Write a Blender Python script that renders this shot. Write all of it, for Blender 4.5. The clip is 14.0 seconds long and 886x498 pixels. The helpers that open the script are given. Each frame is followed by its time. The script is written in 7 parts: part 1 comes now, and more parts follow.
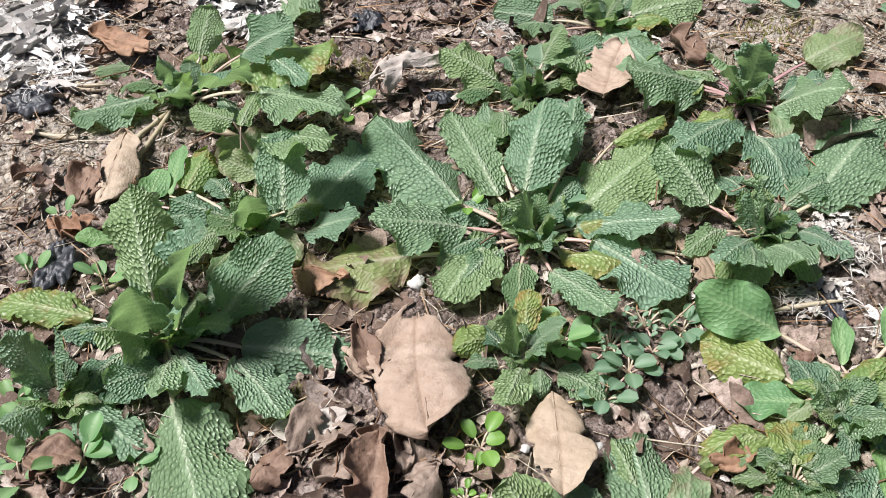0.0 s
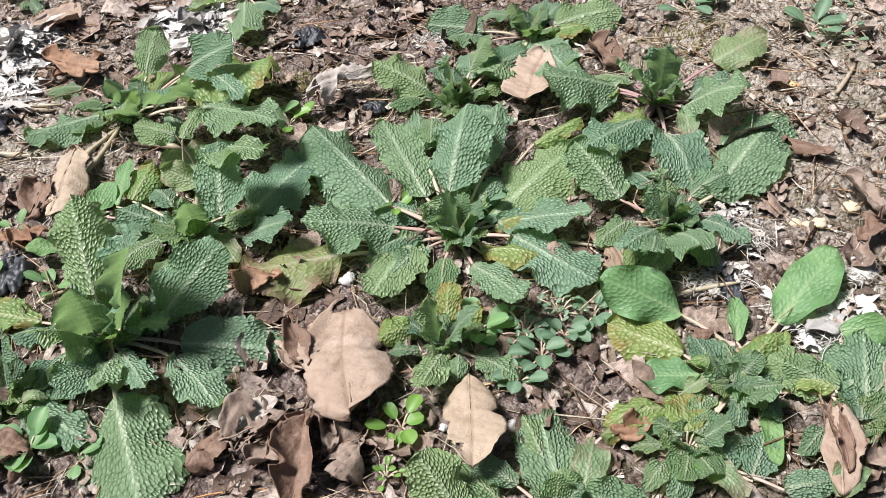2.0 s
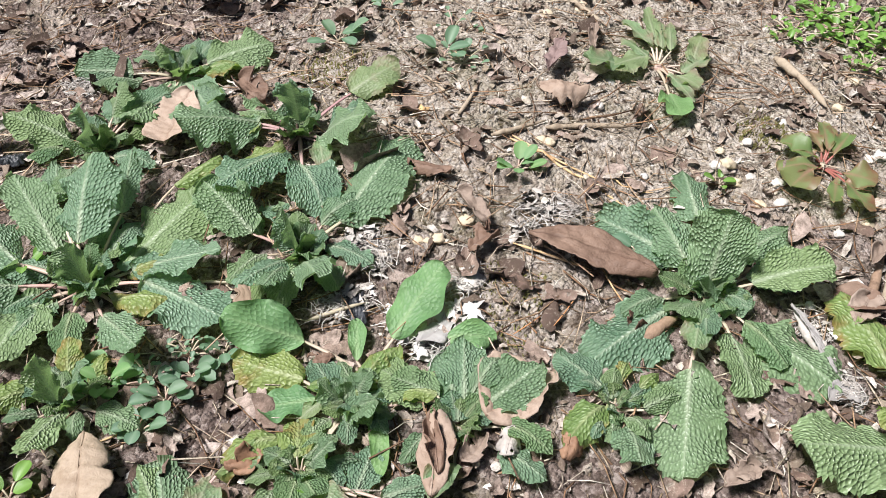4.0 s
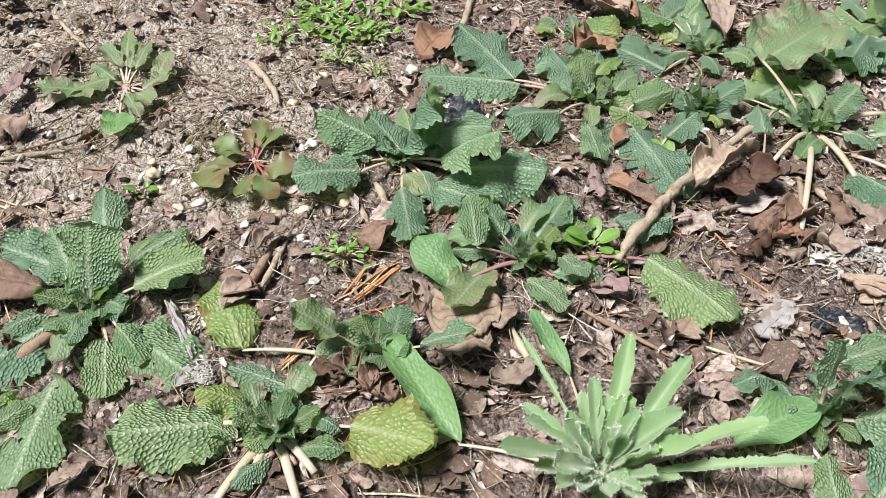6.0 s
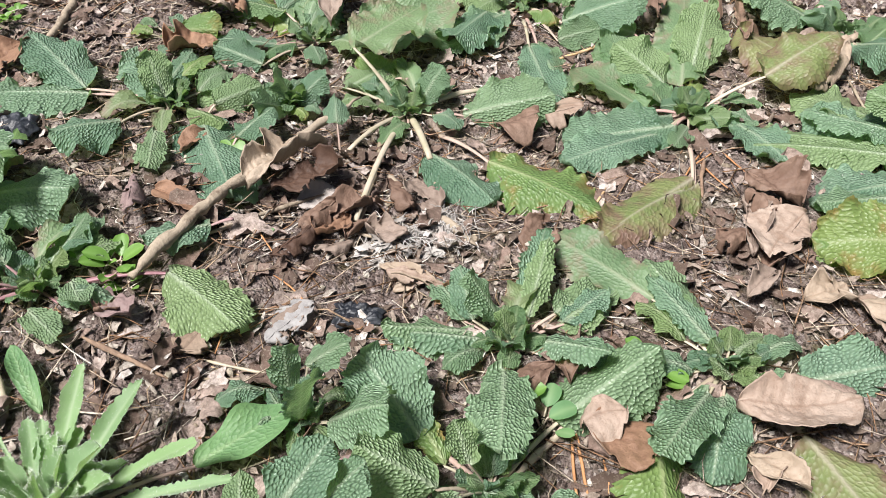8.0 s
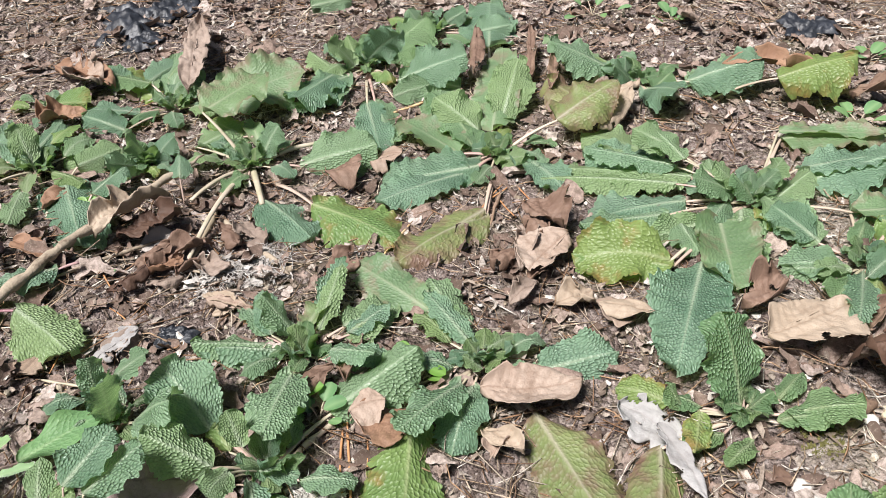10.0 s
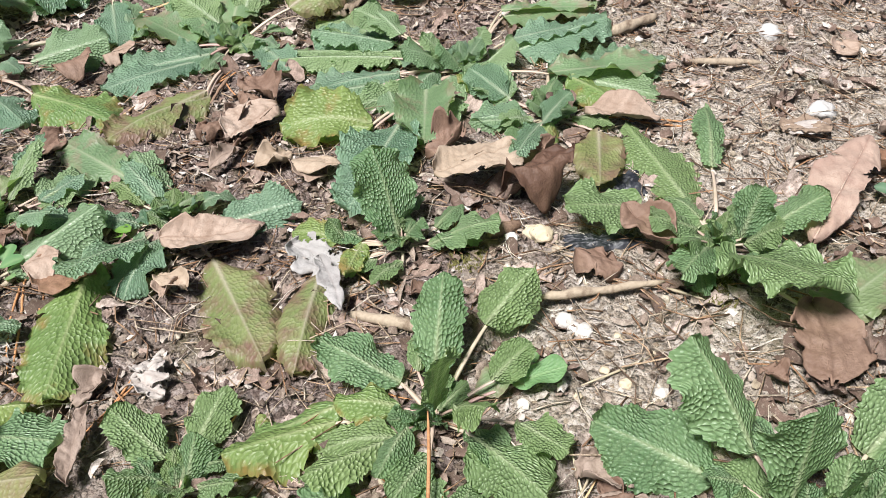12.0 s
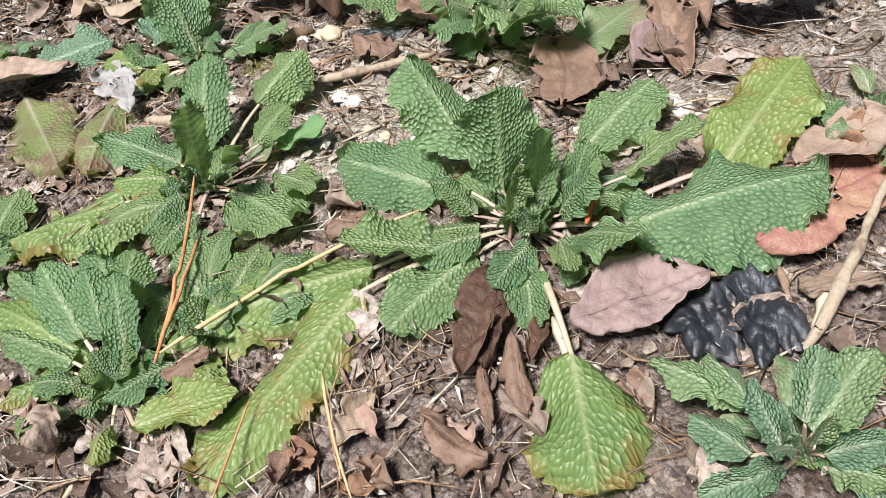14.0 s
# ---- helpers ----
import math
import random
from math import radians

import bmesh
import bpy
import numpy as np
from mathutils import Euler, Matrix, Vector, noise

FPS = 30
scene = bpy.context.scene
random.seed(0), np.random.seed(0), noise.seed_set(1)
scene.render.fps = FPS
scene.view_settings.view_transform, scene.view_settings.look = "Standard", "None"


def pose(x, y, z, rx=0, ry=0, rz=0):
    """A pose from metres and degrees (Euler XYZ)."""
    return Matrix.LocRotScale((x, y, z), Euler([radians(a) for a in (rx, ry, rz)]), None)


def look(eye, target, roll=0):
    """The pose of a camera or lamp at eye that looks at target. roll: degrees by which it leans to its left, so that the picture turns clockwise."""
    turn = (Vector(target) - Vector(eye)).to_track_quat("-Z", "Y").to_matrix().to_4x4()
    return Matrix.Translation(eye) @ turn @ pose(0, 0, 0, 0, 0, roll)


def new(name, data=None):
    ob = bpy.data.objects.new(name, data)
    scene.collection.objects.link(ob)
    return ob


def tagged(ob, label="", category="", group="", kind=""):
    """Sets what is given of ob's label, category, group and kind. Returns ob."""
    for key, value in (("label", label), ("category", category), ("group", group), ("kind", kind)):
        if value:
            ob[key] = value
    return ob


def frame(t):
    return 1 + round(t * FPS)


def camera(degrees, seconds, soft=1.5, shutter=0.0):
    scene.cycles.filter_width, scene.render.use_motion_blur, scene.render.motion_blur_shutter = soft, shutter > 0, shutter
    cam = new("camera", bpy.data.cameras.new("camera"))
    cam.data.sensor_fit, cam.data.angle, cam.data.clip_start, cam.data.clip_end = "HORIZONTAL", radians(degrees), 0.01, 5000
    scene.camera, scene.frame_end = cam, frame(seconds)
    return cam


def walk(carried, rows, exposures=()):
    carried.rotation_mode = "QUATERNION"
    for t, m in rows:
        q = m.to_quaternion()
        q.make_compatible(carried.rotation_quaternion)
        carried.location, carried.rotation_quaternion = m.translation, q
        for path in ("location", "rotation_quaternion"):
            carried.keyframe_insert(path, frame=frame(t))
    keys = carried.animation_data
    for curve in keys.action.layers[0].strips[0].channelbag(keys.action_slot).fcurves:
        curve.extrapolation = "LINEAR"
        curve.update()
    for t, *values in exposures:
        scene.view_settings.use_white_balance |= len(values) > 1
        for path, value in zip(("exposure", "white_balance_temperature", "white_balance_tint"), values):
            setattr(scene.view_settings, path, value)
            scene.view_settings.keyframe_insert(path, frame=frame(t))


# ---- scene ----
cam = camera(55.4, 14.0, 0.8)
PATH = [
    (0, (0.1160, -0.0030, 0.3430), (-0.1190, 1.4300, -1.0330), -2.60),
    (0.5, (0.1220, -0.0150, 0.3430), (-0.1070, 1.4270, -1.0240), -2.70),
    (1, (0.1330, -0.0290, 0.3370), (-0.0860, 1.4180, -1.0260), -3.00),
    (1.5, (0.1430, -0.0350, 0.3450), (-0.0720, 1.4170, -1.0140), -3.30),
    (2, (0.1580, -0.0300, 0.3570), (-0.0530, 1.4280, -0.9950), -3.70),
    (2.2, (0.1590, -0.0260, 0.3630), (-0.0510, 1.4350, -0.9870), -4.00),
    (4.3, (0.3150, -0.0380, 0.3730), (0.5850, 1.4390, -0.9480), 1.30),
    (4.5, (0.3430, -0.0440, 0.3790), (0.6400, 1.4320, -0.9380), 1.10),
    (5, (0.4170, -0.0680, 0.3890), (0.7650, 1.4070, -0.9160), 0.00),
    (5.5, (0.4920, -0.1020, 0.3870), (0.8980, 1.3580, -0.9180), -0.70),
    (6, (0.5770, -0.1270, 0.3830), (1.0490, 1.3070, -0.9280), -1.60),
    (6.5, (0.6580, -0.1510, 0.3780), (1.2040, 1.2540, -0.9370), -2.30),
    (7, (0.7110, -0.1650, 0.3700), (1.3100, 1.2090, -0.9540), -2.60),
    (7.5, (0.7480, -0.1820, 0.3730), (1.4120, 1.1500, -0.9630), -1.30),
    (8, (0.7990, -0.1960, 0.3740), (1.5130, 1.1040, -0.9680), -1.00),
    (8.5, (0.8420, -0.2070, 0.3700), (1.5900, 1.0620, -0.9820), -1.00),
    (8.7, (0.8650, -0.2200, 0.3760), (1.6240, 1.0420, -0.9770), -1.00),
    (10.8, (0.8630, -0.4220, 0.4380), (1.6800, 0.9500, -0.7670), -3.30),
    (11, (0.8600, -0.4410, 0.4260), (1.6740, 0.9300, -0.7820), -3.60),
    (11.5, (0.8960, -0.4830, 0.3910), (1.7420, 0.8090, -0.8790), -3.40),
    (12, (0.9560, -0.5010, 0.3750), (1.8890, 0.6800, -0.9410), -1.40),
    (12.5, (0.9840, -0.5310, 0.3720), (1.9290, 0.6200, -0.9630), -2.00),
    (13, (0.9760, -0.5690, 0.3470), (1.9140, 0.5760, -0.9980), -3.20),
    (13.5, (0.9740, -0.6230, 0.3210), (1.8880, 0.5030, -1.0560), -5.50),
    (14, (0.9830, -0.6560, 0.3050), (1.8940, 0.4540, -1.0870), -7.00),
]
walk(cam, [(t, look(eye, target, roll)) for t, eye, target, roll in PATH])

# World, sun and exposure
world = bpy.data.worlds.new("sky")
scene.world = world
world.use_nodes = True
wn, wl = world.node_tree.nodes, world.node_tree.links
sky = wn.new("ShaderNodeTexSky")
sky.sky_type = "NISHITA"
sky.sun_disc = False
SUN_ELEV, SUN_AZ = 63.0, 262.0
sky.sun_elevation, sky.sun_rotation = radians(SUN_ELEV), radians(SUN_AZ)
sky.dust_density = 3.0
wl.new(sky.outputs[0], wn["Background"].inputs[0])
wn["Background"].inputs[1].default_value = 0.029

sun_data = bpy.data.lights.new("sun", "SUN")
sun_data.energy, sun_data.angle, sun_data.color = 5.2, radians(14), (1.0, 0.968, 0.96)
sun = new("sun", sun_data)
sun_dir = Vector((math.sin(radians(SUN_AZ)) * math.cos(radians(SUN_ELEV)), math.cos(radians(SUN_AZ)) * math.cos(radians(SUN_ELEV)), math.sin(radians(SUN_ELEV))))
sun.matrix_world = look(sun_dir * 8, (0, 0, 0))
scene.view_settings.exposure = 0.765


# Materials
class Nodes:
    """A short way to wire one material."""

    def __init__(self, name, roughness=0.6, specular=0.4):
        self.mat = bpy.data.materials.new(name)
        self.mat.use_nodes = True
        self.n, self.l = self.mat.node_tree.nodes, self.mat.node_tree.links
        self.bsdf = self.n["Principled BSDF"]
        self.bsdf.inputs["Roughness"].default_value = roughness
        self.bsdf.inputs["Specular IOR Level"].default_value = specular

    def put(self, socket, value):
        if isinstance(value, bpy.types.NodeSocket):
            self.l.new(value, socket)
        else:
            socket.default_value = value

    def noise(self, scale, detail=4.0, rough=0.6, coord="Object", vector=None):
        t = self.n.new("ShaderNodeTexNoise")
        t.inputs["Scale"].default_value, t.inputs["Detail"].default_value, t.inputs["Roughness"].default_value = scale, detail, rough
        self.l.new(vector or self.coords(coord), t.inputs["Vector"])
        return t.outputs["Fac"]

    def voronoi(self, scale, feature="F1", coord="Object"):
        t = self.n.new("ShaderNodeTexVoronoi")
        t.feature = feature
        t.inputs["Scale"].default_value = scale
        self.l.new(self.coords(coord), t.inputs["Vector"])
        return t

    def coords(self, name):
        t = self.n.new("ShaderNodeTexCoord")
        return t.outputs[name]

    def attribute(self, name):
        a = self.n.new("ShaderNodeAttribute")
        a.attribute_name = name
        return a.outputs["Fac"]

    def ramp(self, fac, stops):
        r = self.n.new("ShaderNodeValToRGB")
        while len(r.color_ramp.elements) < len(stops):
            r.color_ramp.elements.new(0.5)
        for e, (pos, col) in zip(r.color_ramp.elements, stops):
            e.position, e.color = pos, (*col, 1) if len(col) == 3 else col
        self.put(r.inputs[0], fac)
        return r.outputs[0]

    def mix(self, fac, a, b, mode="MIX"):
        m = self.n.new("ShaderNodeMix")
        m.data_type, m.blend_type = "RGBA", mode
        self.put(m.inputs[0], fac)
        self.put(m.inputs[6], a if isinstance(a, bpy.types.NodeSocket) else (*a, 1))
        self.put(m.inputs[7], b if isinstance(b, bpy.types.NodeSocket) else (*b, 1))
        return m.outputs[2]

    def math(self, op, a, b=0.0, clamp=False):
        m = self.n.new("ShaderNodeMath")
        m.operation, m.use_clamp = op, clamp
        self.put(m.inputs[0], a)
        self.put(m.inputs[1], b)
        return m.outputs[0]

    def random(self):
        return self.n.new("ShaderNodeObjectInfo").outputs["Random"]

    def island(self):
        return self.n.new("ShaderNodeNewGeometry").outputs["Random Per Island"]

    def blisters(self):
        """The rounded blisters between the veins of a wrinkled leaf, along the two ways that its mesh carries."""
        at = self.n.new("ShaderNodeCombineXYZ")
        self.put(at.inputs[0], self.attribute("along"))
        self.put(at.inputs[1], self.attribute("across"))
        out = []
        for feature in ("F1", "DISTANCE_TO_EDGE"):
            t = self.n.new("ShaderNodeTexVoronoi")
            t.voronoi_dimensions, t.feature = "2D", feature
            t.inputs["Scale"].default_value, t.inputs["Randomness"].default_value = 1.0, 0.9
            self.l.new(at.outputs[0], t.inputs["Vector"])
            out.append(t.outputs["Distance"])
        near = self.math("MULTIPLY", out[0], 1.25)
        dome = self.math("SUBTRACT", 1.0, self.math("MULTIPLY", near, near), True)
        rim = self.math("MULTIPLY", out[1], 2.6, True)
        return self.math("MULTIPLY", self.math("ADD", self.math("MULTIPLY", dome, 0.72), self.math("MULTIPLY", rim, 0.28)), self.attribute("puff"))

    def colour(self, value):
        self.put(self.bsdf.inputs["Base Color"], value)
        return self

    def bump(self, height, distance, strength=1.0):
        b = self.n.new("ShaderNodeBump")
        b.inputs["Distance"].default_value, b.inputs["Strength"].default_value = distance, strength
        self.put(b.inputs["Height"], height)
        self.l.new(b.outputs[0], self.bsdf.inputs["Normal"])
        return self

    def thin(self, share, tint):
        """Lets some light through, as a leaf does."""
        tr = self.n.new("ShaderNodeBsdfTranslucent")
        self.put(tr.inputs["Color"], tint)
        mx = self.n.new("ShaderNodeMixShader")
        mx.inputs[0].default_value = share
        out = self.n["Material Output"]
        self.l.new(self.bsdf.outputs[0], mx.inputs[1])
        self.l.new(tr.outputs[0], mx.inputs[2])
        self.l.new(mx.outputs[0], out.inputs["Surface"])
        return self


def leaf_material(name, dark, light, warm, rib, wear=0.0, wear_col=(0.2, 0.1, 0.05), rough=0.42, vein=0.12):
    m = Nodes(name, rough, 0.5 if name != "smooth_leaf" else 0.25)
    big = m.noise(22, 3)
    tone = m.mix(m.ramp(big, [(0.35, (0, 0, 0)), (0.65, (1, 1, 1))]), dark, light)
    tone = m.mix(m.math("MULTIPLY", m.math("POWER", m.random(), 2.0), 0.75), tone, warm)
    fine = m.noise(900, 3, 0.7)
    tone = m.mix(m.math("MULTIPLY", fine, 0.35), tone, light)
    if wear:
        spots = m.noise(55, 5, 0.65)
        edge = m.attribute("edge")
        where = m.math("ADD", m.math("MULTIPLY", edge, 0.15), spots)
        tone = m.mix(m.math("MULTIPLY", m.ramp(where, [(0.62 - 0.2 * wear, (0, 0, 0)), (0.8 - 0.12 * wear, (1, 1, 1))]), 0.9), tone, wear_col)
    hollow = m.attribute("vein")
    tone = m.mix(m.math("MULTIPLY", hollow, vein), tone, rib)
    tone = m.mix(m.attribute("rib"), tone, rib)
    m.colour(tone)
    m.put(m.bsdf.inputs["Sheen Weight"], 0.4 if name == "hairy_leaf" else 0.0)
    m.put(m.bsdf.inputs["Roughness"], m.math("ADD", m.math("MULTIPLY", fine, 0.25), rough - 0.1))
    fine_relief = m.math("ADD", m.noise(520, 4, 0.65), m.math("MULTIPLY", m.noise(1500, 3, 0.6), 0.5))
    m.bump(m.math("ADD", m.math("MULTIPLY", fine_relief, 0.14), m.blisters()), 0.0015, 1.0)
    m.thin(0.28, (light[0] * 2.2, light[1] * 2.2, light[2] * 1.2, 1))
    return m.mat


GREEN = leaf_material("bumpy_leaf_green", (0.072, 0.15, 0.093), (0.186, 0.295, 0.2), (0.26, 0.34, 0.125), (0.385, 0.445, 0.32), rough=0.36)
FRESH = leaf_material("fresh_bumpy_leaf", (0.08, 0.16, 0.076), (0.166, 0.27, 0.138), (0.215, 0.28, 0.095), (0.335, 0.387, 0.233), rough=0.4)
YELLOW = leaf_material("bumpy_leaf_yellow_green", (0.095, 0.175, 0.055), (0.17, 0.26, 0.085), (0.23, 0.27, 0.08), (0.34, 0.38, 0.2), 0.22, (0.24, 0.15, 0.05))
DYING = leaf_material("withering_leaf", (0.13, 0.185, 0.06), (0.21, 0.25, 0.1), (0.26, 0.235, 0.1), (0.42, 0.38, 0.29), 0.75, (0.18, 0.095, 0.08), 0.5)
PALE = leaf_material("pale_flat_leaf", (0.10, 0.17, 0.085), (0.16, 0.25, 0.125), (0.2, 0.23, 0.1), (0.32, 0.36, 0.24), 0.35, (0.22, 0.16, 0.12), 0.5)
SMOOTH = leaf_material("smooth_leaf", (0.085, 0.19, 0.085), (0.15, 0.275, 0.125), (0.17, 0.29, 0.1), (0.27, 0.39, 0.2), 0.0, rough=0.42, vein=0.45)
HAIRY = leaf_material("hairy_leaf", (0.125, 0.225, 0.095), (0.21, 0.325, 0.165), (0.2, 0.33, 0.12), (0.38, 0.46, 0.3), 0.0, rough=0.55)
REDDISH = leaf_material("reddish_small_leaf", (0.10, 0.16, 0.05), (0.15, 0.23, 0.09), (0.2, 0.12, 0.07), (0.3, 0.16, 0.12), 0.3, (0.18, 0.07, 0.05))
BRIGHT = leaf_material("fresh_green_leaf", (0.08, 0.18, 0.03), (0.13, 0.26, 0.05), (0.16, 0.29, 0.055), (0.24, 0.4, 0.12), 0.0, rough=0.38)
BLUISH = leaf_material("bluish_leaf", (0.07, 0.145, 0.085), (0.12, 0.21, 0.135), (0.12, 0.21, 0.11), (0.26, 0.36, 0.26), 0.0, rough=0.5)
LEAF_MATS = {"n": GREEN, "f": FRESH, "y": YELLOW, "d": DYING, "p": PALE, "s": SMOOTH, "h": HAIRY, "r": REDDISH}


def stalk_material(name, a, b, c):
    m = Nodes(name, 0.45, 0.4)
    tone = m.mix(m.ramp(m.noise(60, 3), [(0.35, (0, 0, 0)), (0.7, (1, 1, 1))]), a, b)
    tone = m.mix(m.math("MULTIPLY", m.math("POWER", m.random(), 2.5), 0.9), tone, c)
    return m.colour(tone).bump(m.noise(500, 4), 0.0005, 0.6).mat


mh = Nodes("plant_hair", 0.6, 0.3)
mh.colour((0.62, 0.66, 0.56, 1))
FUZZ = mh.mat
STALK = stalk_material("leaf_stalk", (0.34, 0.31, 0.21), (0.48, 0.41, 0.33), (0.4, 0.25, 0.23))
PURPLE_STALK = stalk_material("purplish_stalk", (0.33, 0.2, 0.2), (0.45, 0.33, 0.3), (0.24, 0.11, 0.13))
PINK_STALK = stalk_material("pinkish_stalk", (0.48, 0.42, 0.31), (0.52, 0.41, 0.33), (0.38, 0.23, 0.22))
RED_STALK = stalk_material("red_stalk", (0.26, 0.09, 0.07), (0.3, 0.13, 0.1), (0.2, 0.05, 0.05))


def dead_material(name, a, b, dark, rough=0.62):
    m = Nodes(name, rough, 0.3)
    tone = m.mix(m.ramp(m.noise(28, 5, 0.65), [(0.36, (0, 0, 0)), (0.66, (1, 1, 1))]), a, b)
    tone = m.mix(m.math("MULTIPLY", m.ramp(m.noise(48, 6, 0.75), [(0.53, (0, 0, 0)), (0.72, (1, 1, 1))]), 0.7), tone, dark)
    tone = m.mix(m.math("MULTIPLY", m.ramp(m.noise(420, 4, 0.7), [(0.56, (0, 0, 0)), (0.7, (1, 1, 1))]), 0.45), tone, dark)
    tone = m.mix(m.math("MULTIPLY", m.random(), 0.35), tone, dark)
    tone = m.mix(m.math("MULTIPLY", m.attribute("vein"), 0.55), tone, dark)
    m.colour(tone).bump(m.math("ADD", m.noise(300, 5, 0.7), m.math("MULTIPLY", m.voronoi(420, "DISTANCE_TO_EDGE").outputs["Distance"], 0.8)), 0.0007, 0.7)
    return m.thin(0.12, (*[min(1, v * 1.5) for v in a], 1)).mat


DEAD = {
    "tan": dead_material("dead_leaf_tan", (0.33, 0.245, 0.19), (0.44, 0.35, 0.285), (0.18, 0.115, 0.078)),
    "beige": dead_material("dead_leaf_beige", (0.37, 0.295, 0.22), (0.47, 0.385, 0.3), (0.22, 0.155, 0.105)),
    "brown": dead_material("dead_leaf_brown", (0.18, 0.112, 0.08), (0.28, 0.19, 0.14), (0.085, 0.05, 0.036)),
    "darkbrown": dead_material("dead_leaf_dark_brown", (0.085, 0.045, 0.03), (0.16, 0.095, 0.065), (0.035, 0.02, 0.015)),
    "greybrown": dead_material("dead_leaf_grey_brown", (0.26, 0.2, 0.16), (0.37, 0.29, 0.24), (0.12, 0.085, 0.065)),
    "orange": dead_material("dead_leaf_orange_brown", (0.25, 0.14, 0.085), (0.36, 0.225, 0.145), (0.13, 0.068, 0.043)),
    "purple": dead_material("dead_leaf_mauve", (0.24, 0.17, 0.16), (0.34, 0.25, 0.235), (0.13, 0.085, 0.08)),
    "pink": dead_material("dead_leaf_reddish", (0.36, 0.25, 0.2), (0.47, 0.37, 0.3), (0.2, 0.12, 0.095)),
    "red": dead_material("dead_leaf_purple_red", (0.27, 0.115, 0.1), (0.38, 0.24, 0.16), (0.2, 0.055, 0.07), 0.45),
    "silver": dead_material("dead_leaf_silver", (0.42, 0.385, 0.355), (0.57, 0.53, 0.49), (0.25, 0.205, 0.18)),
    "white": dead_material("dead_leaf_bleached", (0.3, 0.29, 0.28), (0.42, 0.41, 0.40), (0.24, 0.22, 0.21)),
    "bark": dead_material("bark_flake", (0.25, 0.18, 0.13), (0.36, 0.28, 0.21), (0.11, 0.075, 0.055), 0.8),
}


def wood_material(name, a, b, dark):
    m = Nodes(name, 0.75, 0.25)
    w = m.n.new("ShaderNodeTexNoise")
    mp = m.n.new("ShaderNodeMapping")
    mp.inputs["Scale"].default_value = (1, 1, 0.5)
    m.l.new(m.coords("Object"), mp.inputs[0])
    m.l.new(mp.outputs[0], w.inputs["Vector"])
    w.inputs["Scale"].default_value, w.inputs["Detail"].default_value = 420, 6
    tone = m.mix(w.outputs["Fac"], a, b)
    tone = m.mix(m.ramp(m.noise(70, 4, 0.7), [(0.5, (0, 0, 0)), (0.7, (1, 1, 1))]), tone, dark)
    return m.colour(tone).bump(w.outputs["Fac"], 0.0012, 0.8).mat


WOOD = {
    "driftwood": wood_material("dry_stem_wood", (0.25, 0.2, 0.145), (0.4, 0.335, 0.255), (0.12, 0.082, 0.056)),
    "brownstick": wood_material("brown_twig", (0.2, 0.13, 0.085), (0.3, 0.21, 0.15), (0.09, 0.055, 0.04)),
    "pinkstem": PINK_STALK,
    "palestem": stalk_material("pale_stem", (0.33, 0.29, 0.2), (0.44, 0.39, 0.29), (0.24, 0.19, 0.13)),
    "needle": wood_material("pine_needle_orange", (0.36, 0.17, 0.075), (0.46, 0.25, 0.12), (0.22, 0.1, 0.045)),
    "straw": wood_material("pine_needle_straw", (0.5, 0.34, 0.18), (0.6, 0.44, 0.26), (0.34, 0.2, 0.1)),
    "rednd": wood_material("red_needle", (0.36, 0.1, 0.035), (0.42, 0.14, 0.05), (0.2, 0.05, 0.02)),
}


def stone_material(name, a, b):
    m = Nodes(name, 0.7, 0.4)
    tone = m.mix(m.noise(160, 5, 0.7), a, b)
    tone = m.mix(m.ramp(m.noise(320, 3), [(0.6, (0, 0, 0)), (0.75, (1, 1, 1))]), tone, (a[0] * 0.5, a[1] * 0.45, a[2] * 0.4))
    return m.colour(tone).bump(m.noise(500, 5, 0.7), 0.001, 0.7).mat


STONE = {
    "white": stone_material("white_quartz", (0.4, 0.375, 0.34), (0.58, 0.555, 0.52)),
    "grey": stone_material("grey_stone", (0.34, 0.33, 0.32), (0.52, 0.51, 0.49)),
    "beige": stone_material("sandy_stone", (0.42, 0.34, 0.23), (0.6, 0.52, 0.39)),
    "orange": stone_material("orange_stone", (0.5, 0.3, 0.13), (0.6, 0.42, 0.22)),
}

mf = Nodes("black_plastic_film", 0.22, 0.6)
mf.colour(mf.mix(mf.ramp(mf.noise(60, 4), [(0.5, (0, 0, 0)), (0.75, (1, 1, 1))]), (0.012, 0.014, 0.019), (0.06, 0.066, 0.08)))
mf.bump(mf.noise(210, 4, 0.6), 0.0016, 0.7)
mf.put(mf.bsdf.inputs["Roughness"], mf.math("ADD", mf.math("MULTIPLY", mf.noise(140, 4), 0.45), 0.28))
FILM = mf.mat


def tuft_material(name, stops, grey):
    m = Nodes(name, 0.9, 0.15)
    m.colour(m.mix(m.math("MULTIPLY", m.noise(260, 5, 0.7), grey), m.ramp(m.island(), stops), (0.34, 0.31, 0.28)))
    return m.bump(m.noise(500, 5, 0.75), 0.0012, 0.8).mat


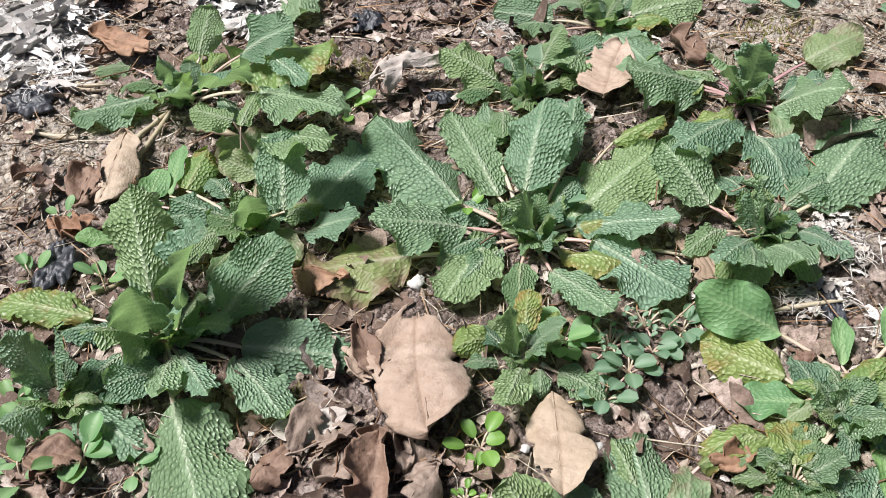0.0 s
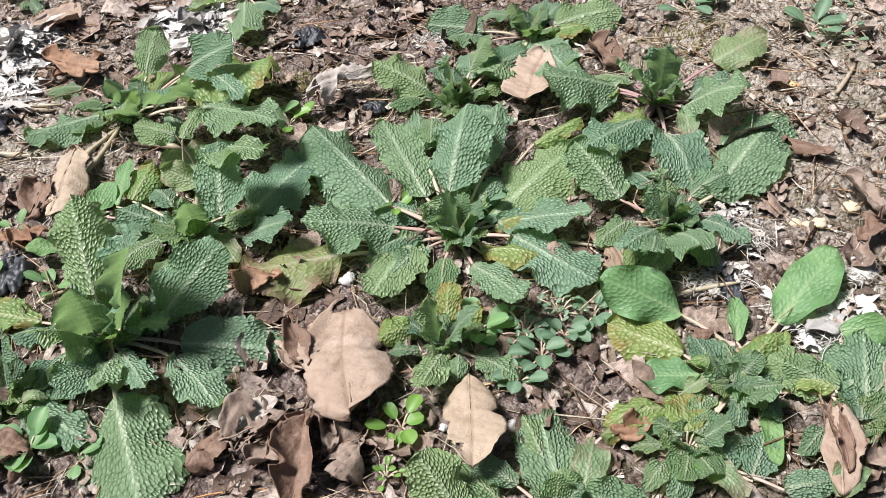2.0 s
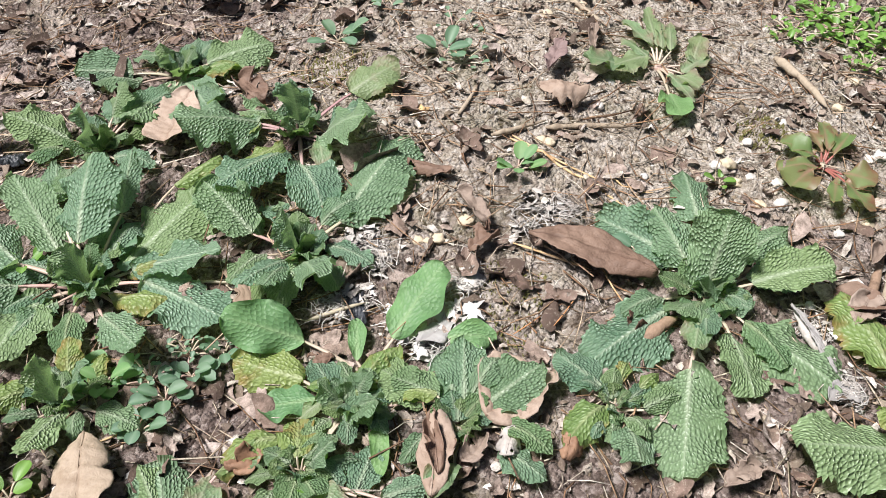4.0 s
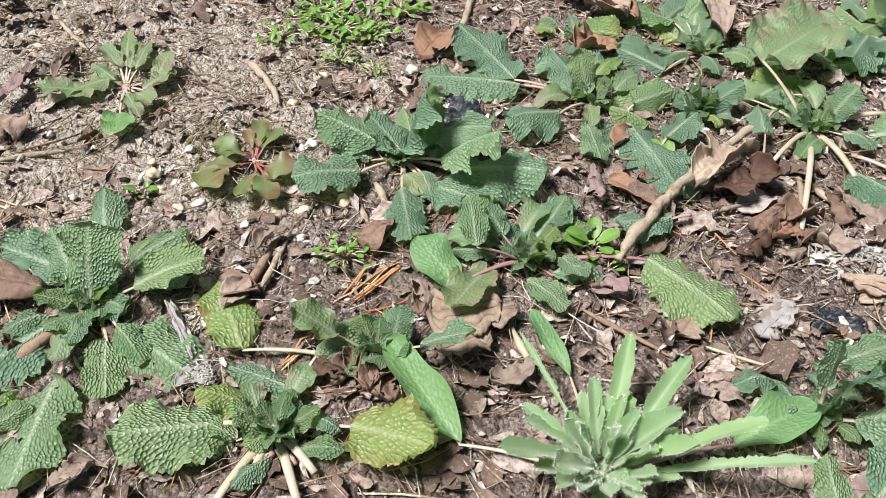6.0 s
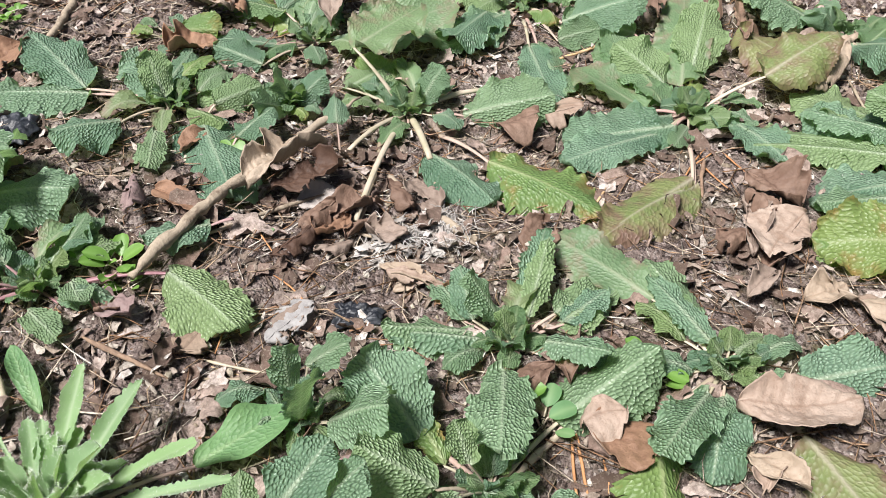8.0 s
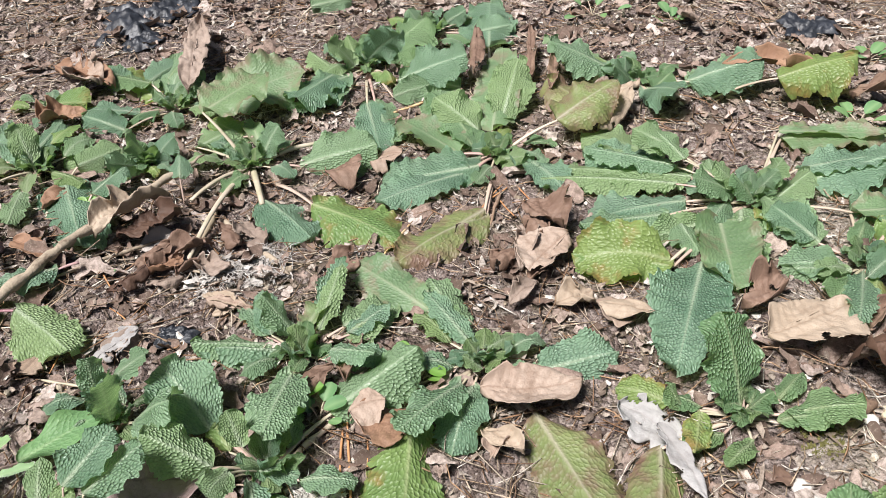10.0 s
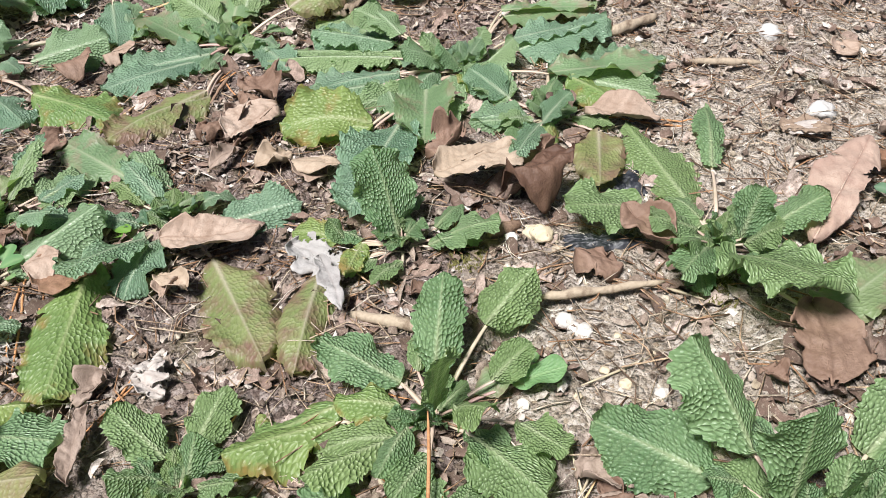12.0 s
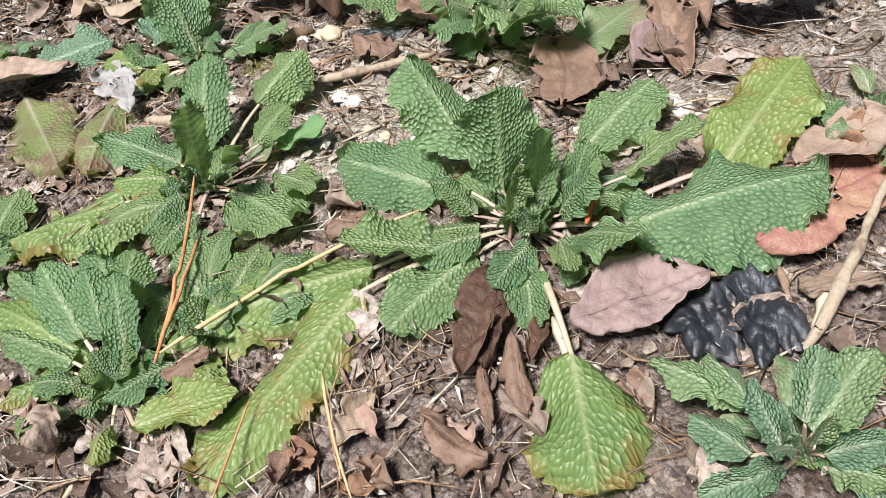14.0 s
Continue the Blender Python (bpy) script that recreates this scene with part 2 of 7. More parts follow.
TUFT = tuft_material("grey_dried_tuft", [(0.0, (0.2, 0.18, 0.16)), (0.3, (0.36, 0.335, 0.31)), (0.7, (0.52, 0.5, 0.47)), (1.0, (0.7, 0.68, 0.65))], 0.75)
FELT = tuft_material("white_felted_tuft", [(0.0, (0.34, 0.32, 0.3)), (0.3, (0.53, 0.51, 0.49)), (0.7, (0.67, 0.655, 0.635)), (1.0, (0.8, 0.79, 0.77))], 0.4)
mm = Nodes("moss", 0.9, 0.15)
mm.colour(mm.mix(mm.noise(120, 4, 0.7), (0.07, 0.07, 0.022), (0.26, 0.24, 0.09))).bump(mm.noise(600, 4, 0.7), 0.002, 1.0)
MOSS = mm.mat


def mixed_material(name, stops, rough=0.75):
    m = Nodes(name, rough, 0.25)
    tone = m.ramp(m.island(), stops)
    tone = m.mix(m.math("MULTIPLY", m.ramp(m.noise(190, 5, 0.75), [(0.4, (0, 0, 0)), (0.62, (1, 1, 1))]), 0.75), tone, (0.085, 0.06, 0.043))
    tone = m.mix(m.math("MULTIPLY", m.ramp(m.noise(420, 4, 0.75), [(0.55, (0, 0, 0)), (0.68, (1, 1, 1))]), 0.4), tone, (0.5, 0.43, 0.35))
    return m.colour(tone).bump(m.noise(420, 5, 0.75), 0.0014, 0.8).mat


LITTER = mixed_material("leaf_litter", [(0.0, (0.09, 0.0673, 0.054)), (0.25, (0.2, 0.153, 0.122)), (0.5, (0.32, 0.26, 0.213)), (0.75, (0.46, 0.408, 0.351)), (1.0, (0.63, 0.592, 0.551))])
NEEDLES = mixed_material("fallen_needles", [(0.0, (0.16, 0.09, 0.055)), (0.35, (0.34, 0.19, 0.1)), (0.7, (0.5, 0.37, 0.25)), (1.0, (0.66, 0.58, 0.47))])
SCRAPS = mixed_material("dead_leaf_scraps", [(0.0, (0.07, 0.0459, 0.0363)), (0.3, (0.17, 0.114, 0.0913)), (0.55, (0.28, 0.204, 0.168)), (0.8, (0.4, 0.321, 0.281)), (1.0, (0.52, 0.449, 0.407))], 0.65)
FIBRES = mixed_material("dry_fibres", [(0.0, (0.36, 0.28, 0.2)), (0.5, (0.58, 0.51, 0.41)), (1.0, (0.8, 0.76, 0.68))])
GRAVEL = mixed_material("gravel", [(0.0, (0.19, 0.15, 0.105)), (0.35, (0.36, 0.3, 0.22)), (0.7, (0.5, 0.445, 0.355)), (1.0, (0.7, 0.67, 0.61))])

mg = Nodes("sandy_soil", 0.9, 0.2)
g_big, g_mid, g_fine = mg.noise(3.0, 4), mg.noise(24, 6, 0.7), mg.noise(210, 6, 0.75)
coarse, grit = mg.voronoi(170), mg.voronoi(430)
EARTH = [(0.0, (0.0423, 0.0313, 0.0275)), (0.3, (0.132, 0.097, 0.0836)), (0.6, (0.265, 0.207, 0.183)), (0.85, (0.434, 0.372, 0.343)), (1.0, (0.657, 0.614, 0.624))]
SAND = [(0.0, (0.126, 0.103, 0.0808)), (0.25, (0.32, 0.266, 0.21)), (0.55, (0.485, 0.423, 0.355)), (0.82, (0.601, 0.55, 0.503)), (1.0, (0.747, 0.732, 0.743))]
shade = mg.mix(mg.ramp(g_fine, [(0.44, (0, 0, 0)), (0.56, (1, 1, 1))]), coarse.outputs["Color"], grit.outputs["Color"])
one = mg.n.new("ShaderNodeSeparateColor")
mg.l.new(shade, one.inputs[0])
pick = mg.math("ADD", mg.math("MULTIPLY", one.outputs[0], 0.62), mg.math("MULTIPLY", g_fine, 0.38))
patch = mg.ramp(mg.math("ADD", mg.math("ADD", mg.math("MULTIPLY", g_big, 0.5), mg.math("MULTIPLY", g_mid, 0.4)), mg.math("MULTIPLY", mg.attribute("sand"), 0.26)), [(0.5, (0, 0, 0)), (0.64, (1, 1, 1))])
tone = mg.mix(patch, mg.ramp(pick, EARTH), mg.ramp(pick, SAND))
tone = mg.mix(mg.ramp(mg.noise(60, 5, 0.7), [(0.57, (0, 0, 0)), (0.66, (1, 1, 1))]), tone, (0.085, 0.058, 0.04))
tone = mg.mix(mg.math("MULTIPLY", mg.ramp(mg.noise(14, 6, 0.75), [(0.54, (0, 0, 0)), (0.68, (1, 1, 1))]), 0.55), tone, (0.13, 0.125, 0.05))
height = mg.math("ADD", mg.math("MULTIPLY", coarse.outputs["Distance"], -1.2), mg.math("ADD", mg.math("MULTIPLY", grit.outputs["Distance"], -0.7), mg.math("MULTIPLY", g_fine, 1.2)))
mg.colour(tone).bump(height, 0.005, 1.0)
SOIL = mg.mat


# Ground: one sheet, fine where the camera passes and growing coarse to the horizon
TERRAIN_X, TERRAIN_Y, TERRAIN_D = -0.4, -0.7, 0.2
TERRAIN = [  # heights in millimetres, rows from south to north
    [-24, -24, -25, -26, -27, -25, -20, -6, 15, 24, 23],
    [-23, -24, -25, -27, -29, -30, -27, -18, 12, 41, 26],
    [-19, -22, -24, -26, -27, -27, -26, -20, 8, 8, -4],
    [-15, -19, -23, -26, -24, -20, -19, -29, -14, -9, -7],
    [-9, -13, -19, -26, -19, -8, -2, -14, -21, -16, -13],
    [-2, -5, -14, -16, -1, 10, 11, -15, -29, -21, -16],
    [3, 3, 2, 13, 34, 29, 18, 0, -15, -18, -17],
    [7, 10, 15, 28, 39, 37, 25, 10, -3, -11, -15],
    [11, 18, 26, 35, 39, 37, 29, 17, 5, -5, -12],
]


def swell(x, y):
    """The slow rise and fall of the ground, in metres."""
    fx = min(max((x - TERRAIN_X) / TERRAIN_D, 0.0), len(TERRAIN[0]) - 1.001)
    fy = min(max((y - TERRAIN_Y) / TERRAIN_D, 0.0), len(TERRAIN) - 1.001)
    i, j = int(fx), int(fy)
    wx, wy = spline(fx - i), spline(fy - j)
    z = 0.0
    for q in range(4):
        row = TERRAIN[min(max(j + q - 1, 0), len(TERRAIN) - 1)]
        z += wy[q] * sum(wx[r] * row[min(max(i + r - 1, 0), len(row) - 1)] for r in range(4))
    return z / 1000


def spline(f):
    """Weights of the four heights round a place that lies the share f past the second."""
    return (-0.5 * f + f * f - 0.5 * f**3, 1 - 2.5 * f * f + 1.5 * f**3, 0.5 * f + 2 * f * f - 1.5 * f**3, -0.5 * f * f + 0.5 * f**3)


def sandiness(x, y):
    """1 on the open sandy patch, 0 where dry leaves lie thick and have made the soil dark."""
    one = 1.0 - math.hypot((x - 0.47) / 0.3, (y - 0.52) / 0.26) ** 2 * 0.8
    two = 1.0 - math.hypot((x - 1.55) / 0.28, (y + 0.26) / 0.38) ** 2 * 0.8
    four = 0.8 - math.hypot((x + 0.28) / 0.2, (y - 0.48) / 0.22) ** 2 * 0.8
    five = 1.1 - math.hypot((x - 1.25) / 0.12, (y + 0.31) / 0.14) ** 2 * 0.8
    three = 0.75 - math.hypot((x - 0.1) / 0.5, (y - 0.86) / 0.24) ** 2 * 0.8
    return max(0.0, one, two, three, four, five)


def relief(x, y):
    """Height of the soil, in metres."""
    v = Vector((x, y, 0.3))
    crumbs = noise.noise(v * 31) * 0.006 + abs(noise.noise(v * 70)) * 0.007 + noise.noise(v * 130) * 0.004
    return swell(x, y) + 0.004 * noise.noise(v * 9) + crumbs - 0.002


def axis(lo, hi, step):
    mid = list(np.arange(lo, hi + step / 2, step))
    out, d, a, b = [], step, lo, hi
    head, tail = [], []
    while b - hi < 70:
        d *= 1.35
        a, b = a - d, b + d
        head.append(a), tail.append(b)
    return head[::-1] + mid + tail


def build_ground():
    xs, ys = axis(-0.35, 1.75, 0.006), axis(-0.62, 0.85, 0.006)
    nx, ny = len(xs), len(ys)
    verts = [(x, y, relief(x, y) if -3 < x < 5 and -3 < y < 4 else swell(x, y)) for y in ys for x in xs]
    a = np.arange(nx * ny).reshape(ny, nx)
    faces = np.stack([a[:-1, :-1], a[:-1, 1:], a[1:, 1:], a[1:, :-1]], -1).reshape(-1, 4)
    me = mesh_of("ground", np.array(verts), faces, SOIL, True, {"sand": [sandiness(x, y) for y in ys for x in xs]})
    tagged(new("ground", me), "bare sandy soil with grit and brown litter", "ground", kind="structure")


def mesh_of(name, verts, faces, mat, smooth=True, floats=None):
    """A mesh from grids or strips that the calling code has computed."""
    me = bpy.data.meshes.new(name)
    me.from_pydata([tuple(v) for v in np.asarray(verts).tolist()], [], np.asarray(faces).tolist() if not isinstance(faces, list) else faces)
    me.materials.append(mat)
    me.polygons.foreach_set("use_smooth", [smooth] * len(me.polygons))
    for key, vals in (floats or {}).items():
        at = me.attributes.new(key, "FLOAT", "POINT")
        at.data.foreach_set("value", np.asarray(vals, dtype=np.float32).ravel())
    me.update()
    return me


def part(name, me, parent, label=""):
    ob = new(name, me)
    ob.parent = parent
    return tagged(ob, label)


def grid_faces(nv, nu):
    a = np.arange(nv * nu).reshape(nv, nu)
    return np.stack([a[:-1, :-1], a[:-1, 1:], a[1:, 1:], a[1:, :-1]], -1).reshape(-1, 4)


def tube(points, radii, sides=8, flat=1.0):
    """Vertices and faces of a tapered tube along points, with closed ends."""
    pts = np.asarray(points, float)
    t = np.gradient(pts, axis=0)
    t /= np.linalg.norm(t, axis=1)[:, None] + 1e-9
    ref = np.array([0, 0, 1.0]) if abs(t[0][2]) < 0.9 else np.array([1.0, 0, 0])
    s = np.cross(t, ref)
    s /= np.linalg.norm(s, axis=1)[:, None] + 1e-9
    n = np.cross(s, t)
    ang = np.linspace(0, 2 * np.pi, sides, endpoint=False)
    ring = np.cos(ang)[None, :, None] * s[:, None] + flat * np.sin(ang)[None, :, None] * n[:, None]
    v = (pts[:, None] + ring * np.asarray(radii)[:, None, None]).reshape(-1, 3)
    a = np.arange(len(pts) * sides).reshape(len(pts), sides)
    b = np.roll(a, -1, 1)
    faces = np.stack([a[:-1], b[:-1], b[1:], a[1:]], -1).reshape(-1, 4).tolist()
    faces += [a[0][::-1].tolist(), a[-1].tolist()]
    return v, faces


def bezier(a, c, b, n):
    s = np.linspace(0, 1, n)[:, None]
    return (1 - s) ** 2 * np.asarray(a) + 2 * s * (1 - s) * np.asarray(c) + s**2 * np.asarray(b)


# Leaves
RNG = np.random.default_rng(7)
SHAPES = {  # swelling near base, near tip, scallop depth, blister height
    "n": (0.46, 0.46, 0.085, 1.0),
    "f": (0.48, 0.48, 0.085, 1.0),
    "y": (0.46, 0.44, 0.08, 0.62),
    "d": (0.45, 0.5, 0.065, 0.42),
    "p": (0.5, 0.5, 0.06, 0.32),
    "s": (0.62, 0.5, 0.0, 0.2),
    "h": (1.25, 0.55, 0.04, 0.15),
    "r": (0.9, 0.45, 0.0, 0.08),
}


def blade(kind, base, tip, width, arch, radial, tilt=0.0, step=0.0013):
    """A leaf blade from base to tip: scalloped outline, blistered between its veins, gently cupped."""
    base, tip = np.asarray(base, float), np.asarray(tip, float)
    p, q, tooth, bump = SHAPES[kind]
    wrinkled = bump > 0.25
    chord = tip - base
    length = np.linalg.norm(chord)
    step = step if wrinkled else max(step, 0.0013)
    nv = int(np.clip(length / step, 16, 116))
    nu = int(np.clip(width / step, 13, 66)) | 1
    s = np.linspace(0.0, 1.0, nv)
    u = np.linspace(-1, 1, nu)
    ctrl = base + 0.5 * chord + np.array([0, 0, 2 * arch])
    c = (1 - s)[:, None] ** 2 * base + 2 * (s * (1 - s))[:, None] * ctrl + s[:, None] ** 2 * tip
    t = np.gradient(c, axis=0)
    t /= np.linalg.norm(t, axis=1)[:, None]
    flat = chord[:2] / length
    away = np.array([math.cos(radial), math.sin(radial)])
    heading = flat + away * max(0.0, 0.75 - np.hypot(*flat))
    heading /= np.hypot(*heading)
    side = np.array([heading[1], -heading[0], 0.0])
    roll = RNG.normal(0, 0.12) + tilt
    n = np.cross(side[None], t)
    n /= np.linalg.norm(n, axis=1)[:, None]
    sd = np.cross(t, n)
    sd, n = sd * math.cos(roll) + n * math.sin(roll), n * math.cos(roll) - sd * math.sin(roll)
    ph = RNG.uniform(0, 1, 6)
    prof = s**p * (1 - s) ** q
    prof = prof / prof.max() * (1 + 0.05 * np.sin(s * 7 + ph[2] * 6))
    prof = np.maximum(prof, (0.05 if kind != "h" else 0.34) * np.minimum(1, (1 - s) * 9))
    S, U = np.meshgrid(s, u, indexing="ij")
    A = np.abs(U)
    # scallops: one for about every 3 mm of rim, uneven in size
    count = max(7, round(length / np.clip(0.068 * length, 0.0021, 0.0036)))
    run = S * count * (1 + 0.05 * np.sin(S * 9 + ph[3] * 6)) + np.where(U > 0, ph[0], ph[1])
    lobes = np.abs(np.sin(np.pi * run)) ** 0.6 * (0.7 + 0.3 * np.sin(np.floor(run) * 5.1 + ph[4] * 9))
    depth = tooth * 17 * np.clip(0.05 * length, 0.0009, 0.0028)
    hw = width / 2 * prof[:, None] * (1 + 0.06 * np.sin(S * 9 + ph[0] * 6) * np.sign(U)) + depth * (lobes - 0.6) * A**4 * np.clip(prof * 1.6, 0, 1)[:, None]
    hw = np.maximum(hw, 0.0001)
    # the rows bend forward to the rim, as the side veins do, so the tip is scalloped too
    push = depth * (lobes - 0.5) * A**4 * np.clip((S - 0.75) * 5, 0, 1)
    X, Y = S * length, U * hw
    d = float(np.clip(0.001 + 0.026 * length, 0.0014, 0.0026)) * (1.0 if kind in "nf" else 1.3)  # from blister to blister
    warp = 0.22 * d * (np.sin(X / d * 0.9 + 4 * ph[2]) + np.sin(Y / d * 1.1 + 5 * ph[3]))
    slant = X - 0.42 * np.abs(Y) + warp
    lines = np.abs((slant / (2.0 * d) + ph[2]) % 1.0 - 0.5) * 2.0 * d  # distance from a side vein
    groove = np.exp(-((lines / (0.3 * d)) ** 2)) * np.clip((1.02 - A) * 4, 0, 1) * np.clip(A * 8, 0, 1)
    puff = bump * np.clip(A * 7, 0.45, 1) * np.clip((1 - A) * 9, 0.5, 1) if wrinkled else (0.3 if kind == "s" else 0.0) * np.clip((1 - A) * 5, 0, 1)
    cells = np.abs(np.sin(np.pi * (np.abs(Y) / (1.25 * d) + 0.3 * np.floor(slant / (2.0 * d) + ph[2]))))
    h = np.minimum(lines / d, 1) ** 0.7 * (0.6 + 0.4 * cells)
    amp = 0.17 * d * bump * (0.85 + 0.3 * ph[5]) if wrinkled else 0.0
    cup = RNG.normal(-0.20, 0.2) if kind in "nfyd" else RNG.normal(0.45, 0.2) if kind == "h" else RNG.normal(0.12, 0.15)
    wave = 0.1 * np.sin(2 * np.pi * (S * RNG.uniform(1.2, 2.4) + ph[0])) * np.sign(U) * A**2 + 0.05 * np.sin(2 * np.pi * (S * 2.1 + ph[1])) * A**2
    frill = 0.05 * width * A**4 * np.sin(2 * np.pi * count * 0.27 * S + 3 * ph[0]) * tooth * 12
    lift = frill + hw * (cup * A**1.6 * 1.2) + width * wave + amp * (h - 0.4) * np.clip(S * 8, 0, 1) * np.clip((1 - A) * 7, 0.4, 1)
    lift += (ph[5] - 0.7) * 0.2 * length * np.clip(S - 0.45, 0, 1) ** 2 * (kind in "nfyd")  # the tip nods
    if wrinkled:
        lift += 0.0003 * np.exp(-((U * hw) / 0.0012) ** 2)
    if kind in "yd":  # old blades buckle and turn down at the rim
        lift += 0.05 * width * np.sin(3 * S + 4 * U + ph[0] * 8) * A - 0.05 * width * A**6 * (1 + np.sin(5 * S + ph[3] * 6))
    v = c[:, None] + (U * hw)[..., None] * sd[:, None] + lift[..., None] * n[:, None] + push[..., None] * t[:, None]
    rib = np.exp(-((U * hw) / (0.0015 * (1.2 - S))) ** 2) * (1 - 0.6 * S) * (1.0 if kind != "h" else 0.6)
    vein = groove * np.clip(1.1 - 0.5 * A, 0, 1) * (1.0 if wrinkled else 0.4)
    floats = {"rib": np.clip(rib, 0, 1) * 0.85, "vein": vein, "along": slant / (1.1 * d) + 40 * ph[4], "across": Y / (0.84 * d), "puff": puff, "edge": np.clip(A**3 + S**4 * 0.8, 0, 1)}
    return mesh_of("leaf", v.reshape(-1, 3), grid_faces(nv, nu)[:, ::-1], LEAF_MATS[kind], True, floats)


STALK_OF = {"r": RED_STALK, "d": PINK_STALK}


def plant(name, x, y, z, label, heart=12, spread=40, under=0, category="plant"):
    """The empty at a plant's crown, with the small knot of stalks there."""
    ob = tagged(new(name), label, category, "rosettes in the soil")
    ob.location = (x, y, z)
    bm = bmesh.new()
    bmesh.ops.create_icosphere(bm, subdivisions=2, radius=0.0042)
    for v in bm.verts:
        v.co *= 1 + 0.35 * noise.noise(v.co * 400 + Vector((x, y, 0)) * 90)
        v.co.z *= 0.9
    me = bpy.data.meshes.new("crown")
    bm.to_mesh(me)
    bm.free()
    me.materials.append(STALK)
    part("crown", me, ob)
    if x > 0.3 or y > 0.45:
        heart, under = heart * 0.9, min(under, 6)
    if name == "rosette_plant":  # the young leaves that stand round the heart
        for k in range(13):
            a, r = k * 137 + RNG.uniform(0, 60), RNG.uniform(1, 4) + heart * (0.1 if k < 9 else 0.0)
            ln, up = heart * RNG.uniform(0.7, 1.3), RNG.uniform(0.3, 1.1) if k < 9 else RNG.uniform(0.9, 1.35)
            leaf(ob, "nff"[k % 3], a, r, RNG.uniform(1, 4), a + RNG.uniform(-20, 20), r + ln * math.cos(up), 3 + ln * math.sin(up), ln * RNG.uniform(0.55, 0.75), 1.0, 0.0, 0.0011)
        for k in range(under):  # the lower leaves that lie half hidden on the soil
            a, r = (k + RNG.uniform(-0.3, 0.3)) * 360 / under, spread * RNG.uniform(0.28, 0.5)
            ln = spread * RNG.uniform(0.42, 0.62)
            leaf(ob, "nnnnnyfp"[RNG.integers(0, 8)], a, r, RNG.uniform(3, 8), a + RNG.uniform(-25, 25), r + ln, RNG.uniform(3, 9), ln * RNG.uniform(0.5, 0.68), RNG.uniform(2, 6), 0.0, 0.0013)
    if name == "hairy_rosette":
        for k in range(40):
            a, r = k * 137.5 + RNG.uniform(0, 30), RNG.uniform(3, 12)
            ln, up = RNG.uniform(18, 44), RNG.uniform(0.35, 1.2)
            leaf(ob, "h", a, r, 4, a + RNG.uniform(-24, 24), r + ln * math.cos(up), 5 + ln * math.sin(up), RNG.uniform(8, 13), RNG.uniform(-1, 3))
    return ob


def leaf(p, kind, a1, r1, z1, a2, r2, z2, w, arch=0.0, tilt=0.0, step=0.0013):
    """One leaf of plant p. Degrees and millimetres from the crown: the blade's base (a1, r1, z1), its tip (a2, r2, z2), its width, how far it arches and how it tilts to one side."""
    pol = lambda a, r, z: np.array([r * math.cos(radians(a)), r * math.sin(radians(a)), z]) / 1000  # noqa: E731
    b, t = pol(a1, r1, z1), pol(a2, r2, z2)
    if kind == "n" and -0.58 < p.location.y < -0.12:  # whole plants of a yellower green
        kind = "f"
    # a blade lies on the soil, never in it
    o = np.array(p.location)
    way = (t - b)[:2] / (np.linalg.norm((t - b)[:2]) + 1e-9)
    for _ in range(3):
        for f, end in ((0.15, b), (0.5, None), (0.95, t)):
            c = b + f * (t - b) + np.array([0, 0, 4 * f * (1 - f) * arch / 2000])
            floor = max(relief(o[0] + c[0] - way[1] * g, o[1] + c[1] + way[0] * g) for g in (-w / 3000, 0, w / 3000)) - o[2] + 0.006
            if c[2] < floor:
                if end is None:
                    arch += (floor - c[2]) * 1000
                else:
                    end[2] += floor - c[2]
    if kind == "h":  # these taper down to the crown
        b = b * np.array([0.25, 0.25, 0.5])
    ob = part("leaf", blade(kind, b, t, w / 1000, arch / 1000, radians(a2), radians(tilt), step), p, LEAF_LABELS.get(kind, ""))
    if kind == "h":
        fuzz(ob, ob.data, 650)
    elif r1 > 3:
        far = np.linalg.norm(b[:2])
        foot = b * max(0.06, 1 - 0.06 / far)
        if r2 < r1:  # a leaf that leans back over the crown
            foot = b - (t - b) * 0.35
        foot[2] = 0.0
        inward = b + (t - b) * 0.12 + np.array([0, 0, -0.0012])
        mid = (foot + b) / 2 + np.array([0, 0, 0.12 * np.linalg.norm(b - foot) - 0.001])
        pts = np.vstack([bezier(foot, mid, b + np.array([0, 0, -0.0012]), 9), inward[None]])
        rad = 0.0010 + 0.023 * min(w, 55) / 1000
        radii = np.r_[np.linspace(rad * 1.1, rad * 0.62, 9), rad * 0.2]
        v, f = tube(pts, radii, 6, 0.6)
        part("petiole", mesh_of("petiole", v, f, PURPLE_STALK if "purplish" in p["label"] else STALK_OF.get(kind, STALK)), ob)
    return ob


def stub(p, a, r, z, w):
    """A bare fleshy stalk of plant p, whose blade is gone, from the crown to degrees a and r, z millimetres."""
    end = np.array([r * math.cos(radians(a)), r * math.sin(radians(a)), z]) / 1000
    pts = bezier(end * 0.08, end / 2 + np.array([0, 0, 0.14 * r / 1000]), end, 10)
    v, f = tube(pts, np.linspace(w * 0.55, w * 0.4, 10) / 1000, 8, 0.7)
    part("petiole", mesh_of("petiole", v, f, STALK), p, "bare pale stalk")


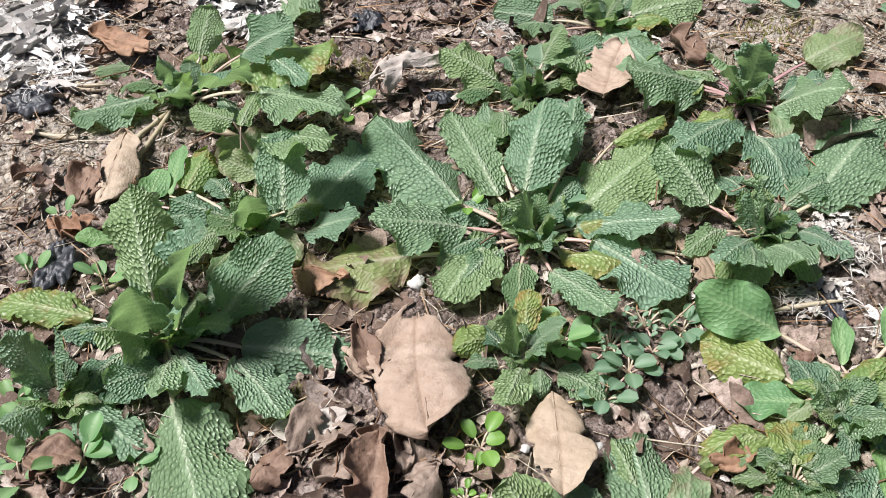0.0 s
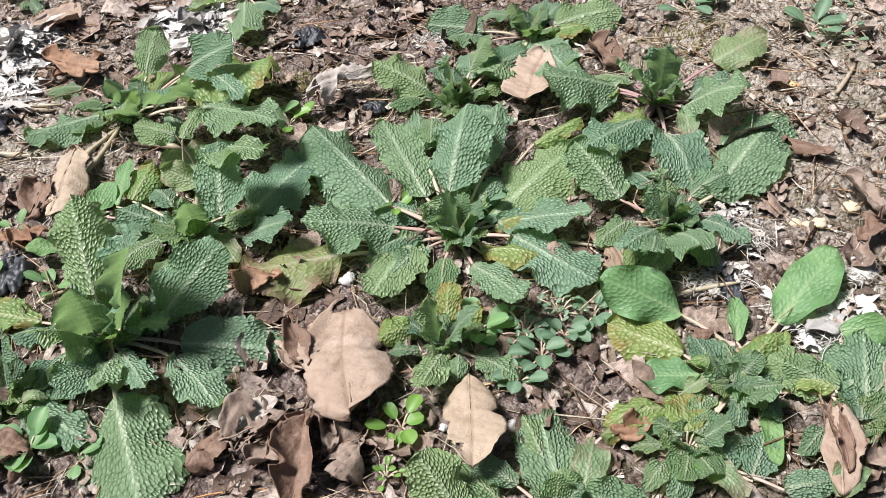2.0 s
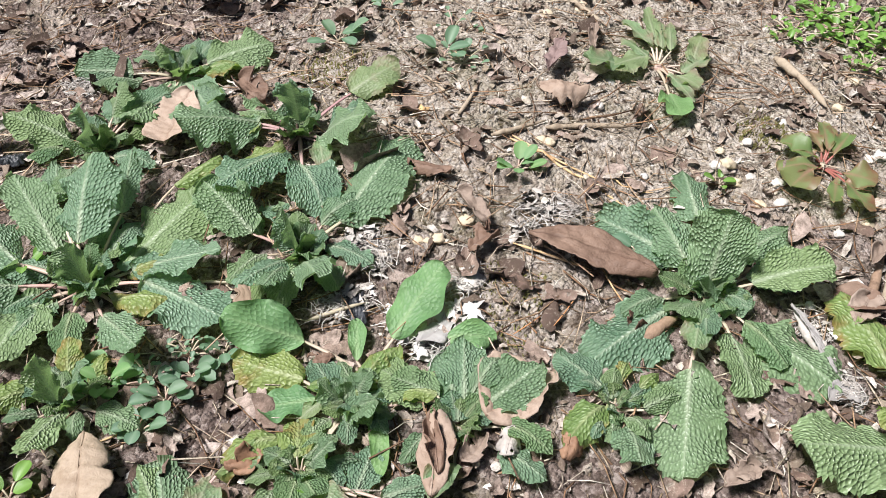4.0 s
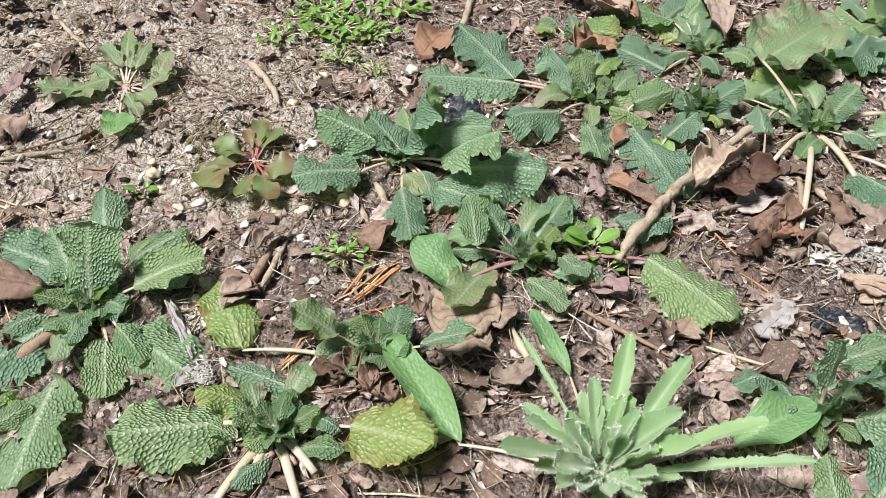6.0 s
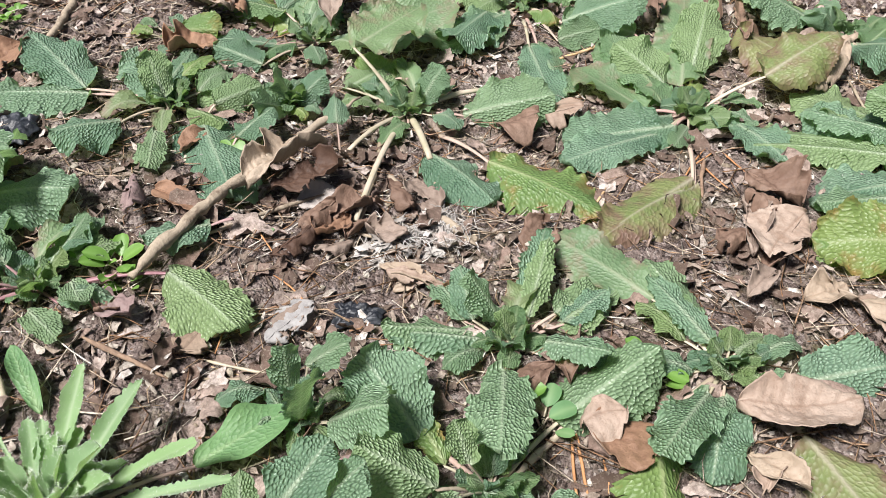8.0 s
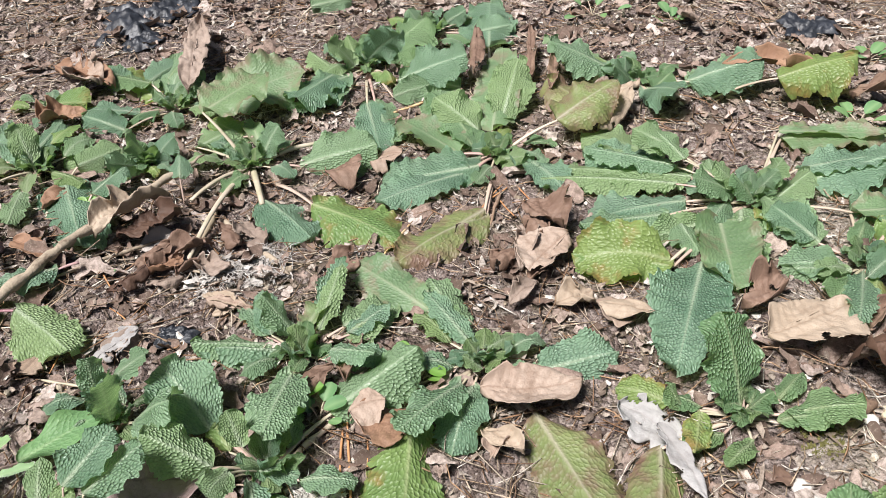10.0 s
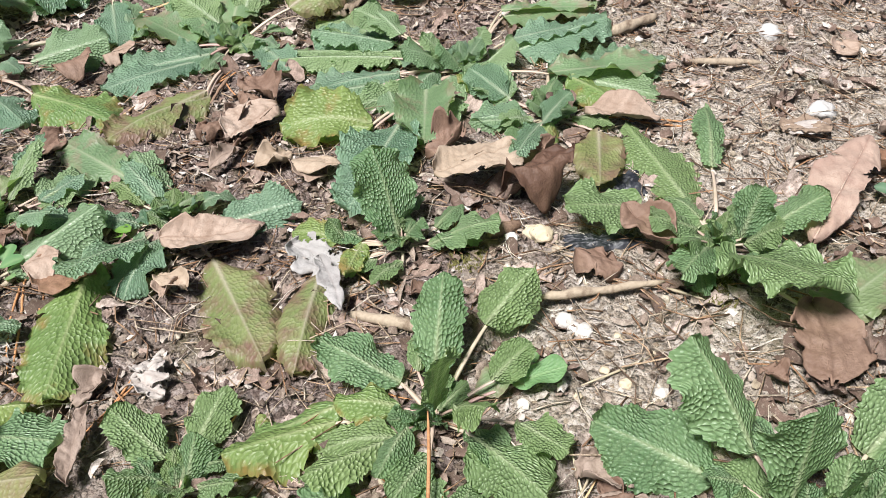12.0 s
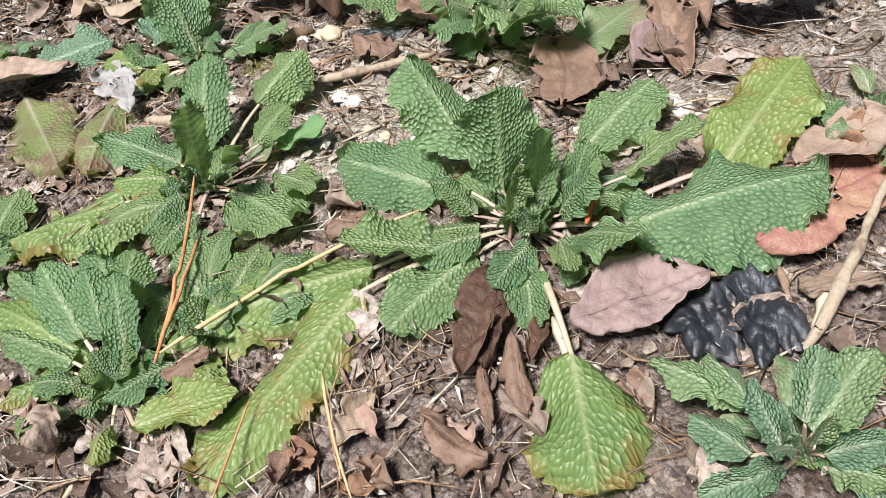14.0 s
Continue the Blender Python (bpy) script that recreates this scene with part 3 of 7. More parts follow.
def fuzz(ob, me, count):
    """Fine white hairs standing on a leaf."""
    n = len(me.vertices)
    verts, faces = [], []
    rim = np.zeros(n)
    me.attributes["edge"].data.foreach_get("value", rim)
    odds = 0.25 + rim**2
    for k in RNG.choice(n, count, p=odds / odds.sum()):
        v = me.vertices[int(k)]
        c, d = np.array(v.co), np.array(v.normal) * RNG.choice([-1, 1], p=[0.25, 0.75]) + RNG.normal(0, 0.5, 3)
        d = d / np.linalg.norm(d) * RNG.uniform(0.0009, 0.0022)
        s_ = np.cross(d, (0.3, 0.2, 0.9))
        s_ = s_ / (np.linalg.norm(s_) + 1e-9) * 0.00006
        i = len(verts)
        verts += [c - s_, c + s_, c + d]
        faces.append([i, i + 1, i + 2])
    part("fuzz", mesh_of("fuzz", np.array(verts), faces, FUZZ), ob)


LEAF_LABELS = {"y": "yellowing leaf", "d": "withering yellow and brown leaf", "p": "pale grey-green leaf", "s": "smooth green leaf"}


def crumple(X, Y, rng, size):
    """Sharp folds of dry leaf: ridges in several directions, from broad to fine."""
    z = np.zeros_like(X)
    for k, f in enumerate((0.9, 1.6, 2.7, 4.4, 7.0)):
        th = rng.uniform(0, np.pi)
        w = (X * math.cos(th) + Y * math.sin(th)) / size * f + 0.35 * np.sin((X * math.sin(th) - Y * math.cos(th)) / size * f * 2.2 + rng.uniform(0, 6)) + rng.uniform(0, 6)
        z += (np.abs((w % 1.0) - 0.5) * 2 - 0.5) / f**0.72
    return z


def dead_leaf(x, y, az, length, w, colour, curl, lift=0.0):
    """A fallen leaf in millimetres, its stalk end at (x, y) in metres and az its heading; curl from flat to rolled up."""
    length, w = length / 1000, w / 1000
    crumpled = curl > 0.45
    nv, nu = int(np.clip(length / 0.0014, 23, 56)), int(np.clip(w / 0.0014, 15, 34)) | 1
    s, u = np.linspace(0, 1, nv), np.linspace(-1, 1, nu)
    S, U = np.meshgrid(s, u, indexing="ij")
    A = np.abs(U)
    ph = RNG.uniform(0, 6.28, 6)
    if colour == "bark":
        prof = np.clip(np.minimum(s, 1 - s) * 14, 0.0, 1) ** 0.4 * (0.85 + 0.2 * np.sin(s * 11 + ph[0]) + 0.1 * np.sin(s * 27 + ph[1]))
    else:
        prof = s ** RNG.uniform(0.55, 0.75) * (1 - s) ** RNG.uniform(0.55, 0.8)
        prof = np.maximum(prof / prof.max(), 0.015)
    # pointed teeth at the ends of the side veins, and torn stretches of rim
    run = S * max(6, round(length * 150)) + np.where(U > 0, ph[0], ph[1])
    saw = run % 1.0
    torn = 1.3 * np.maximum(0, np.sin(S * 9 + np.where(U > 0, ph[2], ph[3])) + 0.6 * np.sin(S * 23 + ph[4] + U) - (0.55 if crumpled else 1.0)) * (0.5 if crumpled else 0.35)
    if colour == "white":
        torn = torn * 0.5 + 0.35 * np.maximum(0, np.sin(S * 19 + ph[0])) ** 2
    lop = 1 + RNG.uniform(-0.22, 0.22) * np.sign(U) + 0.10 * np.sin(S * 6 + ph[4]) * np.sign(U) + 0.07 * np.sin(S * 15 + ph[5] + U)
    hw = w / 2 * prof[:, None] * lop * (1 + (0.05 * (saw - 0.5) - torn) * A**3)
    sway = w * RNG.uniform(-0.14, 0.14) * np.sin(np.pi * S)
    bend = curl * 2.6
    ang = U * bend * 0.62
    rad = hw / max(bend * 0.62, 0.05)
    across = np.sin(ang) * rad if bend > 0.12 else U * hw
    up = (1 - np.cos(ang)) * rad
    if RNG.random() < 0.25 or (colour in ("silver", "white") and curl > 0.5):
        up = -up
    across = across + sway
    along = S * length
    size = max(w, 0.012)
    up = up + size * (0.05 if not crumpled else 0.085) * crumple(along, U * hw, RNG, size)
    up = up + 0.06 * length * (curl + 0.2) * np.sin(S * 3.1 + ph[2] * 0.3) * (1 if ph[5] > 2 else -1) - 0.0007 * np.exp(-((U * hw) / 0.0011) ** 2)
    up = up + 0.17 * w * A**3 * np.sin(S * 5 + ph[4] + (0.0 if ph[3] > 3 else 2.0) * (U > 0)) * (0.5 + curl)
    if colour == "bark":  # flat, split along its grain
        up = 0.12 * w * U**2 * curl + 0.05 * w * np.abs(np.sin(U * 7 + ph[0] + 0.8 * np.sin(S * 5))) + 0.03 * w * np.sin(S * 9 + 3 * U + ph[1]) + 0.04 * length * np.sin(S * 3 + ph[2])
        across = across * (1 + 0.08 * np.sign(np.sin(S * 31 + ph[3])) * A**4)
    elif crumpled:
        across = across * (0.86 + 0.10 * crumple(along, U * hw, RNG, size * 1.3))
        along = along * (0.94 + 0.05 * crumple(U * hw, along, RNG, size * 1.3))
    lines = np.abs(((S * length * (1 + 0.12 * np.sin(S * 6 + ph[0])) - 0.5 * np.abs(U * hw) + np.where(U > 0, 0.0015, 0)) / max(0.0055, length / 11) + ph[1]) % 1.0 - 0.5) * max(0.0055, length / 11)
    side = np.exp(-((lines / 0.0006) ** 2)) * (A < 0.96)
    vein = side * 0.4 + np.exp(-((U * hw) / 0.0009) ** 2)
    up = up + min(0.0006, 0.012 * w) * (1 - np.exp(-((lines / 0.0013) ** 2))) * (A < 0.97)
    up -= up.min()
    v = np.stack([along, across, up], -1).reshape(-1, 3)
    faces = grid_faces(nv, nu)
    if colour != "bark":  # bites, holes and torn places
        mid = v[faces].mean(1)
        keep = np.ones(len(faces), bool)
        for _ in range(RNG.integers(0, 4)):
            k = RNG.integers(0, len(v))
            rim = v[(k // nu) * nu + (0 if RNG.random() < 0.5 else nu - 1)] if RNG.random() < 0.75 else v[k]
            a = np.arctan2(mid[:, 1] - rim[1], mid[:, 0] - rim[0])
            keep &= np.hypot(mid[:, 0] - rim[0], mid[:, 1] - rim[1]) > w * RNG.uniform(0.04, 0.17) * (1 + 0.4 * np.sin(3 * a + ph[0]) + 0.25 * np.sin(7 * a))
        faces = faces[keep]
    me = mesh_of("dead_leaf", v, faces, DEAD[colour], True, {"vein": np.clip(vein, 0, 1)})
    ob = new("bark_flake" if colour == "bark" else "dead_leaf", me)
    mod = ob.modifiers.new("thickness", "SOLIDIFY")
    mod.thickness = 0.0004 if colour != "bark" else 0.0018
    c, s_ = math.cos(radians(az)), math.sin(radians(az))
    hs = [relief(x + length * f * c - g * s_, y + length * f * s_ + g * c) for f in (0.1, 0.4, 0.7, 0.95) for g in (-w / 3, 0, w / 3)]
    ob.matrix_world = pose(x, y, 0.45 * sum(hs) / len(hs) + 0.55 * max(hs) + 0.0015 + lift / 1000, RNG.normal(0, 5), RNG.normal(-2, 4), az)
    words = {"tan": "tan", "beige": "pale beige", "brown": "brown", "darkbrown": "dark brown", "greybrown": "grey-brown", "orange": "orange-brown", "purple": "mauve-grey", "pink": "pinkish tan", "red": "purple-red", "silver": "silvery", "white": "bleached white"}
    shape = "rolled and crumpled" if curl > 0.65 else "curled" if curl > 0.35 else "flat"
    if colour == "bark":
        tagged(ob, "flat brown flake of bark lying on the soil", "bark", "bark flakes")
    else:
        tagged(ob, f"{shape} {words[colour]} dry leaf lying on the ground", "dead leaf", "fallen leaves")
        if length > 0.015:
            rib = [(f * length, 0, float(up[round(f * (nv - 1)), nu // 2]) + 0.0004) for f in np.linspace(0, 0.92, 12)]
            v, f = tube(rib, np.linspace(0.0008, 0.0002, 12) * min(1, length * 20), 6)
            part("midrib", mesh_of("midrib", v, f, DEAD[colour]), ob)
    return ob


def stick(x, y, az, length, w, colour, rise=0.0, name="twig"):
    """A twig, stem or needle from (x, y), length and thickness in millimetres."""
    length, r = length / 1000, w / 2000
    n = max(6, int(length * 160))
    d = np.array([math.cos(radians(az)), math.sin(radians(az))])
    bow = RNG.normal(0, 0.025)
    pts, radii = [], []
    for k, f in enumerate(np.linspace(0, 1, n)):
        off = bow * length * 4 * f * (1 - f) + (RNG.normal(0, 0.16) * r if name == "twig" else 0)
        px, py = x + d[0] * f * length - d[1] * off, y + d[1] * f * length + d[0] * off
        pts.append((px - x, py - y, max(swell(px, py), relief(px, py) - 0.002) + 0.001 + r * 0.8 + rise / 1000 * f))
        radii.append(r * (1.0 - 0.3 * f) * min(1.0, 0.45 + 6 * f, 0.3 + 6 * (1 - f)) * (1 + (RNG.normal(0, 0.15) if name == "twig" else 0)))
    v, f = tube(pts, radii, 9 if name == "twig" else 6)
    ob = new(name, mesh_of(name, v, f, WOOD[colour]))
    ob.location = (x, y, 0.0005)
    text = {"driftwood": "dry grey-beige woody stem lying on the soil", "brownstick": "thin brown twig lying on the litter", "pinkstem": "pale pinkish fleshy stalk on the soil", "palestem": "pale dried plant stem on the soil", "needle": "long orange-brown pine needle on the plants", "straw": "straw-coloured dry pine needle on the plants", "rednd": "short red needle sticking up among leaves"}
    return tagged(ob, text[colour], "twig" if name == "twig" else "pine needle", "twigs and stems" if name == "twig" else "pine needles")


def stone(x, y, size, colour):
    bm = bmesh.new()
    bmesh.ops.create_icosphere(bm, subdivisions=3, radius=size / 2000)
    off = Vector((x * 37, y * 41, size))
    for v in bm.verts:
        d = v.co.normalized()
        v.co *= 1 + 0.4 * noise.noise(d * 1.3 + off) - 0.3 * abs(noise.noise(d * 2.6 + off)) + 0.1 * noise.noise(d * 5 + off) + 0.05 * noise.noise(d * 9 + off)
        v.co.z *= 0.68
    me = bpy.data.meshes.new("stone")
    bm.to_mesh(me)
    bm.free()
    me.materials.append(STONE[colour])
    me.polygons.foreach_set("use_smooth", [True] * len(me.polygons))
    ob = new("stone", me)
    ob.location = (x, y, relief(x, y) + size / 9000)
    ob.rotation_euler = (0, 0, RNG.uniform(0, 6))
    words = {"white": "small white quartz stone", "grey": "small round grey pebble", "beige": "small sandy beige stone", "orange": "small orange stone"}
    return tagged(ob, words[colour] + " half sunk in the soil", "stone", "stones in the soil")


def tuft(x, y, size):
    """A grey-white scrap of dried, felted plant remains: thin torn flakes and loose strands."""
    R = size / 2000
    ob = tagged(new("dried_tuft"), "grey-white crumpled scraps of dried felted plant remains", "dry tuft", "dried tufts")
    ob.location = (x, y, relief(x, y) + 0.001)
    S, U = np.meshgrid(np.linspace(-1, 1, 5), np.linspace(-1, 1, 5), indexing="ij")
    F = grid_faces(5, 5)
    turn, squash = RNG.uniform(0, 3.14), RNG.uniform(0.45, 0.9)
    broad = 1.75 if size > 42 else 1.0  # the large ones are matted

    def lay(r):
        a, q = RNG.uniform(0, 6.28), R * r * RNG.random() ** 0.6
        px, py = math.cos(a) * q, math.sin(a) * q * squash
        return px * math.cos(turn) - py * math.sin(turn), px * math.sin(turn) + py * math.cos(turn)

    verts, faces = [], []
    for k in range(56):
        px, py = lay(1.3)
        a, ln, w = RNG.uniform(0, 6.28), R * RNG.uniform(0.08, 0.3) * broad, R * RNG.uniform(0.03, 0.13) * broad
        rag = 1 + RNG.normal(0, 0.28, S.shape)
        z = RNG.uniform(-0.5, 1.2) * w * U**2 + RNG.uniform(-0.3, 0.3) * ln * S**2 + RNG.normal(0, 0.16, S.shape) * w
        X, Y = S * ln * rag, U * w * rag
        z0 = relief(x + px, y + py) - relief(x, y) + RNG.uniform(0, 0.003)
        v = np.stack([px + X * math.cos(a) - Y * math.sin(a), py + X * math.sin(a) + Y * math.cos(a), z0 + z - z.min()], -1)
        verts.append(v.reshape(-1, 3))
        faces += (F + 25 * k).tolist()
    part("flake", mesh_of("flake", np.vstack(verts), faces, FELT if size > 42 else TUFT), ob)
    verts, faces, k = [], [], 0
    for _ in range(90):
        px, py = lay(1.3)
        p0, b = np.array([px, py, 0.003]), RNG.uniform(0, 6.28)
        p1 = p0 + np.array([math.cos(b), math.sin(b), 0]) * R * RNG.uniform(0.3, 0.9)
        v, f = tube(bezier(p0, (p0 + p1) / 2 + np.array([RNG.normal(0, 0.002), RNG.normal(0, 0.002), 0.003]), p1, 6), np.full(6, 0.00028), 4)
        verts.append(v)
        faces += [[i + k for i in q] for q in f]
        k += len(v)
    part("fluff", mesh_of("fluff", np.vstack(verts), faces, FELT if size > 42 else TUFT), ob)


def film(x, y, az, w, h):
    """A torn, crinkled scrap of black plastic sheeting, half buried."""
    w, h = w / 1000, h / 1000
    nv, nu = 38, 34
    S, U = np.meshgrid(np.linspace(-0.5, 0.5, nv), np.linspace(-0.5, 0.5, nu), indexing="ij")
    ph = RNG.uniform(0, 6.28, 6)
    ang = np.arctan2(U, S)
    sq = 1 / np.maximum(np.maximum(np.abs(np.cos(ang)), np.abs(np.sin(ang))), 0.5)
    ragged = (0.62 + 0.38 / sq) * (1 + 0.16 * np.sin(3 * ang + ph[0]) + 0.1 * np.sin(7 * ang + ph[1]) + 0.06 * np.sin(15 * ang + ph[4]))
    X, Y = S * w * ragged, U * h * ragged
    z = 0.004 + 0.035 * min(w, h) * (3.0 * crumple(X, Y, RNG, 0.9 * min(w, h)) + 1.0 * np.sin(5 * S + 3 * U + ph[2]) + np.abs(np.sin(9 * U - 5 * S + ph[3])) + 0.45 * np.abs(np.sin(17 * S + 8 * U + ph[5])))
    z = z * np.clip((0.5 - np.maximum(np.abs(S), np.abs(U))) * 6 + 0.25, 0, 1)
    me = mesh_of("plastic_scrap", np.stack([X, Y, z], -1).reshape(-1, 3), grid_faces(nv, nu), FILM)
    ob = new("plastic_scrap", me)
    ob.modifiers.new("thickness", "SOLIDIFY").thickness = 0.0004
    ob.matrix_world = pose(x, y, relief(x, y) + 0.001, 0, 0, az)
    tagged(ob, "crinkled scrap of black plastic sheet in the soil", "plastic scrap", "plastic scraps")


def moss(x, y, size):
    """A loose low cushion of moss: many tiny upright shoots."""
    R = size / 2000
    verts, faces = [], []
    for k in range(520):
        a, r = RNG.uniform(0, 6.28), R * RNG.random() ** 0.5
        r *= 1 + 0.45 * noise.noise(Vector((math.cos(a) * 1.4, math.sin(a) * 1.4, x * 40)))
        if noise.noise(Vector((x * 60 + math.cos(a) * r * 260, y * 60 + math.sin(a) * r * 260, 1))) < -0.12:
            continue
        px, py, h = math.cos(a) * r, math.sin(a) * r, RNG.uniform(0.0012, 0.004)
        z = relief(x + px, y + py) - relief(x, y)
        lean, i = RNG.normal(0, 0.0011, 2), len(verts)
        for q in range(3):
            c = q * 2.09 + a
            verts.append((px + math.cos(c) * 0.0008, py + math.sin(c) * 0.0008, z - 0.0005))
        verts.append((px + lean[0], py + lean[1], z + h))
        faces += [[i, i + 1, i + 3], [i + 1, i + 2, i + 3], [i + 2, i, i + 3]]
    ob = new("moss_cushion", mesh_of("moss_cushion", np.array(verts), faces, MOSS))
    ob.location = (x, y, relief(x, y))
    tagged(ob, "low olive-brown cushion of moss on the soil", "moss", "moss cushions")


def small_leaf(p, q, w, mat, cup):
    nv, nu = 9, 7
    S, U = np.meshgrid(np.linspace(0, 1, nv), np.linspace(-1, 1, nu), indexing="ij")
    prof = (np.linspace(0, 1, nv) ** 0.6 * (1 - np.linspace(0, 1, nv)) ** 0.45)[:, None]
    hw = w / 2 * np.maximum(prof / prof.max(), 0.03)
    d = (q - p) / np.linalg.norm(q - p)
    side = np.cross(d, (0, 0, 1.0))
    side /= np.linalg.norm(side) + 1e-9
    n = np.cross(side, d)
    c = p + S[..., None] * (q - p)
    v = c + (U * hw)[..., None] * side + (cup * U**2 * hw + 0.1 * w * np.sin(S * 3))[..., None] * n
    rib = np.exp(-((U * 3) ** 2)) * 0.5
    return mesh_of("leaf", v.reshape(-1, 3), grid_faces(nv, nu), mat, True, {"rib": rib, "vein": rib * 0, "edge": U**4})


def sprig(x, y, size, colour, count):
    """A small seedling or creeping weed: thin stems with little oval leaves."""
    mat = {"green": SMOOTH, "bright": BRIGHT, "blue": BLUISH}[colour]
    words = {"green": "small green seedling with oval leaves", "bright": "fresh bright green weed seedling", "blue": "bluish grey-green creeping weed"}
    ob = tagged(new("seedling"), words[colour] + " growing in the soil", "seedling", "seedlings")
    ob.location = (x, y, relief(x, y))
    R = size / 2000
    mat_like = count > 9
    for k in range(count if not mat_like else count * 2):
        a = k * 2.4 + RNG.normal(0, 0.4)
        r = R * math.sqrt((k + 0.5) / count / (2 if mat_like else 1)) * (0.95 if mat_like else 0.75)
        ln = np.clip(R * RNG.uniform(0.5, 0.8) * (1.55 if count < 9 else 0.4), 0.004, 0.017)
        p = np.array([math.cos(a) * r, math.sin(a) * r, 0.002 + RNG.uniform(0.1, 1) * min(0.01, R * 0.6)])
        out = a if not mat_like else RNG.uniform(0, 6.28)
        q = p + np.array([math.cos(out), math.sin(out), RNG.uniform(0.0, 0.7)]) * ln
        lf = part("leaf", small_leaf(p, q, ln * RNG.uniform(0.6, 0.85), mat, RNG.uniform(0, 0.5)), ob)
        v, f = tube(bezier((0, 0, 0), p * np.array([0.6, 0.6, 1.1]), p, 6), np.full(6, 0.0006), 5)
        part("stem", mesh_of("stem", v, f, STALK), lf)


build_ground()


# Plants
p = plant("rosette_plant", -0.089, 0.279, -0.011, "large rosette of many wrinkled green leaves and one yellowing leaf", 22, 55, 8)
leaf(p, "n", -18, 50, 5, -31, 99, 11, 29, 0.8)
leaf(p, "s", 130, 79, 14, 143, 90, 21, 13, 0.5, 18)
leaf(p, "n", 107, 7, 31, 112, 47, 71, 37, 3.9)
leaf(p, "n", -6, 11, 12, 3, 38, 83, 48, 6, -18)
leaf(p, "n", 19, 35, 12, 34, 78, 39, 38, 1.6, -30)
leaf(p, "n", -98, 8, 14, -75, 19, 61, 28, 3.6, -12)
leaf(p, "n", -7, 48, -1, -2, 105, -3, 41, -0.5, -24)
leaf(p, "n", -60, 29, 6, -95, 52, 25, 24, 0.9, 18)
leaf(p, "n", -57, 25, 9, -65, 66, 32, 18, 1.5)
leaf(p, "n", -44, 21, 6, -47, 71, 27, 16, 1.4)
leaf(p, "n", -96, 11, 10, -98, 40, 52, 28, 3.1, 24)
leaf(p, "n", -63, 51, -1, -61, 128, -4, 54, -0.9)
leaf(p, "y", 176, 41, 4, 176, 98, 7, 25, -0.1)
leaf(p, "n", 18, 14, 8, -14, 49, 30, 18, 1.4)
p = plant("rosette_plant", -0.128, 0.233, -0.011, "mid-sized rosette of wrinkled green leaves", 17, 28, 8)
leaf(p, "n", 150, 3, 7, 159, 18, 44, 22, 2.4)
leaf(p, "n", 51, 1, 9, 24, 15, 52, 16, 3.2)
leaf(p, "n", -35, 10, 1, -26, 64, 2, 28, 0.4)
leaf(p, "n", -102, 8, 6, -89, 39, 33, 21, 1.7, 12)
p = plant("rosette_plant", -0.065, 0.368, -0.007, "large rosette of many wrinkled green leaves and some yellowing ones", 22, 60, 8)
leaf(p, "d", -11, 106, 6, -45, 63, 10, 47, 0.4)
leaf(p, "s", 167, 57, 13, 138, 81, 21, 12, 0.5)
leaf(p, "y", 158, 50, 13, 129, 68, 20, 25, 0.5)
leaf(p, "s", 178, 66, 13, 155, 73, 19, 18, 0.4, -18)
leaf(p, "p", 90, 40, 11, 118, 74, 21, 34, 0.7, 6)
leaf(p, "n", -21, 30, 27, 48, 33, 59, 34, 3)
leaf(p, "n", 23, 37, 6, 44, 96, 20, 49, 0.9, -6)
leaf(p, "n", 172, 16, 6, 175, 52, 17, 27, 1, 24)
leaf(p, "n", -50, 6, 5, -61, 26, 47, 21, 3.3)
leaf(p, "n", -12, 39, 8, -12, 75, 30, 24, 1.2, -12)
leaf(p, "n", -40, 18, 7, -10, 27, 29, 16, 1.3, -24)
leaf(p, "n", 79, 31, 48, 14, 57, 63, 33, 1.4)
leaf(p, "p", 80, 19, 28, 134, 30, 38, 19, 0.9, 36)
p = plant("rosette_plant", -0.152, 0.494, 0.002, "large rosette of many wrinkled green leaves and one yellowing leaf", 22, 62, 8)
leaf(p, "n", -152, 22, 3, -148, 80, 8, 39, 0.5, 6)
leaf(p, "n", -18, 70, 23, -26, 154, 44, 44, 2)
leaf(p, "n", 64, 22, 25, 73, 50, 49, 27, 2.3, -24)
leaf(p, "n", -155, 1, 15, -117, 16, 39, 18, 2.1, 60)
leaf(p, "n", -36, 38, 24, -32, 77, 54, 35, 2.9, 30)
leaf(p, "y", 42, 40, 16, 5, 114, 41, 58, 2.2)
leaf(p, "n", -47, 96, 33, -62, 76, 38, 22, 0.5, 6)
leaf(p, "n", 17, 48, 32, 5, 89, 57, 36, 2.3, -36)
leaf(p, "n", -46, 102, 31, -28, 83, 36, 13, 0.5)
leaf(p, "n", 151, 62, 6, 167, 80, 7, 19, 0.2, 24)
leaf(p, "n", -64, 10, 4, -86, 44, 34, 28, 2.5, -18)
leaf(p, "n", 3, 70, 37, -24, 121, 49, 17, 1.2)
p = plant("rosette_plant", 0.108, 0.376, -0.009, "large rosette of many wrinkled green leaves and one yellowing leaf", 22, 62, 8)
leaf(p, "y", 58, 91, 21, 49, 123, 32, 16, 0.6)
leaf(p, "n", 158, 47, 11, 143, 136, 29, 55, 1.6)
leaf(p, "n", 128, 35, 11, 123, 111, 28, 32, 1.5)
leaf(p, "n", 105, 20, 22, 88, 72, 57, 43, 3.3)
leaf(p, "n", 26, 25, 8, 43, 102, 24, 57, 1.4)
leaf(p, "n", 13, 28, 8, 1, 86, 24, 30, 1.4)
leaf(p, "n", -177, 41, 10, -164, 95, 32, 42, 1.7)
leaf(p, "n", -162, 26, 1, -128, 73, -4, 38, -0.7)
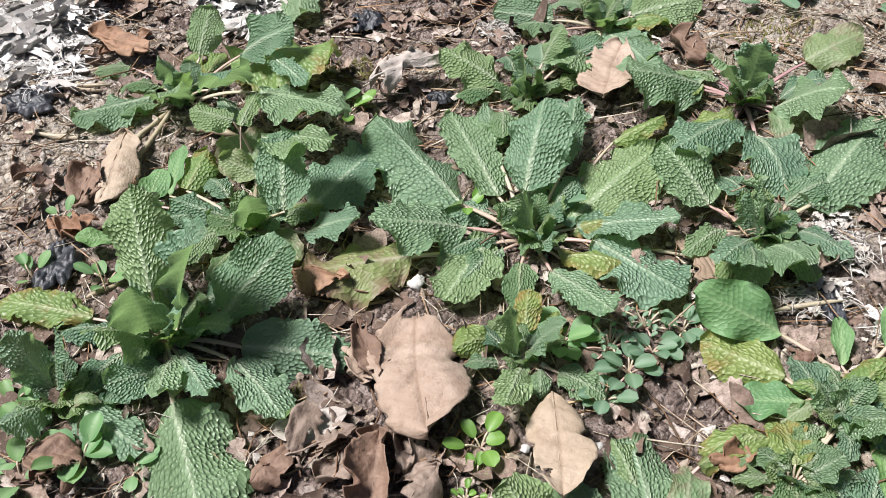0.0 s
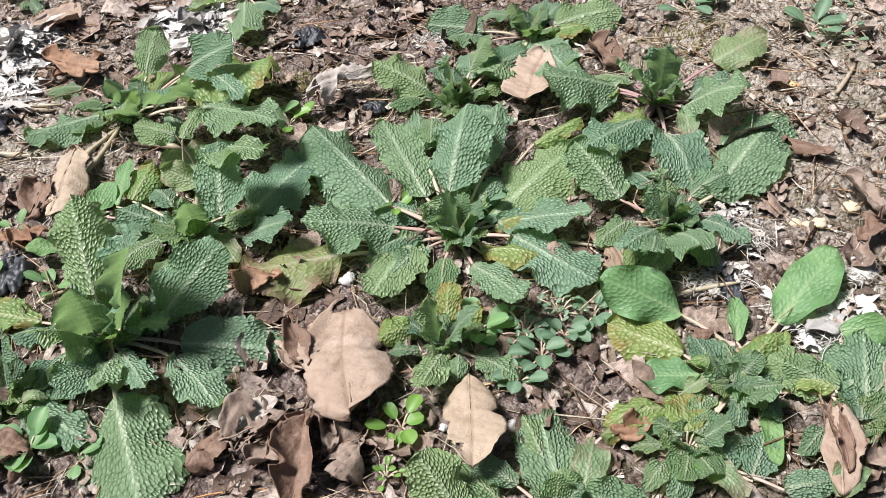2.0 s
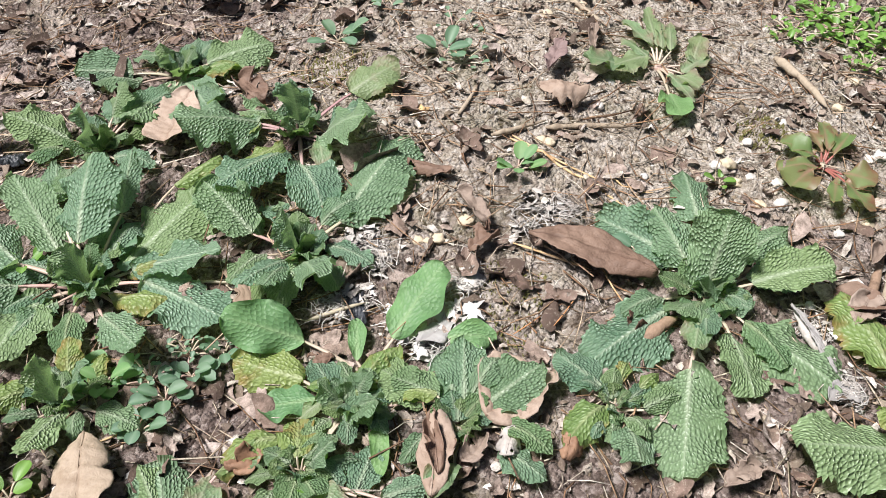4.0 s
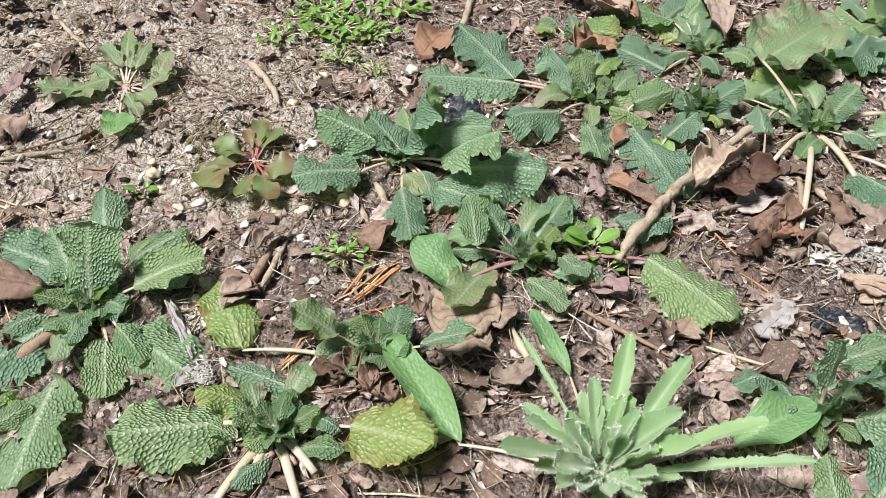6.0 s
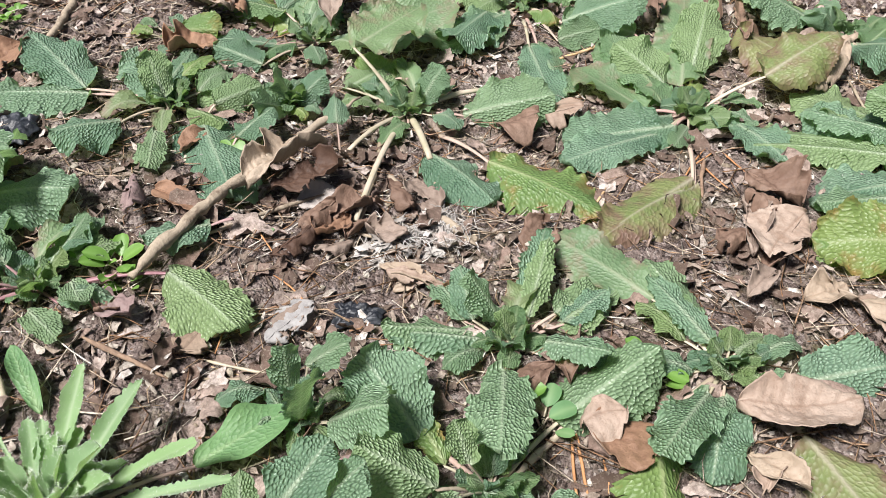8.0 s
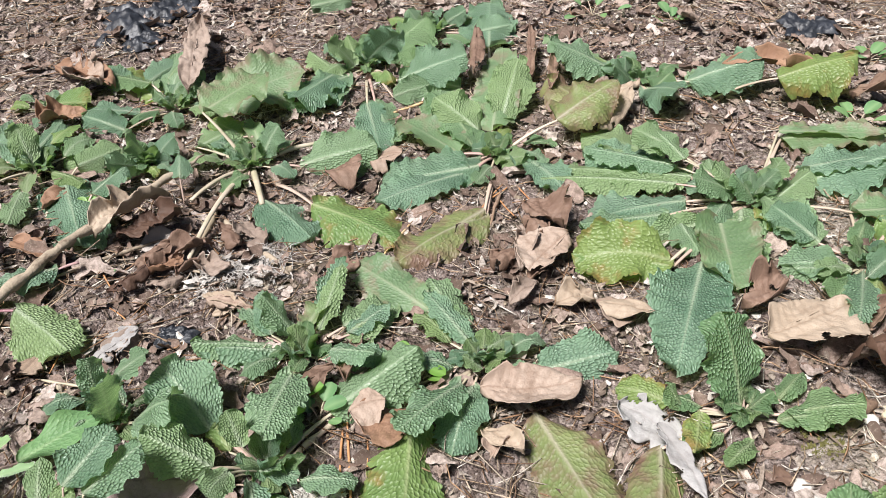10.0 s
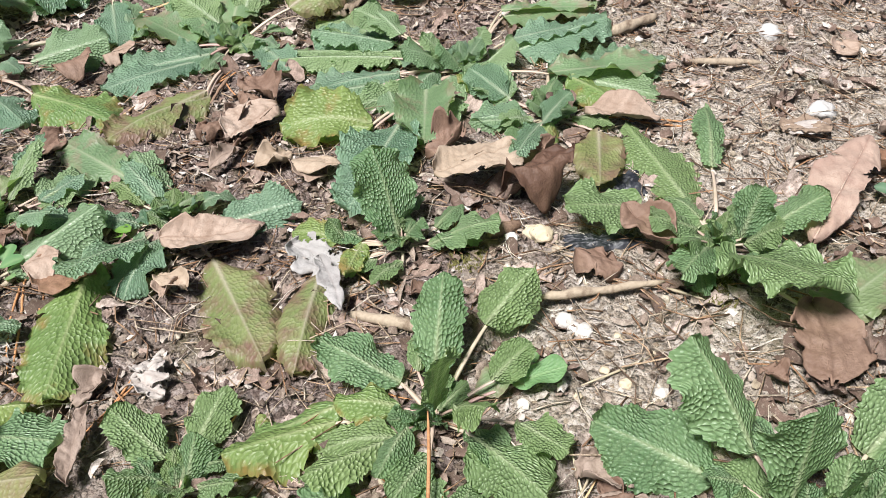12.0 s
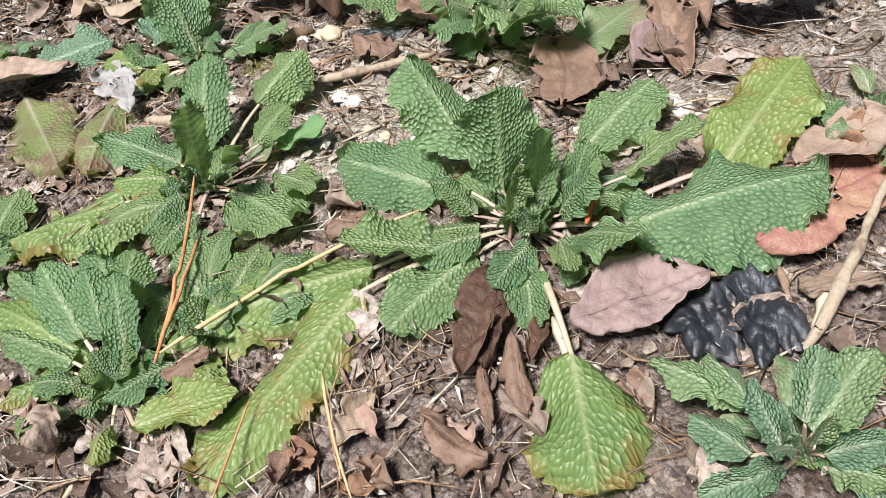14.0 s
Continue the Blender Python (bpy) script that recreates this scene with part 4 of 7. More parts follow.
leaf(p, "n", -13, 38, 5, -26, 99, 7, 43, 0.6)
leaf(p, "n", -65, 4, 4, -175, 7, 38, 24, 3, 18)
leaf(p, "n", -65, 34, 5, -60, 93, 29, 24, 1.8)
leaf(p, "n", -76, 16, 8, -56, 27, 26, 13, 1.3, -30)
leaf(p, "n", 113, 73, 19, 108, 116, 23, 25, 0.9)
leaf(p, "n", 68, 49, 24, 76, 96, 42, 17, 1.7)
p = plant("rosette_plant", 0.097, 0.506, 0.006, "large rosette of wrinkled green leaves", 22, 55, 8)
leaf(p, "n", 24, 67, 16, 30, 96, 25, 26, 0.6, -12)
leaf(p, "n", 165, 21, 11, 166, 64, 29, 32, 1.9, 18)
leaf(p, "n", -92, 3, 9, -163, 4, 44, 27, 3.6, -18)
leaf(p, "n", 42, 27, 17, 37, 63, 26, 25, 1.4, -36)
leaf(p, "n", 63, 21, 19, 51, 37, 43, 21, 2.3, -12)
p = plant("rosette_plant", 0.149, 0.591, 0.017, "large rosette of wrinkled green leaves", 22, 62, 8)
leaf(p, "n", 175, 37, 5, 172, 85, 5, 34, 0.9, 48)
leaf(p, "n", 5, 22, 11, 16, 78, 17, 38, 1.9, -18)
leaf(p, "n", -96, 18, 3, -107, 85, 16, 38, 2.2)
leaf(p, "n", -72, 15, 4, -68, 78, 16, 38, 2.2)
leaf(p, "n", -7, 5, 7, 71, 38, 15, 19, 1.9, -18)
p = plant("rosette_plant", 0.243, 0.497, 0.017, "large rosette of wrinkled green leaves on purplish stalks", 22, 62, 8)
leaf(p, "n", 163, 30, 8, -167, 85, 33, 44, 2.7, 12)
leaf(p, "n", 48, 2, 12, -96, 17, 55, 24, 4.1)
leaf(p, "n", -116, 10, 14, -136, 44, 52, 27, 4.7)
leaf(p, "n", -47, 24, 10, -37, 61, 40, 39, 3.2, -24)
leaf(p, "p", 34, 48, 18, 32, 93, 28, 32, 1.9, -12)
leaf(p, "n", -111, 27, 5, -123, 96, 20, 36, 2.3)
leaf(p, "n", -87, 42, -4, -79, 90, -10, 38, -0.6)
p = plant("rosette_plant", 0.242, 0.384, -0.001, "large rosette of wrinkled green leaves", 22, 61, 8)
leaf(p, "n", -93, 3, 5, -159, 8, 44, 27, 4)
leaf(p, "n", -122, 8, 4, -121, 64, 31, 22, 2.8)
leaf(p, "n", -85, 15, 8, -77, 49, 29, 30, 2.2, -12)
leaf(p, "n", -114, 23, 11, -106, 66, 35, 16, 2.3)
leaf(p, "n", -38, 9, 8, 7, 16, 20, 13, 1.5, -12)
leaf(p, "n", 159, 32, 13, 146, 73, 37, 35, 2.2, 30)
leaf(p, "n", 26, 30, 16, 47, 115, 34, 50, 1.9)
p = plant("rosette_plant", 0.109, 0.289, -0.017, "small rosette of wrinkled green leaves and some yellowing ones", 12, 34, 8)
leaf(p, "y", 88, 13, 8, 89, 32, 23, 17, 1)
leaf(p, "n", -136, 4, 6, 165, 9, 39, 18, 2.6)
leaf(p, "y", 158, 16, 6, -171, 38, 10, 19, 0.5, 30)
leaf(p, "n", -12, 3, 8, -23, 20, 40, 21, 2.4, -18)
leaf(p, "n", -87, 7, 4, -97, 51, 27, 19, 1.7)
leaf(p, "n", -29, 22, 1, -29, 50, 0, 20, -0.6, -6)
p = plant("rosette_plant", 0.267, 0.266, -0.016, "mid-sized rosette of wrinkled green leaves and some yellowing ones", 20, 33, 8)
leaf(p, "n", -9, 65, 14, 21, 74, 24, 28, 0.4)
leaf(p, "n", -7, 51, 13, 17, 26, 18, 21, 0.4, 30)
leaf(p, "n", 154, 7, 3, 120, 37, 12, 19, 0.6)
leaf(p, "y", 63, 11, 3, 47, 46, 8, 20, -0.5)
leaf(p, "n", 89, 0, 2, 94, 16, 6, 12, 0.3, 6)
leaf(p, "n", -108, 5, 3, -52, 26, 33, 22, 2.2, -6)
leaf(p, "y", 145, 30, 2, 150, 75, 2, 29, -0.7)
p = plant("smooth_leaved_weed", 0.279, 0.287, -0.013, "weed with large smooth oval green leaves")
leaf(p, "s", 146, 43, 10, 159, 88, 28, 31, 1.3, 30)
leaf(p, "s", 47, 24, 12, 47, 75, 35, 29, 2)
leaf(p, "s", 122, 10, 5, 96, 36, 13, 11, 0.5)
leaf(p, "s", -150, 33, -2, -165, 65, -4, 22, -0.7)
leaf(p, "s", -81, 25, 1, -88, 70, 0, 11, 0.3)
p = plant("rosette_plant", 0.239, 0.226, -0.020, "large rosette of many wrinkled green leaves and some yellowing ones", 22, 38, 8)
leaf(p, "y", 54, 53, 13, 52, 82, 25, 19, 0.7)
leaf(p, "n", 51, 37, 11, 37, 54, 21, 15, 0.7, -18)
leaf(p, "y", 176, 43, 9, 136, 29, 15, 14, 0.4)
leaf(p, "y", 90, 5, 3, 89, 31, 9, 21, 0.4)
leaf(p, "n", -31, 34, 4, 15, 42, 9, 18, 0.1)
leaf(p, "n", -28, 48, 9, -17, 68, 16, 17, 0.6, -18)
leaf(p, "n", 8, 11, 4, -26, 25, 5, 12, 0.2, -24)
leaf(p, "n", -120, 41, 3, -150, 60, 7, 24, 0.4, 24)
leaf(p, "y", 114, 23, 3, 162, 43, 1, 19, -0.6)
p = plant("rosette_plant", 0.174, 0.187, -0.023, "mid-sized rosette of wrinkled green leaves", 18, 59, 8)
leaf(p, "n", 62, 6, 2, 99, 56, 5, 37, -1)
leaf(p, "n", -168, 45, 12, 171, 70, 35, 29, 1.1, 6)
p = plant("rosette_plant", 0.326, 0.243, -0.013, "mid-sized rosette of wrinkled green leaves", 18, 53, 8)
leaf(p, "n", 95, 8, 3, 92, 55, 8, 23, -0.8)
leaf(p, "n", 126, 21, 3, 135, 57, 3, 28, -0.7, 6)
leaf(p, "n", 20, 14, 12, 25, 55, 22, 32, 1)
leaf(p, "n", -92, 1, 2, 84, 18, 4, 19, -1)
leaf(p, "s", 89, 57, 8, 61, 61, 10, 18, -0.2, -36)
p = plant("rosette_plant", 0.413, 0.242, -0.007, "small rosette of wrinkled green leaves and one yellowing leaf", 12, 32, 5)
leaf(p, "n", 118, 10, 5, 128, 43, 14, 24, 0.7, 6)
leaf(p, "n", 111, 3, 4, 79, 19, 14, 14, 0.8)
leaf(p, "y", -164, 7, 1, -147, 41, -2, 22, -0.8)
leaf(p, "n", 145, 2, 4, -109, 26, 7, 16, 0.6)
leaf(p, "n", -6, 7, 4, 17, 21, 11, 11, 0.5, -12)
leaf(p, "n", -25, 15, 3, -2, 35, 7, 16, 0.2, -18)
leaf(p, "n", -74, 14, 5, -92, 47, 19, 22, 1)
p = plant("rosette_plant", 0.489, 0.309, 0.006, "large rosette of many wrinkled green leaves", 22, 62, 8)
leaf(p, "n", 79, 53, 18, 82, 97, 26, 28, 1.3)
leaf(p, "n", -159, 3, 8, 57, 19, 56, 41, 5.3, -6)
leaf(p, "n", 118, 27, 12, 132, 83, 18, 38, 1.7, 30)
leaf(p, "n", 128, 17, 16, 111, 59, 29, 29, 2.1, 6)
leaf(p, "n", 38, 30, 15, 30, 73, 18, 27, 1.5, -12)
leaf(p, "n", -9, 24, 14, -6, 71, 27, 31, 2.1)
leaf(p, "n", -159, 31, -1, -155, 92, -8, 45, -0.7)
leaf(p, "n", -63, 32, 1, -59, 93, 1, 45, 0.4, -6)
leaf(p, "n", -85, 33, -2, -90, 76, -7, 29, -0.2)
leaf(p, "n", -119, 58, -6, -115, 128, -13, 44, 0.1)
leaf(p, "n", -138, 11, 5, -143, 38, 15, 26, 1.6)
leaf(p, "n", -121, 14, 4, -114, 42, 11, 17, 1.2)
leaf(p, "n", -67, 7, 4, -56, 28, 12, 21, 1.4, -18)
leaf(p, "f", 124, 1, 15, 73, 14, 37, 21, 1.0)
leaf(p, "f", -173, 14, 11, 175, 34, 20, 18, 1.0)
leaf(p, "n", -48, 10, 11, -50, 28, 12, 18, 1.0)
leaf(p, "f", -134, 12, 6, -132, 33, 5, 20, 1.0)
p = plant("rosette_plant", 0.577, 0.181, -0.002, "large rosette of wrinkled green leaves and some yellowing ones", 22, 44, 8)
leaf(p, "n", 155, 21, 5, 173, 87, 22, 46, 1.2)
leaf(p, "y", -24, 43, 8, -38, 94, 25, 39, 1.1, -18)
leaf(p, "y", 122, 18, 9, 146, 44, 24, 22, 1.1, 6)
leaf(p, "n", 54, 25, 8, 112, 50, 13, 19, 0.5)
leaf(p, "n", -119, 6, 3, -142, 23, 11, 13, 0.8)
leaf(p, "n", -82, 5, 6, -78, 13, 26, 12, 1.5, -60)
leaf(p, "f", -73, 3, 7, 39, 14, 19, 12, 1.0)
leaf(p, "f", -173, 8, 7, 159, 17, 15, 12, 1.0)
leaf(p, "f", -77, 10, 5, -38, 14, 11, 11, 1.0)
stub(p, -138, 54, 0, 5.9)
stub(p, -124, 38, 2, 4.8)
stub(p, -88, 51, 1, 5.9)
stub(p, -70, 41, 5, 5.4)
stub(p, 162, 28, 8, 4.4)
p = plant("rosette_plant", 0.645, 0.208, 0.003, "large rosette of wrinkled green leaves and one yellowing leaf", 22, 33, 8)
leaf(p, "y", 159, 81, 1, 133, 118, 7, 37, -0.1)
leaf(p, "p", 164, 23, 23, 159, 48, 43, 23, 1.9, 6)
leaf(p, "n", 171, 37, 10, 109, 23, 18, 20, 0.5)
leaf(p, "n", -24, 10, 13, -3, 16, 40, 18, 2.1, -24)
leaf(p, "n", -40, 28, 22, -39, 61, 43, 19, 2)
leaf(p, "n", -60, 8, 8, -121, 23, 23, 15, 1, 6)
p = plant("rosette_plant", 0.714, 0.379, 0.018, "large rosette of wrinkled green leaves", 22, 62, 8)
leaf(p, "n", 154, 18, 15, 148, 64, 33, 37, 2.6, 12)
leaf(p, "n", -72, 5, 13, -39, 23, 70, 48, 6.2, 6)
leaf(p, "n", 22, 27, 12, -31, 67, 37, 43, 2.4, -6)
leaf(p, "n", -53, 34, 14, -50, 81, 51, 40, 3.5, -12)
leaf(p, "n", -154, 41, 12, -167, 89, 22, 39, 1.7, 6)
leaf(p, "n", -51, 43, 7, -41, 112, 20, 49, 1.8, -12)
leaf(p, "n", -108, 43, 6, -104, 111, 16, 28, 1.5)
leaf(p, "n", -84, 38, 4, -66, 93, 9, 38, 1.1)
leaf(p, "n", -95, 10, 11, 128, 29, 31, 25, 1.0)
leaf(p, "f", -34, 15, 13, 27, 33, 42, 27, 1.0)
leaf(p, "n", -47, 24, 9, 7, 48, 23, 23, 1.0)
p = plant("rosette_plant", 0.757, 0.252, 0.010, "large rosette of wrinkled green leaves on purplish stalks", 22, 57, 8)
leaf(p, "n", -22, 82, 3, -45, 139, 5, 46, 0.8)
leaf(p, "n", 36, 13, 5, 36, 56, 16, 29, 1.1)
leaf(p, "f", 152, 25, 8, 109, 59, 20, 26, 0.9)
leaf(p, "n", 1, 113, 2, 1, 68, 12, 29, 0.4)
leaf(p, "n", -176, 33, 24, 130, 40, 39, 20, 1.4)
leaf(p, "n", 46, 29, 6, 32, 62, 11, 25, 0.5, -12)
leaf(p, "s", -160, 57, 13, 164, 69, 26, 27, 1.1, 6)
leaf(p, "p", -166, 29, 7, -146, 80, 19, 29, 1.2)
leaf(p, "n", 131, 14, 16, 122, 31, 30, 17, 1.5, 24)
leaf(p, "n", -34, 26, 8, -62, 48, 13, 19, 0.7)
leaf(p, "f", 131, 18, 11, 112, 43, 28, 24, 1.0)
leaf(p, "n", 33, 26, 8, 34, 54, 20, 22, 1.0)
p = plant("rosette_plant", 0.891, 0.420, 0.006, "large rosette of wrinkled green leaves", 22, 62, 8)
leaf(p, "n", -162, 5, 11, 108, 18, 43, 28, 3.3, 12)
leaf(p, "n", 151, 64, 18, 127, 131, 37, 49, 1.7)
leaf(p, "n", 157, 59, 17, 158, 140, 25, 51, 1.6)
leaf(p, "n", -144, 55, 19, -156, 103, 32, 41, 1.9, 6)
leaf(p, "n", -119, 47, 8, -113, 109, 17, 22, 0.9)
leaf(p, "n", -60, 29, 1, -89, 144, 6, 58, 0.8)
p = plant("rosette_plant", 0.981, 0.389, -0.007, "mid-sized rosette of wrinkled green leaves", 22, 33, 8)
leaf(p, "n", 154, 29, 9, 147, 78, 24, 39, 0.8, 6)
leaf(p, "n", -108, 3, 4, -149, 16, 45, 24, 3.1, 60)
leaf(p, "n", -46, 5, 4, -30, 30, 31, 24, 1.9, -42)
leaf(p, "n", -132, 15, 6, -142, 53, 35, 26, 2, 60)
leaf(p, "n", -82, 72, 21, -65, 49, 28, 20, 0.7)
leaf(p, "n", -144, 77, 18, -130, 39, 26, 29, 0.5)
p = plant("rosette_plant", 1.066, 0.347, -0.019, "large rosette of wrinkled green leaves and one yellowing leaf", 22, 62, 8)
leaf(p, "n", 84, 6, 5, 124, 29, 19, 22, 1.1, 42)
leaf(p, "n", -18, 12, 10, -8, 33, 39, 27, 2, -18)
leaf(p, "n", -33, 46, 1, -29, 123, 17, 57, 1, -30)
leaf(p, "n", -103, 70, 8, -92, 144, 9, 49, 3)
leaf(p, "y", -80, 102, 8, -73, 198, 6, 64, 2, -12)
leaf(p, "p", 112, 57, 44, 55, 100, 48, 56, 0.6, -6)
leaf(p, "n", 137, 52, 14, 67, 67, 14, 48, 0.3)
stub(p, -131, 157, 13, 5.2)
stub(p, -149, 86, 17, 4.8)
stub(p, -105, 79, 9, 6.2)
stub(p, -4, 72, 4, 5.9)
p = plant("rosette_plant", 1.276, 0.234, -0.026, "large rosette of many wrinkled green leaves and some yellowing ones", 22, 62, 8)
leaf(p, "n", 94, 54, 6, 91, 123, 16, 52, 0.9, 24)
leaf(p, "n", 72, 130, 10, 93, 172, 19, 49, 0.7, 36)
leaf(p, "n", 57, 211, 15, 56, 321, 23, 74, 0.6)
leaf(p, "n", 80, 41, 7, 100, 89, 32, 47, 1.5, 42)
leaf(p, "n", 48, 53, 11, 44, 129, 43, 48, 1.8)
leaf(p, "n", -152, 38, 2, 172, 121, 1, 66, -0.6, 6)
leaf(p, "d", -130, 110, 5, -150, 203, 9, 51, -0.1)
leaf(p, "n", -121, 15, 4, -83, 40, 18, 23, 1.2, -42)
leaf(p, "n", 84, 4, 3, 140, 25, 6, 17, 0.4, 48)
leaf(p, "p", 146, 37, 4, 118, 109, 13, 55, 0.9)
leaf(p, "n", -75, 45, 4, -88, 103, 7, 36, -0.4, -12)
leaf(p, "d", -21, 60, 32, -11, 129, 53, 56, 1.7, -6)
leaf(p, "n", -160, 46, 7, -176, 141, 11, 43, 1.0)
leaf(p, "f", 117, 20, 7, 90, 120, 20, 44, 1.0)
leaf(p, "d", -131, 106, 7, -149, 201, 15, 45, 1.0)
leaf(p, "p", 62, 32, 10, 52, 165, 35, 52, 1.0)
leaf(p, "n", -59, 18, 7, -86, 56, 12, 24, 1.0)
p = plant("rosette_plant", 0.997, 0.083, -0.015, "large rosette of wrinkled green leaves", 22, 62, 8)
leaf(p, "n", 135, 23, 7, 152, 77, 22, 29, 1)
leaf(p, "n", 86, 12, 13, 114, 32, 45, 24, 1.9)
leaf(p, "n", 41, 33, 6, 42, 88, 24, 18, 1)
leaf(p, "n", 6, 35, 1, 2, 80, -1, 31, -0.6)
leaf(p, "n", -130, 25, 9, -126, 105, 42, 37, 2.7)
leaf(p, "n", -25, 15, 5, -57, 63, 28, 22, 1.5)
leaf(p, "n", 125, 24, 14, 97, 50, 30, 22, 1.0)
leaf(p, "n", 19, 18, 12, 38, 73, 28, 18, 1.0)
leaf(p, "n", -11, 35, 9, 0, 73, 13, 21, 1.0)
leaf(p, "n", 155, 15, 9, 153, 76, 20, 20, 1.0)
p = plant("rosette_plant", 0.864, 0.086, -0.006, "mid-sized rosette of wrinkled green leaves", 15, 30, 8)
leaf(p, "n", -160, 3, 30, 101, 2, 64, 18, 3.2)
leaf(p, "n", -112, 4, 8, -83, 21, 65, 24, 4.9)
leaf(p, "n", -54, 19, 14, -56, 58, 51, 35, 3, -6)
leaf(p, "n", 114, 28, 4, 143, 46, 6, 18, -0)
leaf(p, "n", 38, 14, 34, -4, 33, 52, 20, 1.7, -18)
p = plant("rosette_plant", 0.936, 0.006, -0.018, "large rosette of many wrinkled green leaves", 22, 61, 8)
leaf(p, "n", 121, 42, 19, 111, 90, 45, 46, 1.5, 12)
leaf(p, "n", 16, 54, 7, 8, 125, 27, 45, 1.1)
leaf(p, "n", 177, 109, 62, 162, 77, 70, 29, 0.7)
leaf(p, "n", -179, 101, 58, 173, 64, 65, 27, 0.7)
leaf(p, "n", -179, 32, 29, 158, 67, 55, 33, 2.2)
leaf(p, "n", 165, 12, 30, 126, 21, 51, 17, 1.8, 12)
leaf(p, "n", 175, 124, 53, 163, 120, 60, 17, 0.7)
leaf(p, "n", -159, 28, 30, -148, 52, 41, 21, 1.1, 36)
leaf(p, "n", -158, 16, 8, -114, 63, 24, 21, 0.9)
leaf(p, "n", -173, 9, 9, -57, 24, 8, 18, 0.3)
p = plant("rosette_plant", 0.800, 0.002, -0.011, "large rosette of wrinkled green leaves", 22, 60, 8)
leaf(p, "n", -43, 45, -2, -24, 105, -6, 45, 0.1, -12)
leaf(p, "n", 58, 9, 32, 8, 32, 51, 24, 2, -24)
p = plant("rosette_plant", 1.102, 0.008, -0.021, "large rosette of many wrinkled green leaves and some yellowing ones", 22, 62, 8)
leaf(p, "n", 82, 26, 3, 82, 92, 4, 33, -0.7)
leaf(p, "p", 97, 60, 4, 101, 146, 5, 39, -0.5)
leaf(p, "n", -52, 42, 5, -34, 96, 13, 42, 0.5, -24)
leaf(p, "n", -154, 28, 7, -155, 102, 35, 33, 2.1)
leaf(p, "n", -138, 34, 0, -138, 85, -3, 36, 0)
leaf(p, "n", 1, 5, 2, 5, 31, 5, 18, 0.2)
leaf(p, "n", 159, 4, 2, 153, 25, 4, 15, 0.2, 12)
leaf(p, "d", -87, 59, 0, -97, 174, 2, 50, -0.6)
leaf(p, "y", -167, 68, 4, -140, 177, 7, 51, 0.9)
leaf(p, "n", 92, 13, 11, 92, 70, 20, 21, 1.0)
leaf(p, "n", -39, 14, 10, -41, 22, 22, 16, 1.0)
leaf(p, "n", -121, 11, 6, 178, 16, 18, 14, 1.0)
p = plant("rosette_plant", 1.209, -0.136, -0.010, "large rosette of wrinkled green leaves and some yellowing ones", 22, 55, 8)
leaf(p, "n", 97, 3, 8, 83, 36, 65, 46, 4.7)
leaf(p, "n", -46, 26, 11, -46, 67, 31, 32, 1.5)
leaf(p, "y", 128, 47, -2, 125, 84, -3, 25, 0.1, 12)
leaf(p, "y", 145, 28, 5, -172, 53, 11, 19, 0.5)
leaf(p, "n", 140, 38, 5, 135, 51, 22, 16, 0.7, 24)
leaf(p, "d", 169, 62, -4, -158, 128, -5, 38, -0.6)
p = plant("rosette_plant", 1.400, 0.026, -0.014, "large rosette of many wrinkled green leaves and one yellowing leaf", 22, 62, 8)
leaf(p, "p", 28, 108, 7, -2, 170, 19, 60, 0.9)
leaf(p, "n", 109, 83, 4, 117, 158, 9, 51, 0.8, 12)
leaf(p, "n", -55, 17, 7, -21, 50, 26, 35, 1.1)
leaf(p, "n", 155, 25, 6, 84, 59, 15, 24, 0.8)
leaf(p, "n", 109, 57, 0, 126, 193, -7, 57, 0)
leaf(p, "n", 146, 57, 0, 156, 154, -4, 59, -0.9)
leaf(p, "n", 179, 60, 0, 174, 107, -1, 33, -0.6, 30)
leaf(p, "n", -11, 60, 8, -19, 146, 29, 60, 1.2)
leaf(p, "n", -100, 75, 15, -122, 39, 28, 34, 0.5, 36)
leaf(p, "n", 107, 80, 27, 110, 119, 37, 28, 1, 30)
leaf(p, "n", -164, 22, 2, -143, 121, 2, 50, -0.8)
leaf(p, "n", -160, 103, 6, -151, 232, 15, 59, 0.9)
leaf(p, "y", -171, 116, 0, 171, 178, -3, 56, -0.6, 30)
leaf(p, "n", 26, 6, 6, -23, 18, 32, 20, 1.6, -24)
leaf(p, "n", 100, 91, -1, 104, 180, -5, 60, -0.1)
leaf(p, "n", 129, 14, 8, 156, 56, 36, 31, 1.9, 24)
leaf(p, "n", 131, 65, 12, 133, 185, 6, 29, 1.0)
leaf(p, "n", 108, 72, 12, 118, 156, 15, 32, 1.0)
leaf(p, "n", 162, 79, 7, 159, 157, 6, 35, 1.0)
leaf(p, "y", -168, 121, 4, 169, 177, 4, 42, 1.0)
leaf(p, "p", -172, 48, 7, -144, 129, 8, 52, 1.0)
leaf(p, "n", 3, 58, 13, -16, 156, 22, 41, 1.0)
leaf(p, "p", -54, 78, 11, -45, 181, 19, 46, 1.0)
leaf(p, "p", 30, 116, 10, -5, 159, 21, 24, 1.0)
leaf(p, "n", 110, 65, 23, 102, 114, 38, 29, 1.0)
leaf(p, "n", 153, 10, 12, 127, 38, 37, 22, 1.0)
leaf(p, "n", 1, 9, 12, -7, 25, 39, 25, 1.0)
leaf(p, "f", -127, 9, 10, 147, 22, 33, 21, 1.0)
leaf(p, "n", 170, 76, 7, -164, 95, 6, 29, 1.0)
p = plant("rosette_plant", 1.399, -0.085, -0.010, "large rosette of wrinkled green leaves and some yellowing ones", 22, 62, 8)
